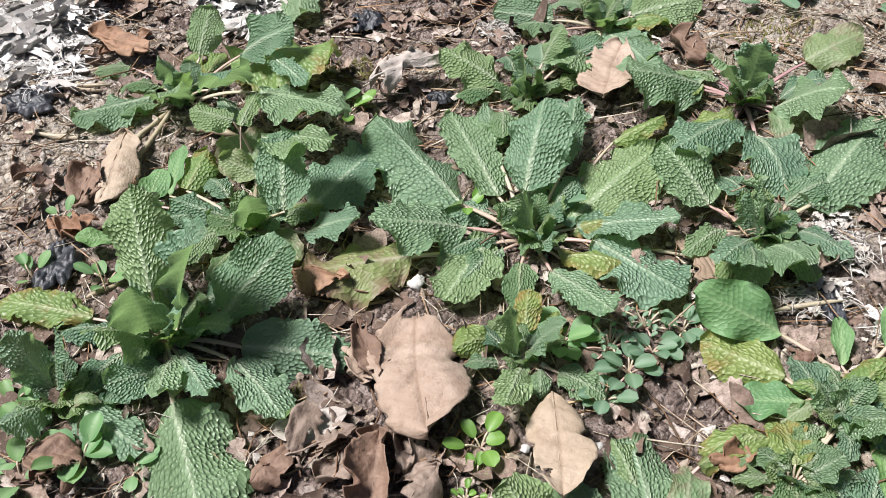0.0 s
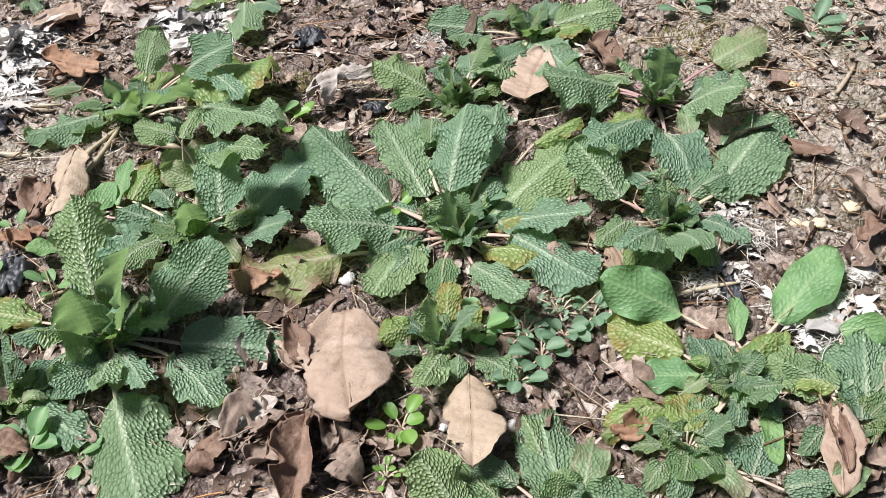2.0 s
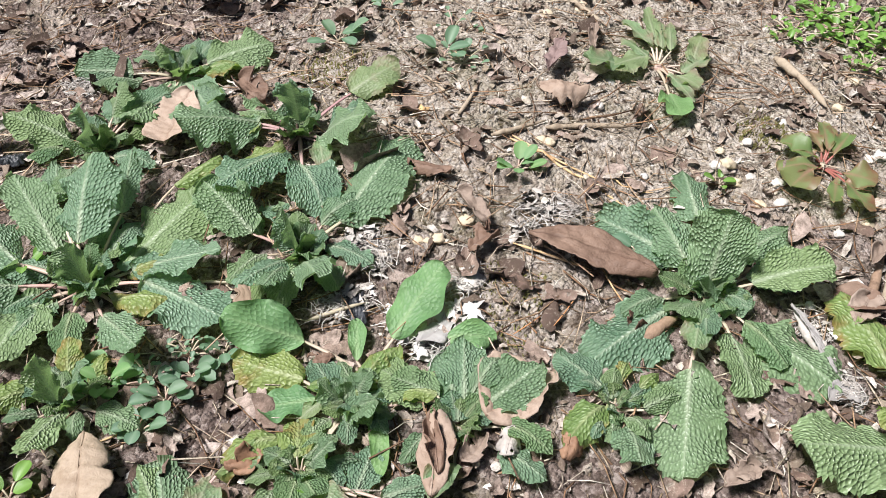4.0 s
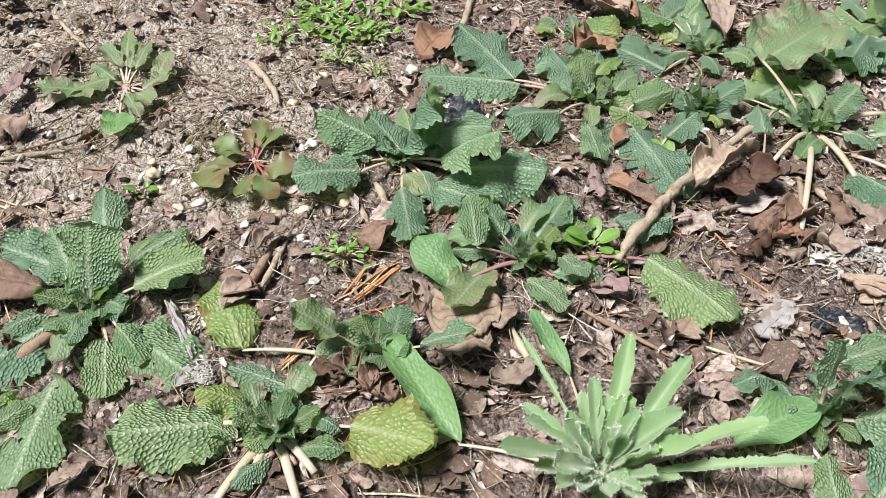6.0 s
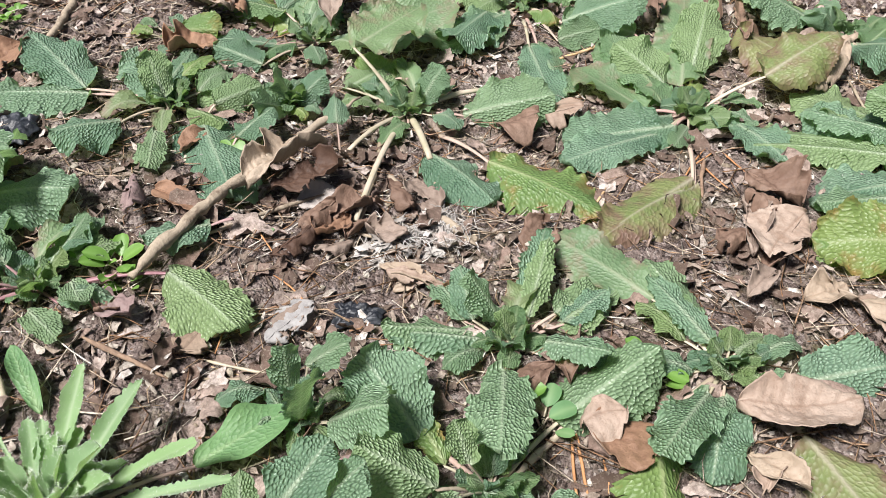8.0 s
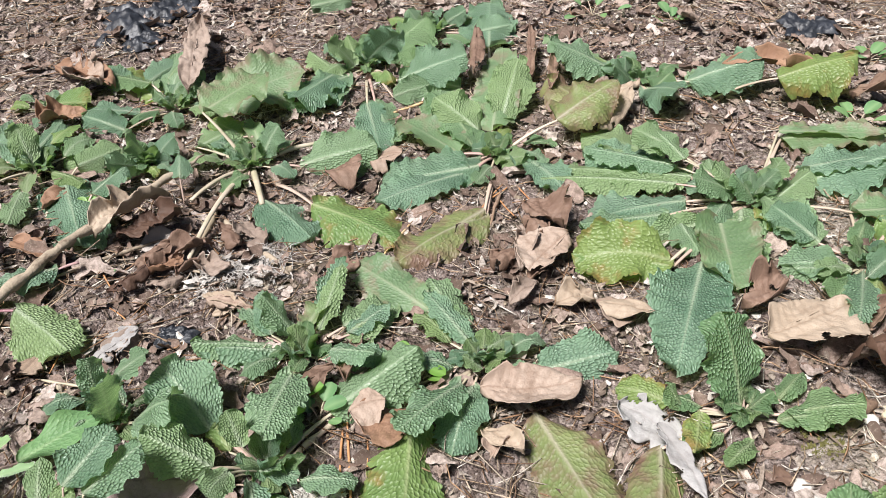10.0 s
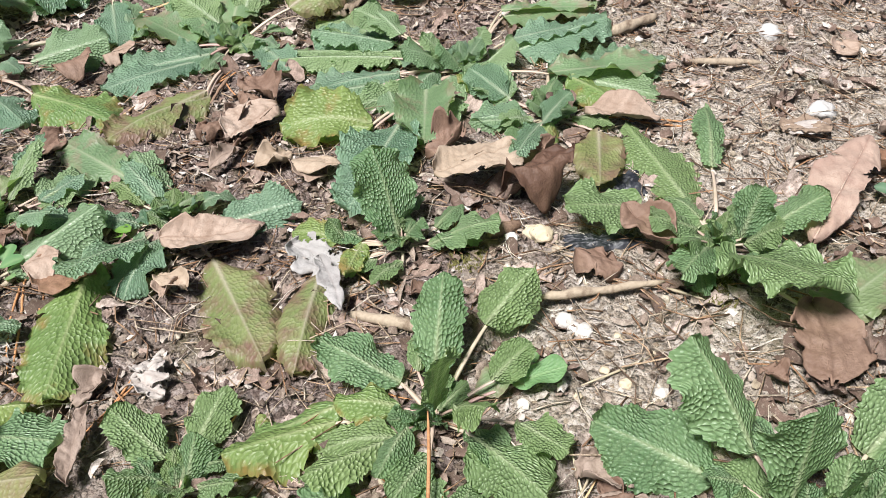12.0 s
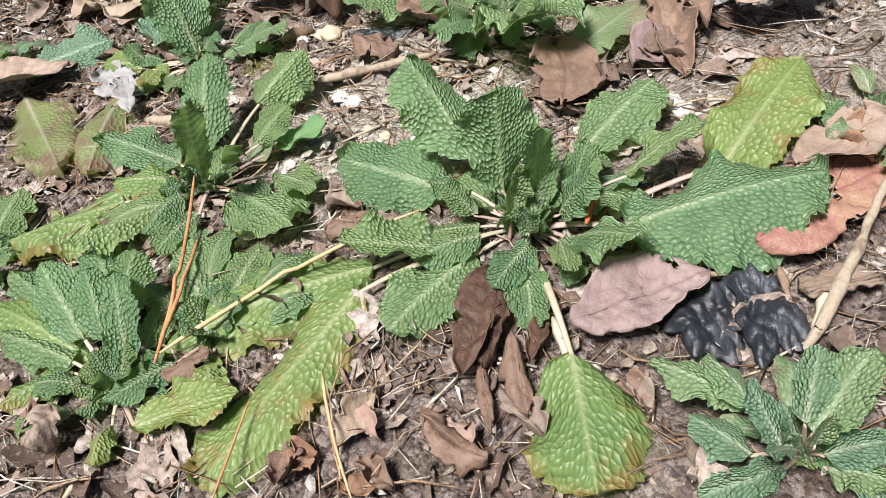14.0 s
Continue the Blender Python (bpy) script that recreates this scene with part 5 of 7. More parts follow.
leaf(p, "y", 26, 61, 9, -39, 57, 18, 39, 0.6)
leaf(p, "n", 151, 16, 1, 146, 65, -1, 32, -0.5)
leaf(p, "n", -148, 10, 4, -149, 101, 32, 22, 2.2)
leaf(p, "n", -144, 29, 15, -94, 25, 39, 23, 1.9)
leaf(p, "n", 45, 72, 4, -4, 138, 12, 73, 0.5)
leaf(p, "d", -86, 53, 11, -117, 121, 22, 39, 0.6)
leaf(p, "n", 16, 67, 3, -26, 100, 7, 47, 0.1, -12)
leaf(p, "n", 110, 35, 10, 92, 97, 16, 42, 1.0)
leaf(p, "n", -174, 19, 8, 153, 67, 9, 19, 1.0)
leaf(p, "f", -164, 27, 8, -164, 58, 6, 28, 1.0)
p = plant("rosette_plant", 1.476, 0.251, -0.018, "large rosette of wrinkled green leaves and one yellowing leaf", 22, 62, 8)
leaf(p, "n", 118, 32, 12, 133, 98, 43, 53, 2.2, 12)
leaf(p, "n", -58, 53, 15, -50, 123, 46, 57, 1.8, -18)
leaf(p, "n", -158, 14, 6, -174, 43, 39, 24, 2.3, 60)
leaf(p, "n", -117, 26, 8, -112, 96, 44, 41, 2.4, -36)
leaf(p, "y", -61, 140, 39, -49, 209, 58, 58, 1.7, -12)
leaf(p, "n", 106, 37, 9, 105, 128, 20, 32, 1.0)
leaf(p, "n", -58, 53, 9, -21, 133, 19, 41, 1.0)
leaf(p, "n", 153, 14, 9, 115, 17, 29, 40, 1.0)
leaf(p, "f", -111, 36, 10, -72, 37, 26, 32, 1.0)
leaf(p, "d", -160, 83, 6, 153, 101, 14, 59, 1.0)
p = plant("rosette_plant", 1.256, 0.464, -0.019, "large rosette of many wrinkled green leaves", 22, 62, 8)
leaf(p, "f", 16, 10, 4, 11, 96, 29, 73, 1.4)
leaf(p, "n", -171, 42, 7, -151, 129, 26, 56, 1, 6)
leaf(p, "n", -97, 79, 2, -73, 97, 10, 30, 0.7, -54)
leaf(p, "f", 92, 19, 8, 40, 52, 18, 32, 0.8, -36)
leaf(p, "n", -81, 59, 7, -54, 124, 36, 56, 1.8, -24)
leaf(p, "n", -161, 18, 11, -177, 44, 47, 28, 2.4, 42)
leaf(p, "n", -38, 2, 11, -68, 53, 55, 40, 3.5, 60)
leaf(p, "n", -151, 36, 4, -159, 95, 14, 41, 0.8, 18)
leaf(p, "n", -112, 80, -3, -109, 164, -8, 42, -1)
leaf(p, "n", -151, 41, 7, 152, 63, 26, 32, 1.0)
leaf(p, "n", -136, 61, 3, -159, 129, 9, 24, 1.0)
leaf(p, "n", -118, 87, -1, -114, 177, -3, 39, 1.0)
leaf(p, "n", -85, 64, 3, -26, 113, 16, 40, 1.0)
leaf(p, "n", -61, 10, 9, 30, 62, 25, 35, 1.0)
leaf(p, "f", -167, 12, 12, 93, 39, 28, 28, 1.0)
p = plant("rosette_plant", 1.354, -0.288, 0.008, "large rosette of many wrinkled green leaves", 22, 62, 8)
leaf(p, "f", 61, 48, -2, 63, 162, -10, 52, 0.2)
leaf(p, "n", 101, 59, 6, 131, 102, 23, 43, 1.4, 12)
leaf(p, "n", 117, 15, 11, 140, 49, 27, 30, 1.9, 12)
leaf(p, "n", -175, 12, 9, -164, 72, 35, 29, 2.9)
leaf(p, "n", -120, 24, 15, -116, 109, 62, 63, 5.1)
leaf(p, "f", -72, 12, 14, -39, 18, 50, 26, 3.4, -48)
leaf(p, "f", -34, 32, 15, -32, 66, 38, 28, 2.1, -6)
leaf(p, "n", 39, 98, -7, 40, 187, -12, 23, -0)
leaf(p, "p", -109, 93, 22, -69, 101, 33, 43, 1.2)
leaf(p, "f", 177, 22, 19, -173, 49, 36, 23, 1.7, 12)
leaf(p, "f", -79, 16, 13, -80, 36, 37, 22, 2.2, -30)
p = plant("rosette_plant", 1.130, -0.269, -0.003, "large rosette of many wrinkled green leaves and one yellowing leaf", 22, 62, 8)
leaf(p, "y", 140, 55, -3, 150, 117, -4, 36, 0.9)
leaf(p, "n", 176, 21, 2, 175, 82, 13, 27, 1.2)
leaf(p, "n", 48, 14, 16, 45, 62, 55, 30, 3.6)
leaf(p, "n", 20, 59, 21, 15, 103, 36, 34, 1.4, -18)
leaf(p, "n", 90, 30, 3, 106, 84, 15, 34, 1.1)
leaf(p, "n", -23, 34, 21, -17, 58, 37, 21, 1.5, -24)
leaf(p, "n", -144, 3, 8, -99, 15, 69, 22, 5.6)
leaf(p, "f", -82, 30, 10, -88, 84, 21, 41, 1.3)
leaf(p, "n", -85, 19, 27, -91, 44, 52, 23, 2.3, -6)
leaf(p, "n", -57, 48, 15, -69, 79, 23, 24, 0.7, -6)
leaf(p, "s", -25, 45, 15, -28, 75, 26, 18, 0.7)
leaf(p, "n", -179, 25, -2, 155, 66, -10, 26, -1.1)
p = plant("rosette_plant", 1.021, -0.350, -0.017, "large rosette of wrinkled green leaves and some yellowing ones", 22, 48, 8)
leaf(p, "n", 61, 31, 6, 66, 107, 12, 34, 0.6)
leaf(p, "n", 81, 33, 5, 91, 113, 9, 33, 0.8)
leaf(p, "f", 8, 11, 13, 44, 40, 44, 20, 2.5)
leaf(p, "y", 93, 29, 1, 101, 103, -3, 29, -0.5)
leaf(p, "y", 110, 31, 0, 145, 57, -3, 18, -0.5)
leaf(p, "n", 70, 12, 7, 128, 18, 10, 12, 0.4, 36)
leaf(p, "y", -88, 39, 2, -48, 54, 7, 26, -0.3)
leaf(p, "f", -49, 5, 2, 123, 6, 2, 8, -0.2, 30)
leaf(p, "f", 86, 28, 16, 84, 80, 29, 30, 1.0)
leaf(p, "n", 51, 28, 20, 37, 55, 44, 24, 1.0)
leaf(p, "f", 105, 30, 7, 108, 82, 6, 24, 1.0)
leaf(p, "f", 62, 20, 17, 66, 52, 38, 25, 1.0)
leaf(p, "y", -101, 33, 7, -61, 71, 23, 23, 1.0)
p = plant("rosette_plant", 1.071, -0.365, -0.009, "large rosette of wrinkled green leaves and one yellowing leaf", 22, 62, 8)
leaf(p, "f", 115, 6, 3, 65, 76, 13, 25, 0.6)
leaf(p, "f", 22, 18, 6, 25, 52, 14, 27, 0.3, -6)
leaf(p, "y", 80, 143, 1, 102, 164, -8, 40, 0.1)
p = plant("rosette_plant", 1.212, -0.444, 0.013, "large rosette of many wrinkled green leaves and some yellowing ones", 22, 62, 8)
leaf(p, "n", 83, 39, 23, 86, 86, 63, 40, 3.8)
leaf(p, "f", 105, 46, 6, 108, 110, 13, 44, 1.1, 18)
leaf(p, "n", 103, 12, 20, 81, 19, 74, 39, 5.2, 12)
leaf(p, "n", -8, 4, 11, -88, 11, 67, 22, 5.3)
leaf(p, "n", 5, 49, 17, 2, 109, 31, 42, 1.8, -12)
leaf(p, "n", -71, 51, 19, -50, 137, 38, 65, 2.7)
leaf(p, "f", 155, 45, 4, 149, 93, 18, 28, 1.4)
leaf(p, "n", 170, 32, -2, 177, 91, -12, 36, -1.1)
leaf(p, "f", -134, 26, 20, -137, 28, 38, 13, 1.7)
leaf(p, "n", -72, 18, 16, -74, 34, 43, 22, 2.6, -36)
leaf(p, "n", -92, 30, 13, -93, 69, 40, 30, 2.6)
leaf(p, "f", -128, 30, 0, -136, 64, -2, 18, 0.2)
leaf(p, "f", -34, 51, 23, -35, 86, 49, 20, 2.4)
leaf(p, "y", -38, 98, 24, -19, 164, 44, 48, 1.9)
leaf(p, "f", 142, 25, 14, 132, 38, 29, 15, 1.4, 30)
leaf(p, "y", -125, 87, 0, -128, 152, 2, 50, 0.7)
leaf(p, "y", 148, 79, -8, 151, 190, -25, 47, -2.1)
leaf(p, "y", 159, 90, -11, 175, 195, -28, 44, -3)
leaf(p, "n", -105, 30, 15, -117, 55, 22, 14, 1.1)
leaf(p, "f", -98, 9, 15, 10, 20, 45, 17, 1.0)
leaf(p, "f", -176, 10, 17, -143, 5, 44, 13, 1.0)
leaf(p, "f", -53, 16, 14, -31, 37, 35, 16, 1.0)
leaf(p, "f", -43, 20, 14, -18, 36, 40, 12, 1.0)
leaf(p, "f", -138, 31, 5, -135, 66, -2, 21, 1.0)
leaf(p, "f", -110, 34, 7, -103, 50, 11, 16, 1.0)
leaf(p, "f", 102, 36, 13, 118, 50, 21, 18, 1.0)
leaf(p, "f", 142, 23, 6, 145, 55, 8, 19, 1.0)
leaf(p, "f", -102, 15, 12, -138, 21, 34, 16, 1.0)
leaf(p, "f", -27, 36, 15, -38, 59, 24, 13, 1.0)
p = plant("rosette_plant", 1.187, -0.608, 0.012, "mid-sized rosette of wrinkled green leaves", 16, 41, 8)
leaf(p, "n", 106, 22, 19, 105, 62, 22, 18, 1.2)
leaf(p, "n", 118, 21, 24, 99, 43, 32, 16, 1.0, -0.2)
leaf(p, "n", 153, 24, 13, 124, 44, 16, 18, 1.2)
leaf(p, "n", 172, 7, 27, 36, 20, 42, 15, 0.8)
leaf(p, "n", -159, 8, 25, -7, 27, 41, 23, 0.9)
leaf(p, "n", 172, 19, 24, 121, 26, 40, 12, 0.6)
leaf(p, "n", -124, 10, 15, -69, 25, 23, 17, 1.3)
leaf(p, "n", 178, 18, 8, 160, 49, 7, 17, 1.2)
leaf(p, "n", -118, 13, 10, -90, 31, 15, 17, 1.2)
leaf(p, "n", 179, 16, 22, 176, 33, 36, 9, 0.6)
leaf(p, "n", -152, 11, 21, -144, 12, 43, 10, 0.6)
p = plant("rosette_plant", 1.367, -0.546, 0.038, "mid-sized rosette of wrinkled green leaves", 14, 49, 8)
leaf(p, "n", 141, 1, 4, 157, 36, 7, 26, 1.5)
p = plant("hairy_rosette", 0.733, 0.093, -0.003, "pale green hairy weed with narrow upright leaves")
leaf(p, "h", 40, 19, 13, 51, 64, 45, 11, 2.3)
leaf(p, "h", -5, 32, 15, 22, 69, 43, 11, 1.9)
leaf(p, "h", 90, 18, 27, 75, 33, 41, 9, 1.3)
leaf(p, "h", -27, 37, 14, -18, 80, 43, 11, 1.9)
leaf(p, "s", -10, 73, 7, -3, 127, 14, 27, 0.7)
leaf(p, "h", -38, 51, 14, -31, 100, 40, 8, 1.7)
leaf(p, "h", 137, 25, 16, 173, 56, 43, 12, 1.9)
leaf(p, "h", 163, 26, 27, 150, 42, 41, 7, 1.4)
leaf(p, "h", -25, 14, 14, 11, 21, 43, 9, 2)
leaf(p, "h", 152, 8, 15, 151, 15, 43, 7, 1.9)
leaf(p, "h", -4, 1, 4, -15, 38, 49, 14, 3.5)
leaf(p, "h", 178, 13, 14, -161, 37, 43, 13, 2)
leaf(p, "h", -43, 19, 13, -37, 45, 44, 13, 2.1)
leaf(p, "h", -39, 9, 13, -34, 6, 44, 8, 2.2)
leaf(p, "s", 149, 75, 9, 126, 140, 23, 23, 0.7)
leaf(p, "s", 80, 58, 13, 87, 104, 25, 12, 0.7)
leaf(p, "h", 107, 31, 17, 102, 75, 43, 4, 1.9)
p = plant("red_stalked_rosette", 0.608, 0.411, 0.021, "small rosette with red stalks and olive leaves")
leaf(p, "r", 143, 7, 5, 146, 32, 12, 19, 1.1, 6)
leaf(p, "r", 57, 7, 6, 68, 40, 13, 14, 1.1)
leaf(p, "r", 15, 7, 5, 38, 36, 11, 13, 1.1)
leaf(p, "r", -139, 26, 5, -141, 54, 12, 25, 0.9)
leaf(p, "r", -82, 25, 5, -90, 62, 10, 19, 0.9)
leaf(p, "r", -70, 16, 5, -51, 38, 7, 26, 1.1, -6)
leaf(p, "r", -165, 6, 4, 167, 25, 11, 21, 1.3, 6)
leaf(p, "r", 46, 7, 6, 58, 37, 12, 9, 1.1)
leaf(p, "r", 85, 6, 7, 89, 27, 13, 10, 1.1)
leaf(p, "r", -130, 18, 4, -165, 42, 9, 16, 1.1)
leaf(p, "r", -93, 20, 5, -111, 55, 11, 10, 0.9)
p = plant("weed_rosette", 0.526, 0.535, 0.035, "small grey-green weed with spoon-shaped leaves")
leaf(p, "p", 94, 16, 7, 103, 59, 13, 16, 1)
leaf(p, "p", 78, 17, 7, 81, 75, 12, 13, 1.1)
leaf(p, "p", -18, 26, 6, 27, 46, 15, 18, 0.7)
leaf(p, "p", -167, 32, 8, -174, 65, 18, 24, 0.9, 12)
leaf(p, "s", -98, 47, 5, -97, 82, 9, 25, 0.8)
leaf(p, "p", -69, 22, 5, -66, 46, 6, 20, 1)
leaf(p, "p", 174, 11, 6, -163, 48, 11, 26, 1.1)
leaf(p, "p", 29, 13, 6, 64, 59, 11, 11, 1)
leaf(p, "p", 62, 13, 6, 72, 57, 12, 9, 1.1)
leaf(p, "p", 168, 6, 5, 127, 37, 12, 14, 1.2)
leaf(p, "p", -51, 21, 5, 0, 41, 8, 16, 0.9)
leaf(p, "p", -88, 21, 4, -82, 60, 5, 11, 1.2)
p = plant("weed_rosette", 1.441, -0.380, 0.021, "small grey-green upright weed on sandy soil")
leaf(p, "p", 40, 13, 3, 37, 62, 0, 13, 1.1)
leaf(p, "p", 13, 7, 4, 3, 47, 6, 12, 1.2)
leaf(p, "p", 170, 9, 8, -172, 35, 18, 11, 0.7)
p = plant("rosette_plant", -0.320, 0.673, 0.007, "small rosette of wrinkled green leaves", 8, 27, 5)
leaf(p, "n", -54, 45, 9, -59, 29, 15, 12, 0.4, 12)
p = plant("rosette_plant", -0.109, 0.673, 0.010, "large rosette of wrinkled green leaves", 22, 62, 8)
leaf(p, "n", -84, 12, 3, -75, 92, 14, 33, 1.4)
p = plant("rosette_plant", 0.922, 0.517, 0.008, "small rosette of wrinkled green leaves and one yellowing leaf", 13, 41, 8)
leaf(p, "y", 44, 15, 5, -33, 40, 13, 32, 1.2, -60)
leaf(p, "n", -111, 92, 9, -83, 43, 12, 29, 0.4)
p = plant("rosette_plant", 1.365, 0.495, -0.018, "large rosette of wrinkled green leaves", 22, 62, 8)
leaf(p, "n", 132, 15, 7, 122, 31, 28, 28, 1, 18)
leaf(p, "n", 4, 18, 6, -22, 43, 26, 24, 1, -48)
leaf(p, "n", -56, 49, 6, -40, 99, 15, 38, 0.9, -54)
leaf(p, "n", 128, 164, 18, 112, 126, 21, 40, 0.4, -60)
p = plant("rosette_plant", 1.037, 0.477, -0.005, "large rosette of many wrinkled green leaves and some yellowing ones", 22, 62, 8)
leaf(p, "n", -151, 69, 11, 179, 91, 24, 38, 0.7, 36)
leaf(p, "n", -157, 164, 21, 176, 152, 30, 47, 0.4)
leaf(p, "n", -146, 142, 16, -136, 103, 16, 30, 0.4, -48)
leaf(p, "y", 119, 24, 7, 114, 116, 24, 60, 1.2)
leaf(p, "n", 96, 16, 6, 60, 82, 24, 58, 1.2)
leaf(p, "p", -23, 42, 1, -10, 139, 14, 72, 1.1, -30)
leaf(p, "y", -67, 97, -2, -72, 60, 8, 31, 0.4, 30)
leaf(p, "n", 113, 68, 14, 117, 98, 25, 26, 0.7, 36)
leaf(p, "n", 103, 51, 14, 67, 76, 17, 31, 0.4, -48)
leaf(p, "f", 107, 37, 19, 130, 85, 31, 30, 1.0)
leaf(p, "f", 79, 46, 13, 59, 72, 23, 33, 1.0)
leaf(p, "n", -173, 37, 11, 165, 90, 19, 25, 1.0)
p = plant("rosette_plant", 1.003, -0.206, -0.025, "mid-sized rosette of wrinkled green leaves", 16, 30, 8)
leaf(p, "n", 81, 22, 5, 99, 60, 23, 29, 1)
leaf(p, "n", 43, 26, 7, 35, 63, 18, 29, 0.9, -12)
leaf(p, "f", -33, 4, 4, 23, 22, 29, 23, 1.4, -6)
leaf(p, "n", 108, 12, 5, 153, 34, 25, 21, 1, 12)
leaf(p, "f", -45, 11, 7, -60, 40, 31, 18, 1.1, -12)
p = plant("rosette_plant", 0.890, -0.122, -0.025, "mid-sized rosette of wrinkled green leaves and some yellowing ones", 20, 52, 8)
leaf(p, "n", 44, 10, 5, 23, 47, 26, 31, 1.2)
leaf(p, "n", 40, 42, 7, -15, 79, 12, 44, 0.8)
leaf(p, "f", -9, 11, 4, -16, 39, 25, 21, 1.1, -30)
leaf(p, "n", 121, 10, 7, 120, 21, 28, 17, 1)
leaf(p, "d", -22, 21, 5, -38, 73, 24, 31, 1.1)
leaf(p, "y", 50, 57, 8, 16, 72, 12, 19, 0.6)

# Fallen leaves, twigs, stones and small growth
dead_leaf(0.069, 0.223, 103, 95, 52, "tan", 0.15, 5)
dead_leaf(0.027, 0.258, 74, 41, 31, "tan", 0.2)
dead_leaf(-0.002, 0.210, 34, 42, 35, "greybrown", 0.5)
dead_leaf(0.039, 0.198, 89, 41, 26, "brown", 0.7)
# a pale beige strip of bark, built with the dry-leaf shape
dead_leaf(0.126, 0.261, -84, 64, 31, "beige", 0.12, 7)
dead_leaf(-0.011, 0.492, 38, 67, 40, "silver", 0.9, 5)
dead_leaf(0.150, 0.485, 78, 68, 42, "tan", 0.25, 5)
dead_leaf(-0.247, 0.552, -19, 63, 29, "orange", 0.5, 5)
dead_leaf(0.213, 0.343, 115, 39, 18, "bark", 0.4)
dead_leaf(-0.168, 0.433, -86, 65, 29, "beige", 0.3, 5)
dead_leaf(-0.180, 0.367, 92, 39, 30, "brown", 0.5)
dead_leaf(-0.021, 0.358, 33, 26, 22, "brown", 0.8)
dead_leaf(-0.174, 0.338, 55, 27, 25, "orange", 0.6)
dead_leaf(-0.122, 0.191, -4, 30, 32, "brown", 0.5)
dead_leaf(0.010, 0.320, 44, 31, 29, "brown", 0.6)
dead_leaf(-0.027, 0.328, -9, 39, 24, "orange", 0.7)
dead_leaf(0.054, 0.205, 49, 33, 30, "greybrown", 0.6)
dead_leaf(-0.012, 0.194, 61, 27, 27, "brown", 0.7)
dead_leaf(0.198, 0.561, -53, 36, 34, "brown", 0.6)
dead_leaf(0.040, 0.369, 134, 31, 22, "greybrown", 0.5)
dead_leaf(0.046, 0.174, 93, 56, 29, "brown", 0.7, 5)
dead_leaf(0.306, 0.198, 80, 52, 20, "tan", 0.3, 5)
dead_leaf(0.225, 0.246, -149, 30, 21, "orange", 0.7)
dead_leaf(-0.292, 0.627, -6, 45, 49, "tan", 0.2)
dead_leaf(0.063, 0.192, 62, 24, 27, "greybrown", 0.6)
dead_leaf(0.341, 0.241, 31, 49, 45, "tan", 0.2, 1)
dead_leaf(0.311, 0.210, 89, 44, 17, "brown", 0.9)
dead_leaf(0.459, 0.321, 151, 82, 32, "brown", 0.4, 5)
dead_leaf(0.419, 0.495, -7, 42, 34, "tan", 0.5)
dead_leaf(0.432, 0.515, 63, 47, 21, "purple", 0.5, 5)
dead_leaf(0.324, 0.220, 40, 21, 18, "greybrown", 0.7)
dead_leaf(0.455, 0.186, 26, 22, 16, "greybrown", 0.6)
dead_leaf(0.350, 0.364, 12, 24, 26, "brown", 0.6)
dead_leaf(0.207, 0.537, 77, 28, 21, "tan", 0.5)
dead_leaf(0.156, 0.701, -36, 38, 34, "tan", 0.4)
dead_leaf(0.657, 0.295, -1, 28, 32, "brown", 0.6)
dead_leaf(0.675, 0.219, 65, 29, 17, "brown", 0.9)
dead_leaf(0.697, 0.214, -16, 38, 22, "bark", 0.3)
dead_leaf(0.679, 0.196, -0, 32, 28, "bark", 0.3)
dead_leaf(0.637, 0.176, 106, 40, 21, "brown", 0.6)
dead_leaf(0.587, 0.275, 134, 33, 22, "brown", 0.4)
dead_leaf(0.906, 0.281, 18, 77, 41, "beige", 0.8, 5)
dead_leaf(0.771, 0.510, 41, 43, 42, "orange", 0.4)
dead_leaf(0.795, 0.223, -74, 31, 28, "purple", 0.6)
dead_leaf(0.821, 0.161, 29, 32, 21, "bark", 0.4)
dead_leaf(0.964, 0.566, -74, 53, 53, "tan", 0.5, 5)
dead_leaf(0.922, 0.279, -0, 61, 47, "darkbrown", 0.5, 5)
dead_leaf(0.934, 0.267, 1, 33, 24, "silver", 0.3)
dead_leaf(0.825, 0.270, 71, 48, 20, "purple", 0.8, 5)
dead_leaf(0.848, 0.306, -57, 45, 23, "orange", 0.4)
dead_leaf(1.162, 0.283, -19, 33, 40, "tan", 0.3)
dead_leaf(1.114, 0.280, -6, 38, 42, "brown", 0.4)
dead_leaf(1.000, 0.006, -40, 45, 41, "orange", 0.4)
dead_leaf(0.874, 0.024, -13, 18, 20, "orange", 0.6)
dead_leaf(0.958, 0.168, -51, 43, 17, "tan", 0.6)
dead_leaf(0.974, 0.045, 11, 35, 28, "brown", 0.8)
dead_leaf(0.930, 0.222, 21, 35, 33, "orange", 0.7)
dead_leaf(0.873, 0.141, 41, 38, 17, "greybrown", 0.2)
dead_leaf(1.013, 0.258, -76, 46, 32, "greybrown", 0.6)
dead_leaf(0.907, 0.484, 6, 50, 45, "orange", 0.6)
dead_leaf(1.449, 0.362, -132, 124, 22, "brown", 0.9, 5)
dead_leaf(1.175, 0.053, 21, 30, 19, "brown", 0.5)
dead_leaf(0.681, 0.220, -11, 44, 37, "bark", 0.3)
dead_leaf(1.263, -0.106, -10, 72, 60, "beige", 0.25, 5)
dead_leaf(1.286, -0.065, -6, 41, 44, "brown", 0.9)
dead_leaf(1.235, 0.075, -160, 62, 45, "tan", 0.3, 5)
dead_leaf(1.181, 0.022, -9, 33, 36, "beige", 0.5)
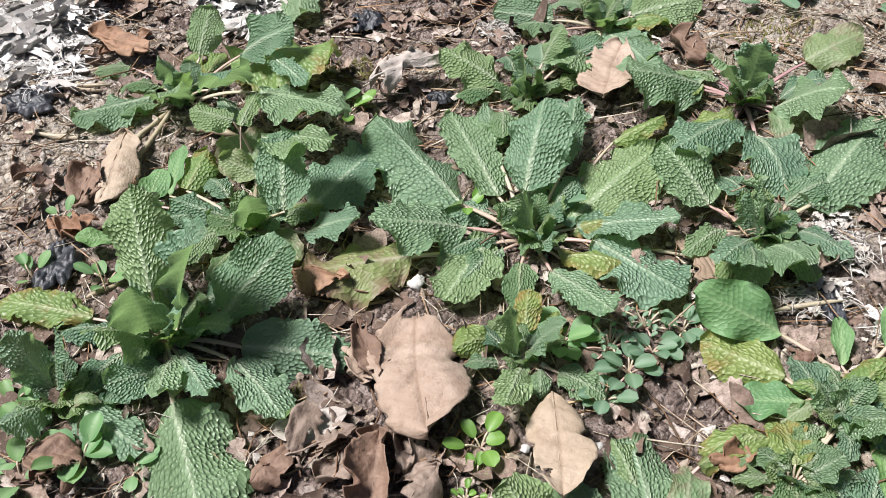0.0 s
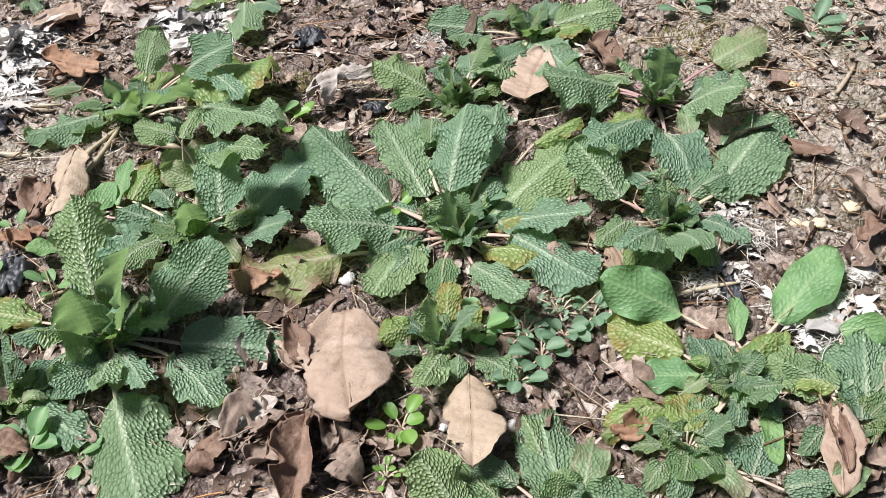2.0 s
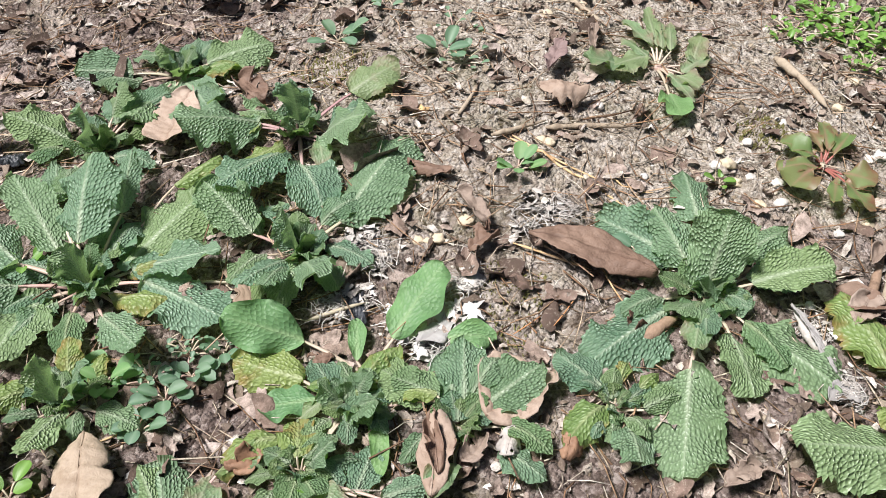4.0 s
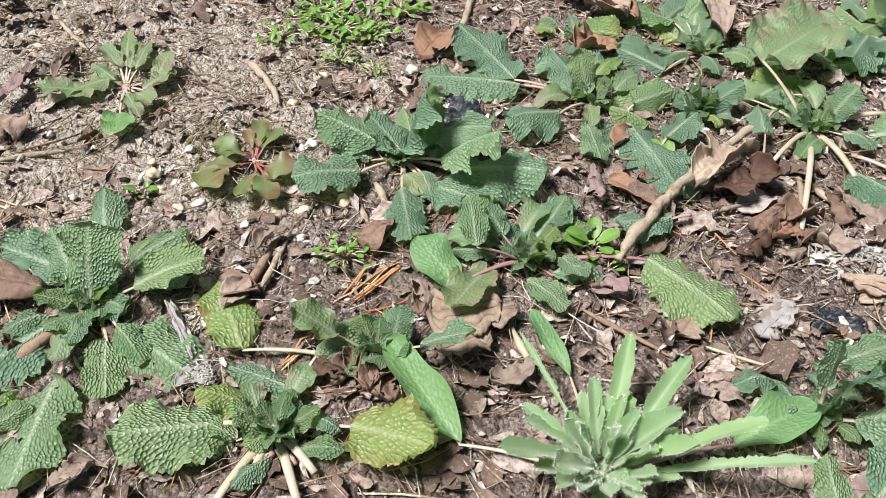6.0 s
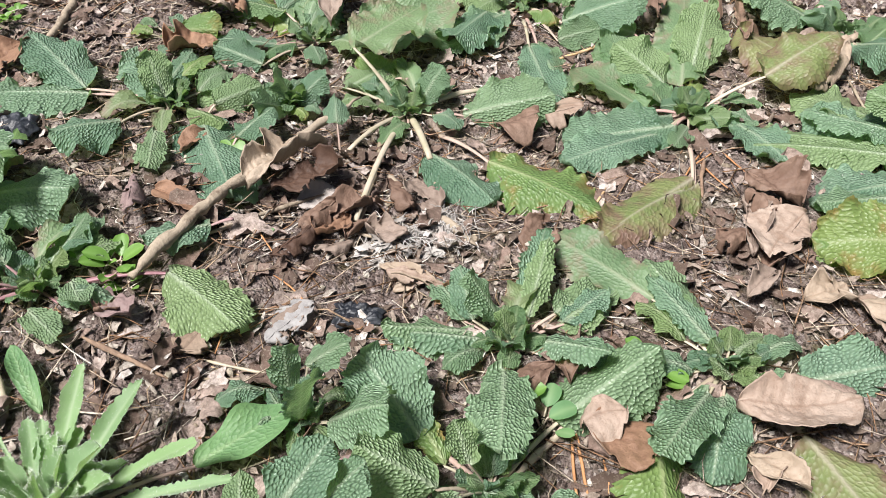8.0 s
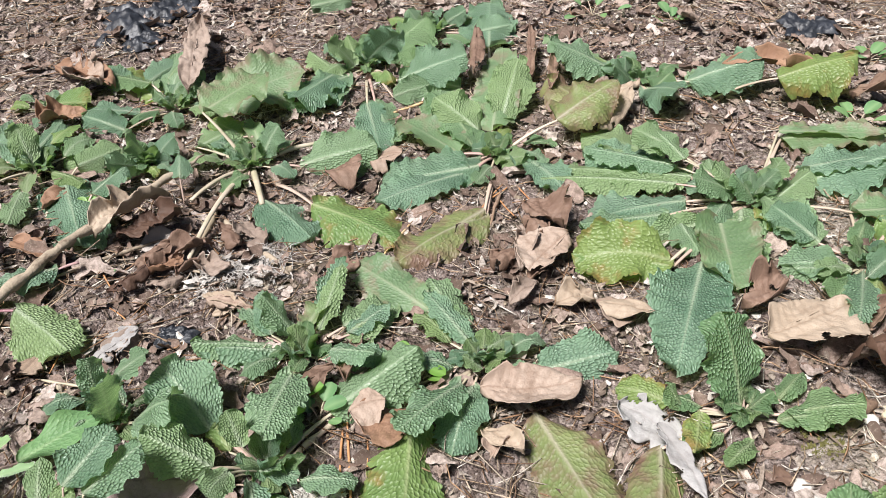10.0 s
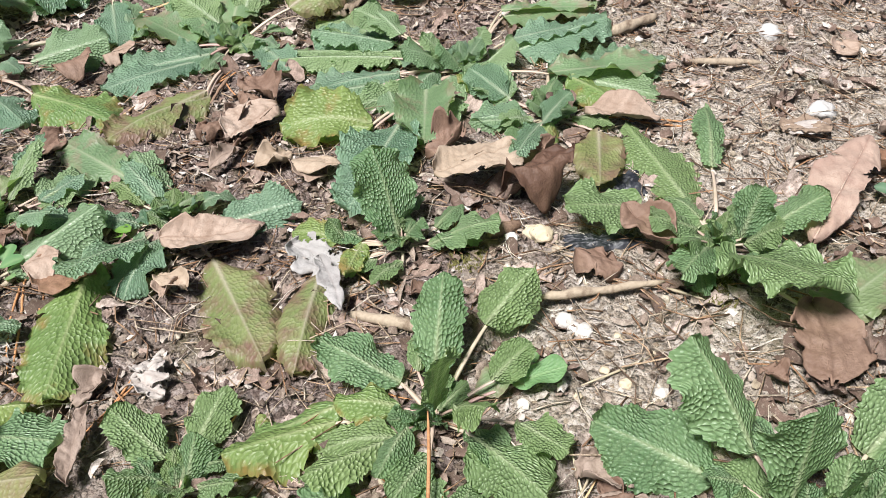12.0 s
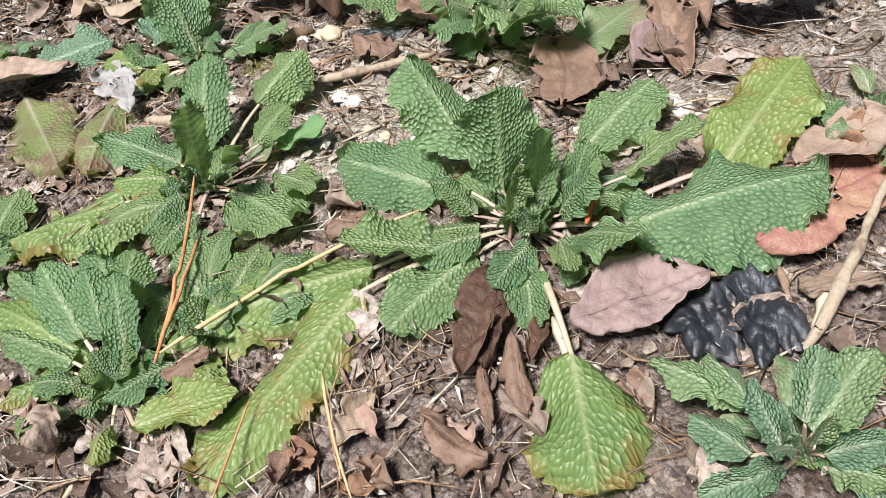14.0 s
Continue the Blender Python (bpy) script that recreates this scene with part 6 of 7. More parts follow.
dead_leaf(1.203, 0.005, -63, 34, 34, "tan", 0.3)
dead_leaf(0.839, 0.041, -26, 71, 54, "purple", 0.15, 5)
dead_leaf(1.082, -0.020, -28, 70, 43, "tan", 0.3, 5)
dead_leaf(1.066, -0.044, -80, 43, 22, "beige", 0.5)
dead_leaf(1.152, -0.081, -75, 48, 37, "white", 0.3)
dead_leaf(1.156, -0.112, -110, 67, 16, "white", 0.3, 5)
dead_leaf(1.280, -0.159, -19, 56, 56, "darkbrown", 0.8, 5)
dead_leaf(1.309, -0.133, 3, 55, 24, "brown", 0.9, 5)
dead_leaf(1.413, -0.112, -48, 61, 41, "tan", 0.3, 5)
dead_leaf(1.533, 0.189, -49, 123, 41, "orange", 0.8, 5)
dead_leaf(1.599, 0.092, -61, 63, 45, "brown", 0.8, 5)
dead_leaf(1.315, 0.333, 54, 125, 32, "brown", 0.9, 5)
dead_leaf(1.367, 0.303, 51, 123, 24, "brown", 0.9, 5)
dead_leaf(1.050, 0.465, 65, 187, 41, "greybrown", 0.5, 5)
dead_leaf(0.987, 0.513, 113, 100, 44, "orange", 0.5, 5)
dead_leaf(1.371, 0.208, 38, 83, 30, "greybrown", 0.7, 5)
dead_leaf(0.996, 0.009, -13, 26, 32, "tan", 0.4)
dead_leaf(1.016, -0.117, 3, 21, 20, "silver", 0.7)
dead_leaf(0.979, -0.112, 24, 31, 28, "greybrown", 0.7)
dead_leaf(1.234, 0.131, -89, 53, 49, "brown", 0.6, 5)
dead_leaf(1.049, 0.146, 35, 40, 37, "brown", 0.6)
dead_leaf(1.641, 0.342, -127, 73, 33, "greybrown", 0.6, 5)
dead_leaf(1.181, -0.182, -19, 13, 15, "brown", 0.4)
dead_leaf(0.868, 0.035, 53, 20, 20, "orange", 0.7)
dead_leaf(1.386, -0.332, 16, 134, 39, "pink", 0.3, 5)
# a dying, half-green leaf with a reddish rim, built as a fallen one
dead_leaf(1.285, -0.406, 44, 58, 42, "brown", 0.35, 5)
dead_leaf(1.417, -0.378, -126, 78, 34, "brown", 0.8, 5)
dead_leaf(1.335, -0.417, -14, 29, 30, "purple", 0.4)
dead_leaf(1.404, -0.405, -21, 23, 27, "white", 0.2)
dead_leaf(1.518, -0.226, -57, 37, 37, "bark", 0.2)
dead_leaf(1.575, -0.277, -34, 47, 39, "greybrown", 0.6)
dead_leaf(1.508, -0.302, -21, 46, 43, "orange", 0.6)
dead_leaf(1.020, -0.115, -55, 26, 19, "silver", 0.7)
dead_leaf(1.143, -0.369, -26, 26, 20, "brown", 0.8)
dead_leaf(1.156, -0.352, 9, 20, 20, "greybrown", 0.5)
dead_leaf(1.682, -0.176, -103, 25, 31, "tan", 0.4)
dead_leaf(1.272, -0.236, -58, 33, 37, "brown", 0.7)
dead_leaf(1.172, -0.506, -26, 66, 37, "purple", 0.15, 5)
dead_leaf(1.255, -0.543, -15, 92, 42, "red", 0.05, -2)
dead_leaf(1.300, -0.535, -17, 55, 33, "tan", 0.3, 8)
dead_leaf(1.335, -0.535, -90, 26, 31, "orange", 0.7)
dead_leaf(1.177, -0.453, -149, 62, 29, "darkbrown", 0.5, 5)
dead_leaf(1.137, -0.497, -106, 36, 21, "greybrown", 0.8)
dead_leaf(1.099, -0.484, -81, 36, 27, "brown", 0.6)
dead_leaf(1.069, -0.464, 17, 34, 19, "beige", 0.7)
dead_leaf(1.048, -0.458, 1, 17, 19, "orange", 0.7)
dead_leaf(1.058, -0.478, -24, 23, 21, "orange", 0.8)
dead_leaf(0.971, -0.334, -39, 23, 27, "brown", 0.8)
dead_leaf(1.037, -0.373, -24, 26, 21, "brown", 0.5)
dead_leaf(1.415, -0.369, -133, 111, 36, "brown", 0.5, 5)
dead_leaf(1.431, -0.377, -90, 46, 53, "white", 0.2)
dead_leaf(1.388, -0.448, -15, 70, 60, "pink", 0.3, 5)
dead_leaf(1.165, -0.540, -107, 19, 17, "greybrown", 0.7)
dead_leaf(1.250, -0.570, -42, 33, 17, "bark", 0.4)
dead_leaf(1.156, -0.354, -32, 32, 31, "greybrown", 0.6)
dead_leaf(1.325, -0.229, -98, 54, 38, "brown", 0.6, 5)
stick(0.811, 0.224, 30, 245, 8.4, "driftwood", 14, "twig").location.z = 0.007
stick(0.868, 0.254, 9, 97, 3.6, "driftwood", 0, "twig")
stick(1.142, -0.169, -62, 58, 9.1, "driftwood", 0, "twig")
stick(1.233, -0.246, -34, 78, 7.0, "driftwood", 0, "twig")
stick(0.810, 0.034, -34, 107, 7.8, "driftwood", 0, "twig")
stick(0.919, -0.034, -79, 42, 6.4, "pinkstem", 0, "twig")
stick(1.035, 0.333, -124, 131, 5.2, "palestem", 0, "twig")
stick(0.997, 0.019, -163, 57, 5.0, "pinkstem", 0, "twig")
stick(0.686, 0.355, -85, 50, 6.4, "driftwood", 0, "twig")
stick(0.589, 0.285, 55, 43, 5.1, "driftwood", 0, "twig")
stick(0.420, 0.464, -4, 66, 4.3, "driftwood", 0, "twig")
stick(0.380, 0.462, 13, 43, 4.3, "driftwood", 0, "twig")
stick(0.360, 0.487, 60, 41, 4.0, "driftwood", 0, "twig")
stick(0.872, 0.654, -116, 121, 8.7, "driftwood", 0, "twig")
stick(0.472, 0.682, -71, 89, 5.1, "driftwood", 0, "twig")
stick(0.628, 0.542, -80, 70, 7.0, "driftwood", 0, "twig")
stick(0.726, 0.198, -88, 34, 5.3, "palestem", 0, "twig")
stick(-0.143, 0.298, 42, 21, 3.5, "palestem", 0, "twig")
stick(-0.173, 0.425, 71, 51, 4.2, "palestem", 0, "twig")
stick(-0.137, 0.455, -5, 38, 5.1, "palestem", 0, "twig")
stick(-0.250, 0.435, 1, 40, 3.6, "driftwood", 0, "twig")
stick(-0.301, 0.500, -5, 86, 4.9, "driftwood", 0, "twig")
stick(-0.269, 0.491, 39, 60, 3.3, "driftwood", 0, "twig")
stick(0.774, 0.197, -55, 62, 3.2, "brownstick", 0, "twig")
stick(0.662, 0.366, -81, 51, 6.0, "driftwood", 0, "twig")
stick(1.545, -0.022, -6, 61, 10.8, "driftwood", 0, "twig")
stick(1.366, 0.113, 57, 187, 2.8, "driftwood", 0, "twig")
stick(1.556, -0.107, -44, 63, 7.4, "driftwood", 0, "twig")
stick(1.254, -0.175, -11, 27, 10.0, "brownstick", 0, "twig")
stick(1.234, -0.585, 16, 28, 5.7, "pinkstem", 0, "twig")
stick(0.974, -0.383, 15, 37, 3.8, "palestem", 0, "twig")
stick(1.257, -0.555, -136, 22, 3.9, "brownstick", 0, "twig")
stick(1.177, -0.493, -129, 39, 5.7, "pinkstem", 0, "twig")
stick(0.558, 0.164, 33, 16, 5.7, "pinkstem", 0, "twig")
stick(0.567, 0.159, 62, 12, 5.7, "pinkstem", 0, "twig")
stick(0.583, 0.154, 127, 16, 5.7, "pinkstem", 0, "twig")
stick(0.732, 0.342, -137, 129, 2.6, "needle", 0, "pine_needle")
stick(0.684, 0.275, -152, 51, 2.4, "needle", 0, "pine_needle")
stick(0.703, 0.284, -152, 67, 2.0, "needle", 0, "pine_needle")
stick(0.393, 0.458, -48, 102, 2.2, "straw", 0, "pine_needle")
stick(0.395, 0.461, -41, 109, 1.7, "straw", 0, "pine_needle")
stick(0.379, 0.367, -32, 53, 1.9, "straw", 0, "pine_needle")
stick(0.617, 0.238, -150, 35, 2.1, "needle", 0, "pine_needle")
stick(1.038, -0.367, 48, 129, 2.6, "needle", 0, "pine_needle").location.z = 0.016
stick(1.047, -0.358, 39, 64, 2.6, "needle", 0, "pine_needle").location.z = 0.016
stick(1.043, -0.364, -17, 142, 2.5, "straw", 0, "pine_needle").location.z = 0.016
stick(1.018, -0.446, 34, 48, 1.5, "needle", 0, "pine_needle").location.z = 0.016
stick(1.086, -0.436, -118, 65, 1.6, "straw", 0, "pine_needle").location.z = 0.016
stick(1.217, -0.478, 20, 18, 3.5, "rednd", 0, "pine_needle").location.z = 0.016
stick(1.440, -0.117, -56, 79, 1.9, "needle", 0, "pine_needle")
stick(1.434, -0.120, -57, 74, 1.9, "needle", 0, "pine_needle")
stick(0.978, -0.131, 21, 47, 1.9, "needle", 0, "pine_needle")
stick(1.148, -0.362, 18, 24, 1.4, "straw", 0, "pine_needle")
stick(0.999, 0.020, -116, 91, 2.2, "needle", 0, "pine_needle")
stick(0.929, -0.044, 1, 37, 2.0, "needle", 0, "pine_needle")
stick(1.279, 0.363, 179, 66, 3.3, "straw", 0, "pine_needle")
stick(1.150, 0.185, -146, 91, 2.2, "straw", 0, "pine_needle")
stick(-0.007, 0.182, 6, 64, 1.1, "needle", 0, "pine_needle")
stick(0.119, 0.257, 21, 39, 1.5, "straw", 0, "pine_needle")
stick(-0.001, 0.212, 31, 34, 1.4, "brownstick", 0, "pine_needle")
stick(0.833, 0.144, -42, 42, 1.3, "straw", 0, "pine_needle")
stick(1.001, -0.005, -120, 29, 1.6, "needle", 0, "pine_needle")
stone(0.351, 0.343, 14, "grey")
stone(0.045, 0.337, 7, "grey")
stone(1.574, -0.229, 24, "grey")
stone(1.232, -0.277, 11, "white")
stone(1.264, -0.187, 10, "white")
stone(1.230, -0.344, 9, "white")
stone(1.665, -0.117, 26, "grey")
stone(1.326, -0.449, 15, "white")
stone(1.370, -0.410, 16, "grey")
stone(1.195, -0.193, 12, "white")
stone(1.232, -0.283, 12, "white")
stone(1.279, -0.200, 17, "beige")
stone(1.556, -0.048, 8, "white")
stone(0.653, 0.414, 11, "white")
stone(0.563, 0.376, 10, "white")
stone(0.626, 0.314, 8, "white")
stone(0.415, 0.456, 11, "beige")
stone(0.565, 0.390, 9, "white")
stone(0.661, 0.345, 13, "beige")
stone(0.548, 0.294, 7, "grey")
stone(0.319, 0.383, 9, "beige")
stone(0.352, 0.391, 11, "beige")
stone(0.757, 0.497, 14, "white")
stone(0.536, 0.410, 11, "beige")
stone(0.609, 0.450, 10, "white")
stone(0.651, 0.475, 10, "beige")
stone(0.548, 0.377, 9, "beige")
stone(0.679, 0.504, 11, "beige")
stone(0.492, 0.639, 15, "beige")
stone(0.409, 0.656, 14, "grey")
stone(0.457, 0.628, 13, "beige")
stone(0.334, 0.503, 14, "orange")
stone(0.363, 0.401, 11, "beige")
stone(0.332, 0.380, 10, "beige")
stone(0.150, 0.241, 6, "grey")
stone(0.149, 0.241, 5, "grey")
stone(-0.032, 0.501, 8, "grey")
stone(0.114, 0.234, 5, "grey")
stone(1.190, 0.079, 9, "grey")
stone(1.197, 0.084, 9, "grey")
stone(1.234, -0.267, 13, "white")
stone(1.267, -0.171, 11, "white")
stone(1.278, -0.192, 14, "beige")
stone(1.008, -0.019, 8, "beige")
stone(1.320, -0.453, 11, "white")
stone(1.324, -0.467, 9, "white")
tuft(-0.304, 0.556, 63)
tuft(-0.294, 0.547, 69)
tuft(-0.290, 0.578, 52)
tuft(-0.272, 0.511, 53)
tuft(-0.341, 0.599, 45)
tuft(-0.136, 0.618, 46)
tuft(0.073, 0.587, 28)
tuft(0.287, 0.384, 26)
tuft(0.268, 0.340, 35)
tuft(0.324, 0.316, 38)
tuft(0.403, 0.387, 39)
tuft(0.542, 0.277, 21)
tuft(0.543, 0.230, 20)
tuft(0.973, 0.204, 42)
tuft(1.020, 0.205, 24)
tuft(0.953, -0.033, 35)
tuft(1.015, 0.192, 41)
film(1.052, 0.698, -32, 100, 104)
film(1.115, 0.718, -32, 59, 71)
film(1.722, 0.228, -32, 62, 54)
film(1.371, -0.194, -32, 29, 27)
film(1.306, -0.236, -32, 48, 15)
film(0.922, 0.148, -32, 22, 16)
film(1.360, -0.184, -40, 47, 20)
film(1.304, -0.230, -40, 51, 12)
film(0.925, 0.143, -27, 28, 19)
film(0.775, 0.420, -27, 29, 41)
film(-0.171, 0.323, 9, 22, 41)
film(-0.263, 0.476, 9, 38, 33)
film(-0.036, 0.600, 9, 24, 27)
film(0.036, 0.503, 9, 17, 12)
film(1.216, -0.545, -41, 33, 42)
film(1.233, -0.563, -41, 25, 51)
film(1.046, 0.644, -14, 62, 43)
film(0.275, 0.338, 8, 14, 29)
moss(0.365, 0.320, 58)
moss(-0.004, 0.246, 26)
moss(0.267, 0.578, 59)
moss(1.231, -0.180, 30)
moss(1.328, -0.303, 28)
moss(1.319, -0.314, 26)
moss(0.578, 0.451, 37)
moss(-0.036, 0.539, 38)
sprig(-0.133, 0.211, 34, "green", 7)
sprig(-0.099, 0.196, 27, "green", 5)
sprig(-0.127, 0.187, 24, "green", 5)
sprig(-0.186, 0.360, 16, "green", 4)
sprig(-0.183, 0.312, 18, "green", 5)
sprig(0.129, 0.301, 21, "green", 6)
sprig(0.092, 0.231, 22, "bright", 5)
sprig(0.091, 0.216, 13, "bright", 4)
sprig(-0.027, 0.487, 25, "bright", 5)
sprig(0.067, 0.396, 21, "bright", 4)
sprig(0.130, 0.301, 26, "green", 7)
sprig(0.088, 0.202, 17, "bright", 9)
sprig(0.244, 0.226, 24, "bright", 5)
sprig(-0.034, 0.491, 22, "green", 5)
sprig(-0.137, 0.314, 21, "green", 7)
sprig(0.647, 0.294, 39, "bright", 22)
sprig(0.719, 0.589, 70, "bright", 30)
sprig(0.662, 0.582, 45, "bright", 18)
sprig(0.704, 0.532, 38, "bright", 18)
sprig(0.710, 0.622, 60, "bright", 24)
sprig(0.743, 0.566, 46, "bright", 20)
sprig(0.728, 0.502, 27, "bright", 10)
sprig(0.785, 0.611, 61, "bright", 20)
sprig(0.527, 0.398, 15, "bright", 4)
sprig(0.392, 0.424, 22, "green", 7)
sprig(0.798, 0.252, 47, "bright", 9)
sprig(0.913, 0.329, 26, "bright", 7)
sprig(0.981, 0.025, 29, "green", 4)
sprig(1.062, 0.026, 31, "bright", 3)
sprig(0.902, 0.245, 12, "green", 2)
sprig(0.976, 0.046, 26, "bright", 3)
sprig(1.550, 0.413, 85, "green", 6)
sprig(1.615, 0.341, 46, "green", 5)
sprig(1.709, 0.135, 30, "green", 6)
sprig(1.581, 0.054, 45, "green", 5)
sprig(0.155, 0.298, 29, "blue", 10)
sprig(0.175, 0.316, 26, "blue", 10)
sprig(0.373, 0.554, 52, "blue", 9)
sprig(0.277, 0.619, 32, "blue", 6)
sprig(0.374, 0.613, 51, "blue", 9)
sprig(0.359, 0.565, 32, "blue", 5)
sprig(0.322, 0.682, 73, "blue", 10)
sprig(1.492, -0.355, 50, "blue", 7)
sprig(1.447, -0.377, 30, "blue", 4)
sprig(1.188, -0.280, 22, "green", 3)
sprig(0.454, 0.342, 27, "blue", 5)
sprig(0.126, 0.400, 24, "blue", 5)
sprig(0.165, 0.283, 22, "blue", 8)
sprig(0.195, 0.316, 20, "blue", 8)
sprig(0.153, 0.267, 18, "blue", 8)
sprig(0.178, 0.299, 19, "blue", 8)
tuft(-0.142, 0.623, 71)
tuft(0.322, 0.312, 45)
# flat pale-grey plate on the tuft, built with the dry-leaf shape
dead_leaf(0.310, 0.298, 40, 33, 21, "white", 0.2)
stick(-0.167, 0.375, 84, 106, 3.8, "palestem", 0, "twig")
stick(-0.232, 0.436, 3, 25, 3.3, "palestem", 0, "twig")
# a small dark cone, built as a tightly rolled dry leaf
dead_leaf(0.433, 0.283, 29, 16, 17, "darkbrown", 0.9)
dead_leaf(0.530, 0.288, -78, 49, 8, "white", 0.6, 5)
dead_leaf(0.527, 0.225, 4, 24, 15, "white", 0.3)
stick(0.633, 0.257, 44, 67, 1.8, "needle", 0, "pine_needle")
stick(0.629, 0.253, 25, 68, 1.8, "needle", 0, "pine_needle")
stick(0.645, 0.243, 1, 44, 1.5, "rednd", 0, "pine_needle")
stick(0.637, 0.254, 32, 49, 1.5, "straw", 0, "pine_needle")
stick(0.614, 0.240, -145, 30, 1.8, "needle", 0, "pine_needle")
stick(0.588, 0.218, 30, 28, 1.7, "straw", 0, "pine_needle")
stick(0.528, 0.186, -119, 24, 1.3, "needle", 0, "pine_needle")
sprig(0.808, 0.248, 28, "bright", 8)
sprig(0.808, 0.228, 19, "bright", 5)
stone(0.530, 0.413, 10, "white")
stone(0.539, 0.398, 9, "beige")
stone(0.613, 0.352, 8, "beige")
stone(0.630, 0.345, 11, "beige")
stone(0.623, 0.319, 7, "white")
stone(0.589, 0.345, 7, "white")
stone(0.663, 0.385, 8, "grey")
stone(0.565, 0.441, 9, "white")
stone(0.647, 0.415, 11, "white")
stone(0.686, 0.517, 10, "beige")
stone(0.537, 0.426, 7, "beige")
stone(0.466, 0.487, 8, "white")
stone(0.483, 0.520, 9, "grey")
dead_leaf(0.867, 0.144, 23, 40, 24, "white", 0.2)
dead_leaf(0.947, 0.238, -4, 46, 27, "brown", 0.7)
dead_leaf(0.967, 0.220, -49, 34, 33, "greybrown", 0.7)
dead_leaf(0.897, 0.210, 24, 43, 19, "darkbrown", 0.6)
dead_leaf(0.628, 0.183, 37, 28, 25, "brown", 0.5)
dead_leaf(0.608, 0.215, -62, 30, 20, "darkbrown", 0.6)
dead_leaf(0.700, 0.163, 7, 34, 26, "greybrown", 0.7)
stick(0.578, 0.282, 54, 52, 6.6, "brownstick", 0, "twig")
stick(0.826, 0.137, -25, 56, 2.8, "palestem", 0, "twig")
dead_leaf(1.014, -0.118, -1, 23, 22, "silver", 0.7)
dead_leaf(0.957, -0.167, 54, 56, 20, "greybrown", 0.7, 5)
dead_leaf(1.057, -0.068, 21, 32, 23, "tan", 0.5)
stick(0.956, -0.075, 7, 37, 1.6, "needle", 0, "pine_needle")
stick(0.920, -0.058, -25, 36, 1.6, "needle", 0, "pine_needle")
stick(1.113, -0.214, -67, 40, 1.4, "needle", 0, "pine_needle")
stick(0.918, -0.034, -78, 37, 5.7, "pinkstem", 0, "twig")
stick(0.941, 0.022, 27, 59, 6.0, "pinkstem", 0, "twig")
tuft(0.954, -0.028, 35)
tuft(-0.307, 0.573, 75)
tuft(-0.309, 0.530, 46)
tuft(-0.291, 0.592, 43)
tuft(-0.138, 0.609, 66)
dead_leaf(-0.304, 0.540, 65, 39, 45, "white", 0.4)
dead_leaf(-0.151, 0.605, 27, 33, 40, "white", 0.4)

stone(1.245, -0.299, 6, "beige")
stone(1.323, -0.459, 15, "white")
stone(1.249, -0.321, 5, "beige")
stone(1.219, -0.312, 6, "beige")
# a block of silvery bark, built with the dry-leaf shape
dead_leaf(1.517, -0.229, -50, 36, 21, "silver", 0.25)
stick(1.200, -0.312, -15, 47, 1.6, "palestem", 0, "twig")
stick(1.175, -0.349, -158, 31, 1.4, "palestem", 2, "twig")
stick(1.295, -0.293, -74, 24, 2.1, "palestem", 1, "twig")
dead_leaf(1.151, -0.366, -52, 40, 17, "greybrown", 0.8)
dead_leaf(1.275, -0.372, -89, 18, 18, "brown", 0.6)
dead_leaf(1.348, -0.411, -82, 18, 25, "brown", 0.4)
dead_leaf(1.021, -0.108, -69, 27, 14, "silver", 0.5)
dead_leaf(1.221, 0.115, -130, 64, 29, "greybrown", 0.7)
stick(0.984, -0.132, 33, 44, 2.1, "needle", 1, "pine_needle")
stick(1.087, -0.252, -91, 35, 1.5, "needle", 1, "pine_needle")
stick(1.035, -0.193, 31, 24, 1.6, "needle", 1, "pine_needle")
dead_leaf(1.179, -0.458, -146, 56, 25, "darkbrown", 0.9)
dead_leaf(1.155, -0.486, -128, 43, 20, "brown", 0.9)
dead_leaf(1.141, -0.482, -131, 44, 11, "brown", 0.95)
dead_leaf(1.175, -0.488, -153, 30, 15, "darkbrown", 0.8)
dead_leaf(1.079, -0.448, -79, 29, 17, "pink", 0.55)
dead_leaf(1.106, -0.487, -87, 23, 24, "pink", 0.5)
dead_leaf(0.989, -0.347, -154, 21, 29, "greybrown", 0.75)
dead_leaf(1.061, -0.448, -156, 24, 22, "brown", 0.7)
dead_leaf(1.073, -0.475, -88, 21, 17, "brown", 0.75)
dead_leaf(1.165, -0.360, -109, 24, 18, "brown", 0.6)
dead_leaf(1.167, -0.535, -98, 22, 16, "brown", 0.7)
stick(1.099, -0.417, -122, 75, 1.5, "needle", 2, "pine_needle")
stick(1.098, -0.430, -108, 28, 2.3, "brownstick", 1, "twig")
stick(1.113, -0.436, -125, 30, 1.0, "palestem", 1, "twig")
stick(1.147, -0.368, 58, 35, 1.8, "palestem", 2, "twig")
stone(1.220, -0.327, 8, "beige")
stone(1.196, -0.314, 5, "beige")
stone(1.091, -0.454, 5, "white")
# body of the small scaly brown cone, built as a short thick stick
stick(0.437, 0.280, 24, 28, 9.7, "brownstick", 3, "twig")
dead_leaf(0.313, 0.254, -78, 35, 18, "brown", 0.95)
dead_leaf(0.346, 0.215, 66, 22, 17, "silver", 0.6)
dead_leaf(0.385, 0.232, -110, 24, 16, "orange", 0.6)
dead_leaf(0.645, 0.196, -95, 28, 20, "brown", 0.75)
dead_leaf(0.581, 0.288, -135, 31, 25, "greybrown", 0.6)
dead_leaf(0.533, 0.291, -78, 47, 10, "silver", 0.8)
dead_leaf(0.633, 0.209, -145, 25, 20, "brown", 0.7)
dead_leaf(0.461, 0.191, 5, 19, 18, "greybrown", 0.7)
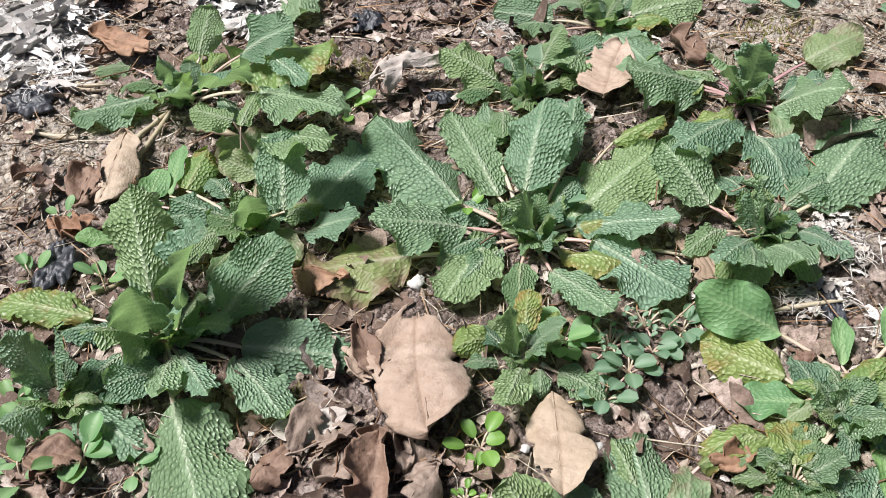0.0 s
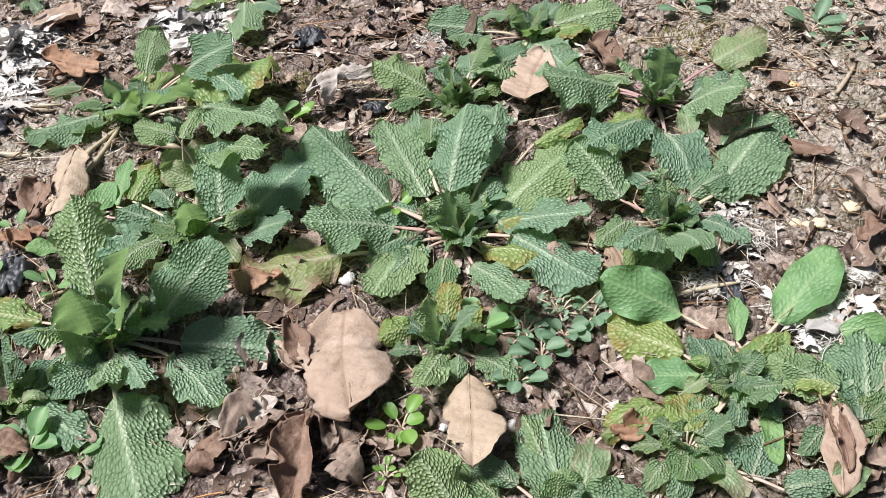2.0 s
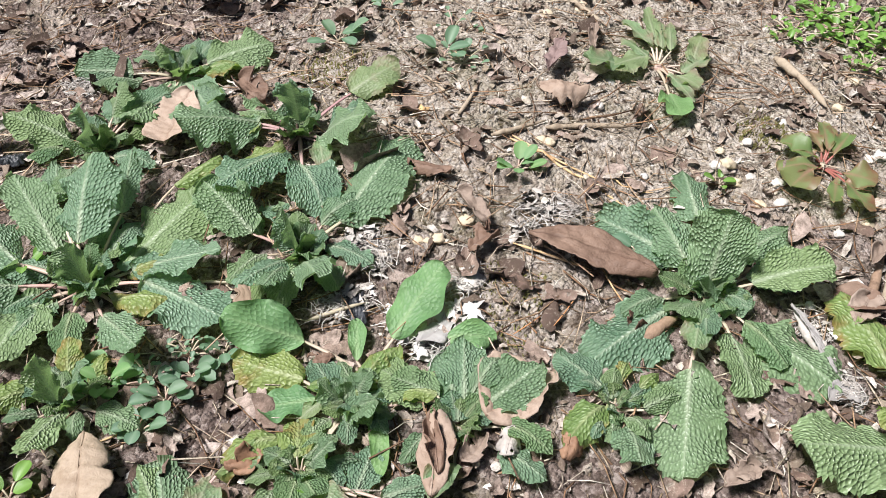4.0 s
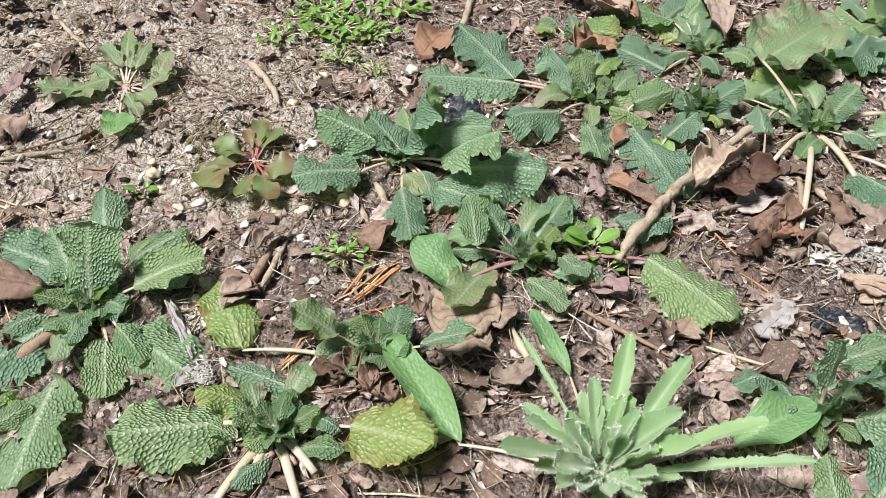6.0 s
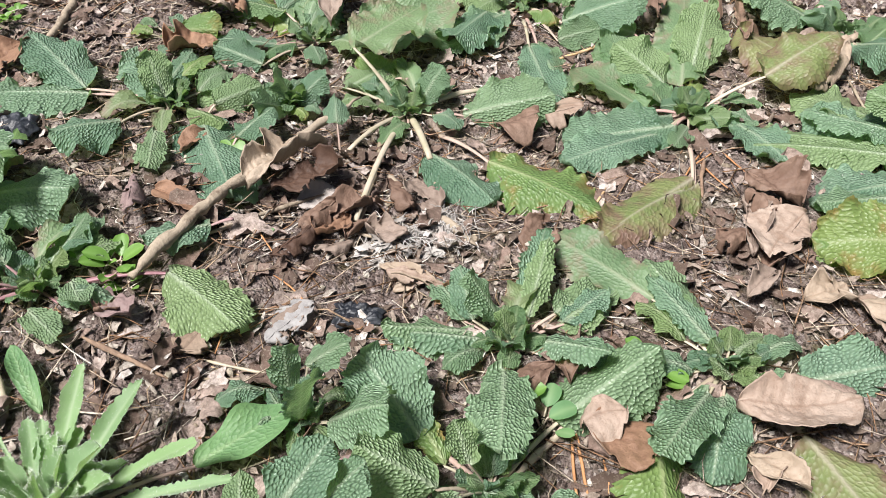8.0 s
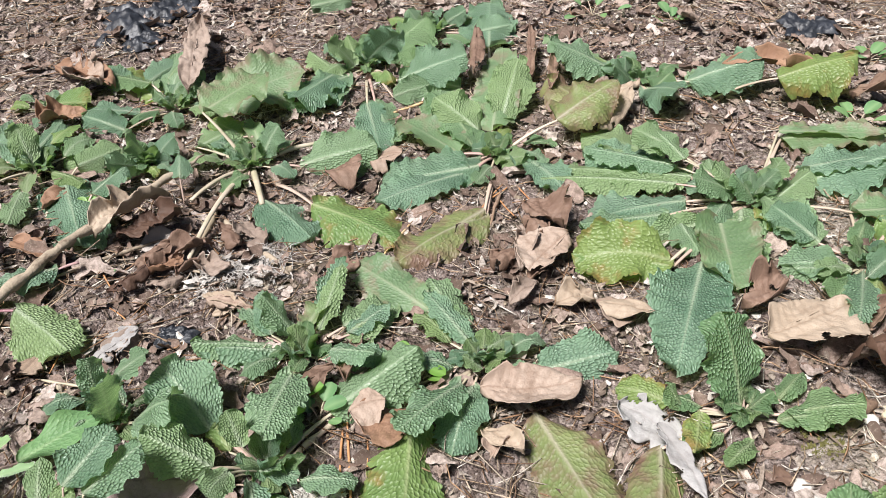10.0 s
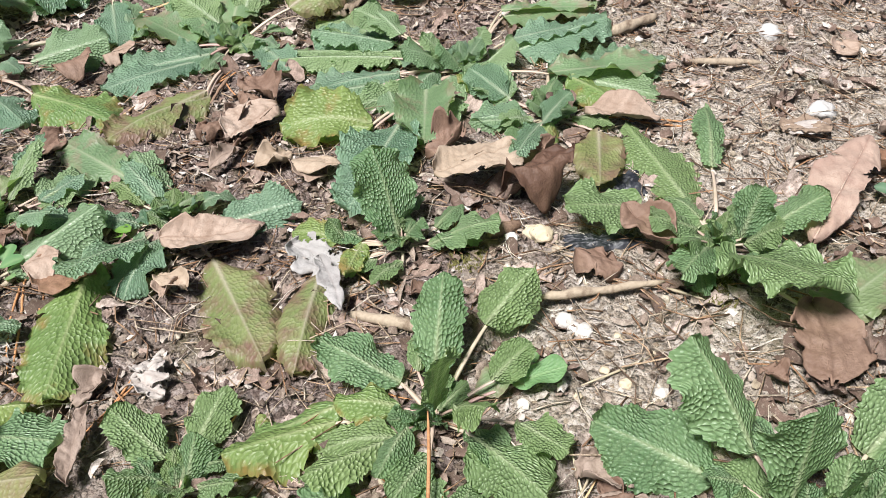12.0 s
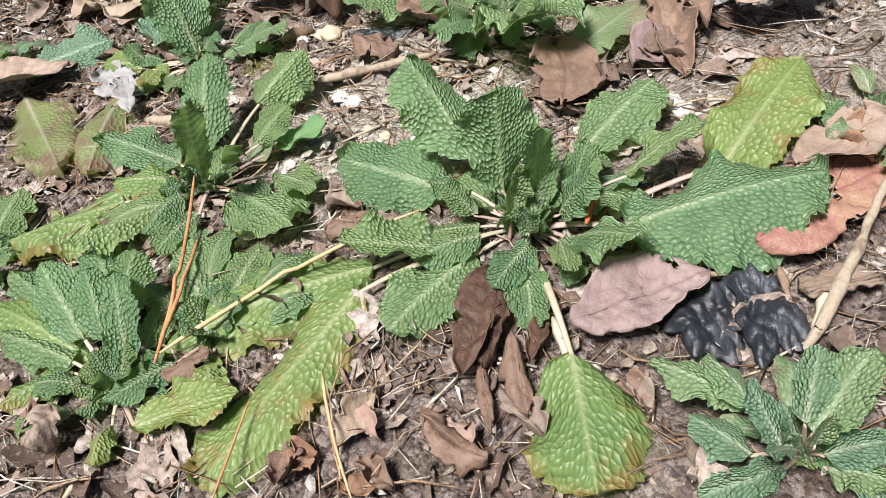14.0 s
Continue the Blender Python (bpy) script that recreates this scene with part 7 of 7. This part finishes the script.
dead_leaf(0.490, 0.590, -108, 55, 12, "greybrown", 0.6)
dead_leaf(0.348, 0.405, -59, 34, 23, "greybrown", 0.7)
dead_leaf(0.317, 0.445, -33, 37, 20, "brown", 0.7)
dead_leaf(0.280, 0.368, -142, 26, 22, "greybrown", 0.8)
dead_leaf(0.592, 0.310, 30, 29, 15, "greybrown", 0.7)
stick(0.244, 0.330, 10, 38, 2.8, "palestem", 2, "twig")
stick(0.278, 0.426, 10, 44, 2.0, "palestem", 1, "twig")
stick(0.430, 0.355, -81, 48, 1.5, "straw", 2, "pine_needle")
stick(0.356, 0.513, 121, 33, 2.6, "driftwood", 1, "twig")
stick(0.540, 0.328, -53, 45, 1.1, "needle", 1, "pine_needle")
stick(0.392, 0.302, 46, 29, 1.1, "needle", 1, "pine_needle")
stick(0.367, 0.300, 29, 29, 1.1, "needle", 1, "pine_needle")
stone(0.348, 0.340, 14, "white")
tuft(0.346, 0.341, 22)
stone(0.325, 0.380, 6, "beige")
stone(0.421, 0.453, 8, "beige")
stone(0.598, 0.456, 8, "white")
stone(0.550, 0.400, 8, "white")
stone(0.625, 0.313, 7, "white")
stone(0.479, 0.412, 6, "grey")
stick(0.777, 0.193, -56, 51, 3.0, "brownstick", 1, "twig")
stick(1.016, 0.219, -73, 34, 6.8, "driftwood", 1, "twig")
stick(1.010, 0.271, -86, 25, 6.0, "driftwood", 1, "twig")
stick(0.831, 0.150, -41, 49, 2.0, "palestem", 2, "twig")
stick(0.838, 0.152, 61, 43, 1.4, "needle", 1, "pine_needle")
dead_leaf(0.955, 0.244, -156, 39, 28, "brown", 0.8)
dead_leaf(0.998, 0.251, -79, 30, 25, "brown", 0.6)
dead_leaf(0.922, 0.208, 3, 32, 15, "greybrown", 0.7)
dead_leaf(0.902, 0.368, -146, 31, 22, "orange", 0.5)
dead_leaf(0.682, 0.246, -94, 25, 20, "greybrown", 0.7)
dead_leaf(0.630, 0.207, -86, 29, 22, "brown", 0.8)
dead_leaf(1.012, 0.055, -103, 20, 20, "brown", 0.8)
dead_leaf(0.784, 0.209, 6, 19, 17, "brown", 0.75)
dead_leaf(0.877, 0.086, -141, 25, 15, "brown", 0.7)
dead_leaf(0.980, 0.160, -174, 24, 15, "beige", 0.3)
dead_leaf(0.958, 0.180, -63, 54, 16, "beige", 0.5)
dead_leaf(1.162, 0.084, -2, 34, 31, "brown", 0.8)
dead_leaf(1.217, 0.084, 80, 36, 32, "brown", 0.8)
dead_leaf(1.152, 0.041, 12, 37, 22, "greybrown", 0.7)
dead_leaf(0.948, 0.211, 24, 32, 19, "brown", 0.8)
dead_leaf(0.993, 0.137, -159, 26, 14, "orange", 0.7)
dead_leaf(1.202, -0.001, -57, 43, 21, "beige", 0.2, 4)
dead_leaf(1.366, 0.187, 22, 95, 34, "beige", 0.55, 8)
stick(1.242, 0.178, -135, 60, 3.4, "brownstick", 2, "twig")
stick(0.959, 0.219, -48, 33, 3.0, "driftwood", 1, "twig")
stick(1.017, 0.218, -79, 50, 3.9, "driftwood", 1, "twig")
stick(1.234, 0.174, -101, 41, 1.7, "needle", 1, "pine_needle")
stick(1.222, 0.173, 9, 33, 1.8, "needle", 1, "pine_needle")
stick(1.258, 0.176, -102, 34, 1.7, "needle", 1, "pine_needle")
stick(1.208, 0.164, 28, 47, 1.7, "needle", 1, "pine_needle")
stick(0.892, 0.200, -77, 38, 1.4, "needle", 1, "pine_needle")
stick(0.899, 0.259, -89, 44, 1.5, "needle", 1, "pine_needle")
stick(1.036, 0.248, -54, 32, 5.8, "driftwood", 2, "twig")
dead_leaf(1.015, -0.116, -67, 27, 22, "silver", 0.5)
stick(1.000, 0.021, -117, 93, 2.0, "needle", 2, "pine_needle")
stick(-0.257, 0.432, 9, 47, 3.5, "palestem", 1, "twig")
stick(-0.281, 0.496, 1, 71, 5.1, "palestem", 2, "twig")
stick(-0.009, 0.211, 31, 41, 2.2, "brownstick", 6, "twig")
stick(0.179, 0.371, -10, 29, 2.3, "palestem", 1, "twig")
stick(0.185, 0.294, -41, 29, 1.5, "palestem", 1, "twig")
# stalk of the purple-red leaf, built as a twig
stick(1.210, -0.495, -57, 55, 3.6, "brownstick", 2, "twig")
# thick stalk of the rosette beside it, given the dry wood colour
stick(1.225, -0.586, 11, 109, 5.5, "driftwood", 12, "twig")
dead_leaf(0.019, 0.295, -63, 43, 21, "brown", 0.7)
dead_leaf(0.048, 0.237, -71, 32, 19, "greybrown", 0.8)
dead_leaf(0.016, 0.201, 50, 28, 25, "greybrown", 0.75)
dead_leaf(-0.014, 0.228, 17, 40, 20, "silver", 0.35)
dead_leaf(-0.208, 0.573, -133, 48, 22, "orange", 0.5)
dead_leaf(-0.189, 0.352, -29, 33, 21, "orange", 0.7)
dead_leaf(-0.116, 0.180, 62, 26, 22, "brown", 0.7)
dead_leaf(-0.228, 0.384, 52, 24, 19, "brown", 0.7)
dead_leaf(0.260, 0.298, -177, 17, 18, "brown", 0.8)
dead_leaf(0.206, 0.230, 29, 22, 19, "orange", 0.6)
tuft(0.286, 0.377, 33)
tuft(0.225, 0.350, 19)
stone(0.044, 0.334, 10, "grey")
stone(-0.030, 0.501, 8, "beige")

sprig(-0.101, 0.201, 25, "green", 6)
sprig(-0.073, 0.198, 17, "green", 4)
sprig(-0.150, 0.225, 24, "green", 5)


# Loose cover: grit, litter, needles and dry straw, each one mesh
def spots(count, seed, prefer):
    rng = np.random.default_rng(seed)
    out = []
    while len(out) < count:
        x, y = rng.uniform(-0.35, 2.05), rng.uniform(-0.7, 0.9)
        if y > 1.85 - 0.6 * x or y < 0.08 - 0.75 * max(0, x - 0.25):
            continue
        if rng.random() < prefer(x, y):
            out.append((x, y))
    return out, rng


def scatter(name, mat, made, label, category):
    verts, faces, k = [], [], 0
    for v, f in made:
        verts.append(v)
        faces += [[i + k for i in q] for q in f]
        k += len(v)
    tagged(new(name, mesh_of(name, np.vstack(verts), faces, mat, name not in ("grit", "gravel"))), label, category, kind="stuff")


PEB = bmesh.new()
bmesh.ops.create_icosphere(PEB, subdivisions=1, radius=1.0)
PEB_V = np.array([v.co[:] for v in PEB.verts])
PEB_F = [[v.index for v in f.verts] for f in PEB.faces]
PEB.free()


GRAIN_V = np.array([(1, 0, 0), (-1, 0, 0), (0, 1, 0), (0, -1, 0), (0, 0, 1), (0, 0, -1.0)])
GRAIN_F = [[0, 2, 4], [2, 1, 4], [1, 3, 4], [3, 0, 4], [2, 0, 5], [1, 2, 5], [3, 1, 5], [0, 3, 5]]


def grains(seed, count, lo, hi, prefer):
    where, rng = spots(count, seed, prefer)
    for x, y in where:
        r = lo + (hi - lo) * rng.random() ** 2
        v = GRAIN_V * rng.uniform(0.55, 1.3, (6, 1)) * r
        a = rng.uniform(0, 6.28)
        c, s = math.cos(a), math.sin(a)
        rot = np.array([[c, -s, 0.2], [s, c, 0.3], [-0.2, 0.1, 0.8]])
        yield v @ rot.T + np.array([x, y, relief(x, y) + r * 0.3]), GRAIN_F


def gravel(seed, count, lo, hi, prefer):
    where, rng = spots(count, seed, prefer)
    for x, y in where:
        r = lo + (hi - lo) * rng.random() ** 3
        v = PEB_V * (r * rng.uniform(0.6, 1.2, 3)) * (1 + rng.normal(0, 0.24, (len(PEB_V), 1)))
        a = rng.uniform(0, 6.28)
        rot = np.array([[math.cos(a), -math.sin(a), 0], [math.sin(a), math.cos(a), 0], [0, 0, 0.75]])
        yield v @ rot.T + np.array([x, y, relief(x, y) + r * 0.25]), PEB_F


def flakes(seed, count, prefer):
    where, rng = spots(count, seed, prefer)
    S, U = np.meshgrid(np.linspace(-1, 1, 3), np.linspace(-1, 1, 3), indexing="ij")
    F = grid_faces(3, 3).tolist()
    for x, y in where:
        ln, w = rng.uniform(0.0015, 0.0065) * (1 + rng.random() ** 6), rng.uniform(0.0008, 0.0032)
        shape = np.sqrt(np.clip(1.25 - 0.6 * S**2 - 0.3 * U**2, 0.2, 2)) * (1 + rng.normal(0, 0.16, S.shape))
        z = rng.uniform(-1.4, 1.4) * w * U**2 + rng.uniform(-0.4, 0.4) * ln * S**2 + rng.normal(0, 0.14, S.shape) * w
        p = np.stack([S * ln * shape, U * w * shape, z - z.min()], -1).reshape(-1, 3)
        a, ti = rng.uniform(0, 6.28), rng.normal(0, 0.28)
        rot = np.array([[math.cos(a), -math.sin(a), 0], [math.sin(a), math.cos(a), 0], [0, 0, 1]]) @ np.array([[math.cos(ti), 0, math.sin(ti)], [0, 1, 0], [-math.sin(ti), 0, math.cos(ti)]])
        yield p @ rot.T + np.array([x, y, relief(x, y) + 0.0014]), F


def strands(seed, count, lo, hi, r, prefer):
    where, rng = spots(count, seed, prefer)
    for x, y in where:
        ln, a, b = rng.uniform(lo, hi), rng.uniform(0, 6.28), rng.normal(0, 0.12)
        f = np.linspace(0, 1, 3)
        px = x + math.cos(a) * ln * f - math.sin(a) * b * ln * 4 * f * (1 - f)
        py = y + math.sin(a) * ln * f + math.cos(a) * b * ln * 4 * f * (1 - f)
        h = max(relief(px[0], py[0]), relief(px[-1], py[-1]), relief(px[2], py[2])) + 0.001
        pts = np.stack([px, py, np.full(3, h) + rng.uniform(-0.001, 0.004) * f], -1)
        v, q = tube(pts, np.full(3, r * rng.uniform(0.6, 1.4)), 3)
        yield v, q


def fragments(seed, count, prefer):
    """Torn, folded pieces of dry leaf."""
    where, rng = spots(count, seed, prefer)
    S, U = np.meshgrid(np.linspace(-1, 1, 6), np.linspace(-1, 1, 5), indexing="ij")
    F = grid_faces(6, 5).tolist()
    for x, y in where:
        ln = rng.uniform(0.003, 0.009) * (1 + 0.8 * rng.random() ** 4)
        w = ln * rng.uniform(0.35, 0.8)
        rim = np.maximum(np.abs(S), np.abs(U)) ** 3
        ang = np.arctan2(U, S)
        shape = 1 + rim * (0.3 * np.sin(2 * ang + rng.uniform(0, 6)) + 0.14 * np.sin(3 * ang + rng.uniform(0, 6)) + rng.normal(0, 0.16, S.shape)) - 0.22 * (S * U) ** 2
        z = rng.uniform(-0.5, 1.4) * w * U**2 + rng.uniform(-0.25, 0.35) * ln * S**2 + 0.16 * w * np.abs(np.sin(rng.uniform(1, 3) * (S + U * rng.uniform(-1, 1)) + rng.uniform(0, 6))) + rng.normal(0, 0.05, S.shape) * w
        p = np.stack([S * ln * shape, U * w * shape, z - z.min()], -1).reshape(-1, 3)
        a, ti, tj = rng.uniform(0, 6.28), rng.normal(0, 0.16), rng.normal(0, 0.16)
        rot = np.array([[math.cos(a), -math.sin(a), 0], [math.sin(a), math.cos(a), 0], [ti, tj, 1]])
        yield p @ rot.T + np.array([x, y, relief(x, y) + 0.001]), F


def scraps(seed, count, prefer):
    """Crumpled pieces of brown leaf, the larger litter between the plants."""
    where, rng = spots(count, seed, prefer)
    S, U = np.meshgrid(np.linspace(-1, 1, 8), np.linspace(-1, 1, 7), indexing="ij")
    F = grid_faces(8, 7).tolist()
    for x, y in where:
        ln = rng.uniform(0.005, 0.011) * (1 + 0.9 * rng.random() ** 4)
        w = ln * rng.uniform(0.4, 0.85)
        ang = np.arctan2(U, S)
        rim = np.maximum(np.abs(S), np.abs(U))
        shape = (1 - 0.25 * (S * U) ** 2) * (1 + rim**2 * (0.25 * np.sin(2 * ang + rng.uniform(0, 6)) + 0.2 * np.sin(3 * ang + rng.uniform(0, 6)) + 0.06 * np.sin(7 * ang + rng.uniform(0, 6)) + rng.normal(0, 0.06, S.shape)))
        X, Y = S * ln * shape, U * w * shape
        z = 0.34 * w * crumple(X, Y, rng, w * 1.4) + rng.uniform(-0.5, 0.9) * w * U**2 + rng.uniform(-0.3, 0.4) * ln * S**2
        X, Y = X * (0.9 + 0.12 * crumple(Y, X, rng, w * 1.6)), Y * (0.9 + 0.12 * crumple(X, Y, rng, w * 1.6))
        p = np.stack([X, Y, z - np.percentile(z, 15)], -1).reshape(-1, 3)
        a, ti, tj = rng.uniform(0, 6.28), rng.normal(0, 0.2), rng.normal(0, 0.2)
        rot = np.array([[math.cos(a), -math.sin(a), 0], [math.sin(a), math.cos(a), 0], [ti, tj, 1]])
        yield p @ rot.T + np.array([x, y, relief(x, y) + 0.0012]), F


thick = lambda x, y: 1.0 - 0.6 * sandiness(x, y)  # noqa: E731
scatter("gravel", GRAVEL, gravel(11, 5200, 0.0012, 0.0042, lambda x, y: 0.25 + 0.75 * sandiness(x, y)), "scattered pale grit and small pebbles", "gravel")
scatter("grit", GRAVEL, grains(14, 13000, 0.0006, 0.0021, lambda x, y: 0.5 + 0.5 * sandiness(x, y)), "fine sandy grit and crumbs of soil", "grit")
scatter("leaf_litter", LITTER, flakes(12, 18000, lambda x, y: 1.0 - 0.35 * sandiness(x, y)), "broken brown and grey leaf litter", "litter")
scatter("leaf_fragments", SCRAPS, fragments(15, 3600, thick), "torn curled pieces of brown and tan dead leaves", "litter")
scatter("crumpled_leaf_scraps", SCRAPS, scraps(17, 2200, thick), "crumpled brown and tan scraps of dead leaves", "litter")
scatter("fallen_needles", NEEDLES, strands(13, 12000, 0.008, 0.055, 0.00048, lambda x, y: 0.8), "loose dry needles and straw bits", "needles")
scatter("dry_roots", FIBRES, strands(16, 8500, 0.006, 0.04, 0.00036, lambda x, y: 0.9), "thin pale dry roots and fibres on the soil", "dry fibres")
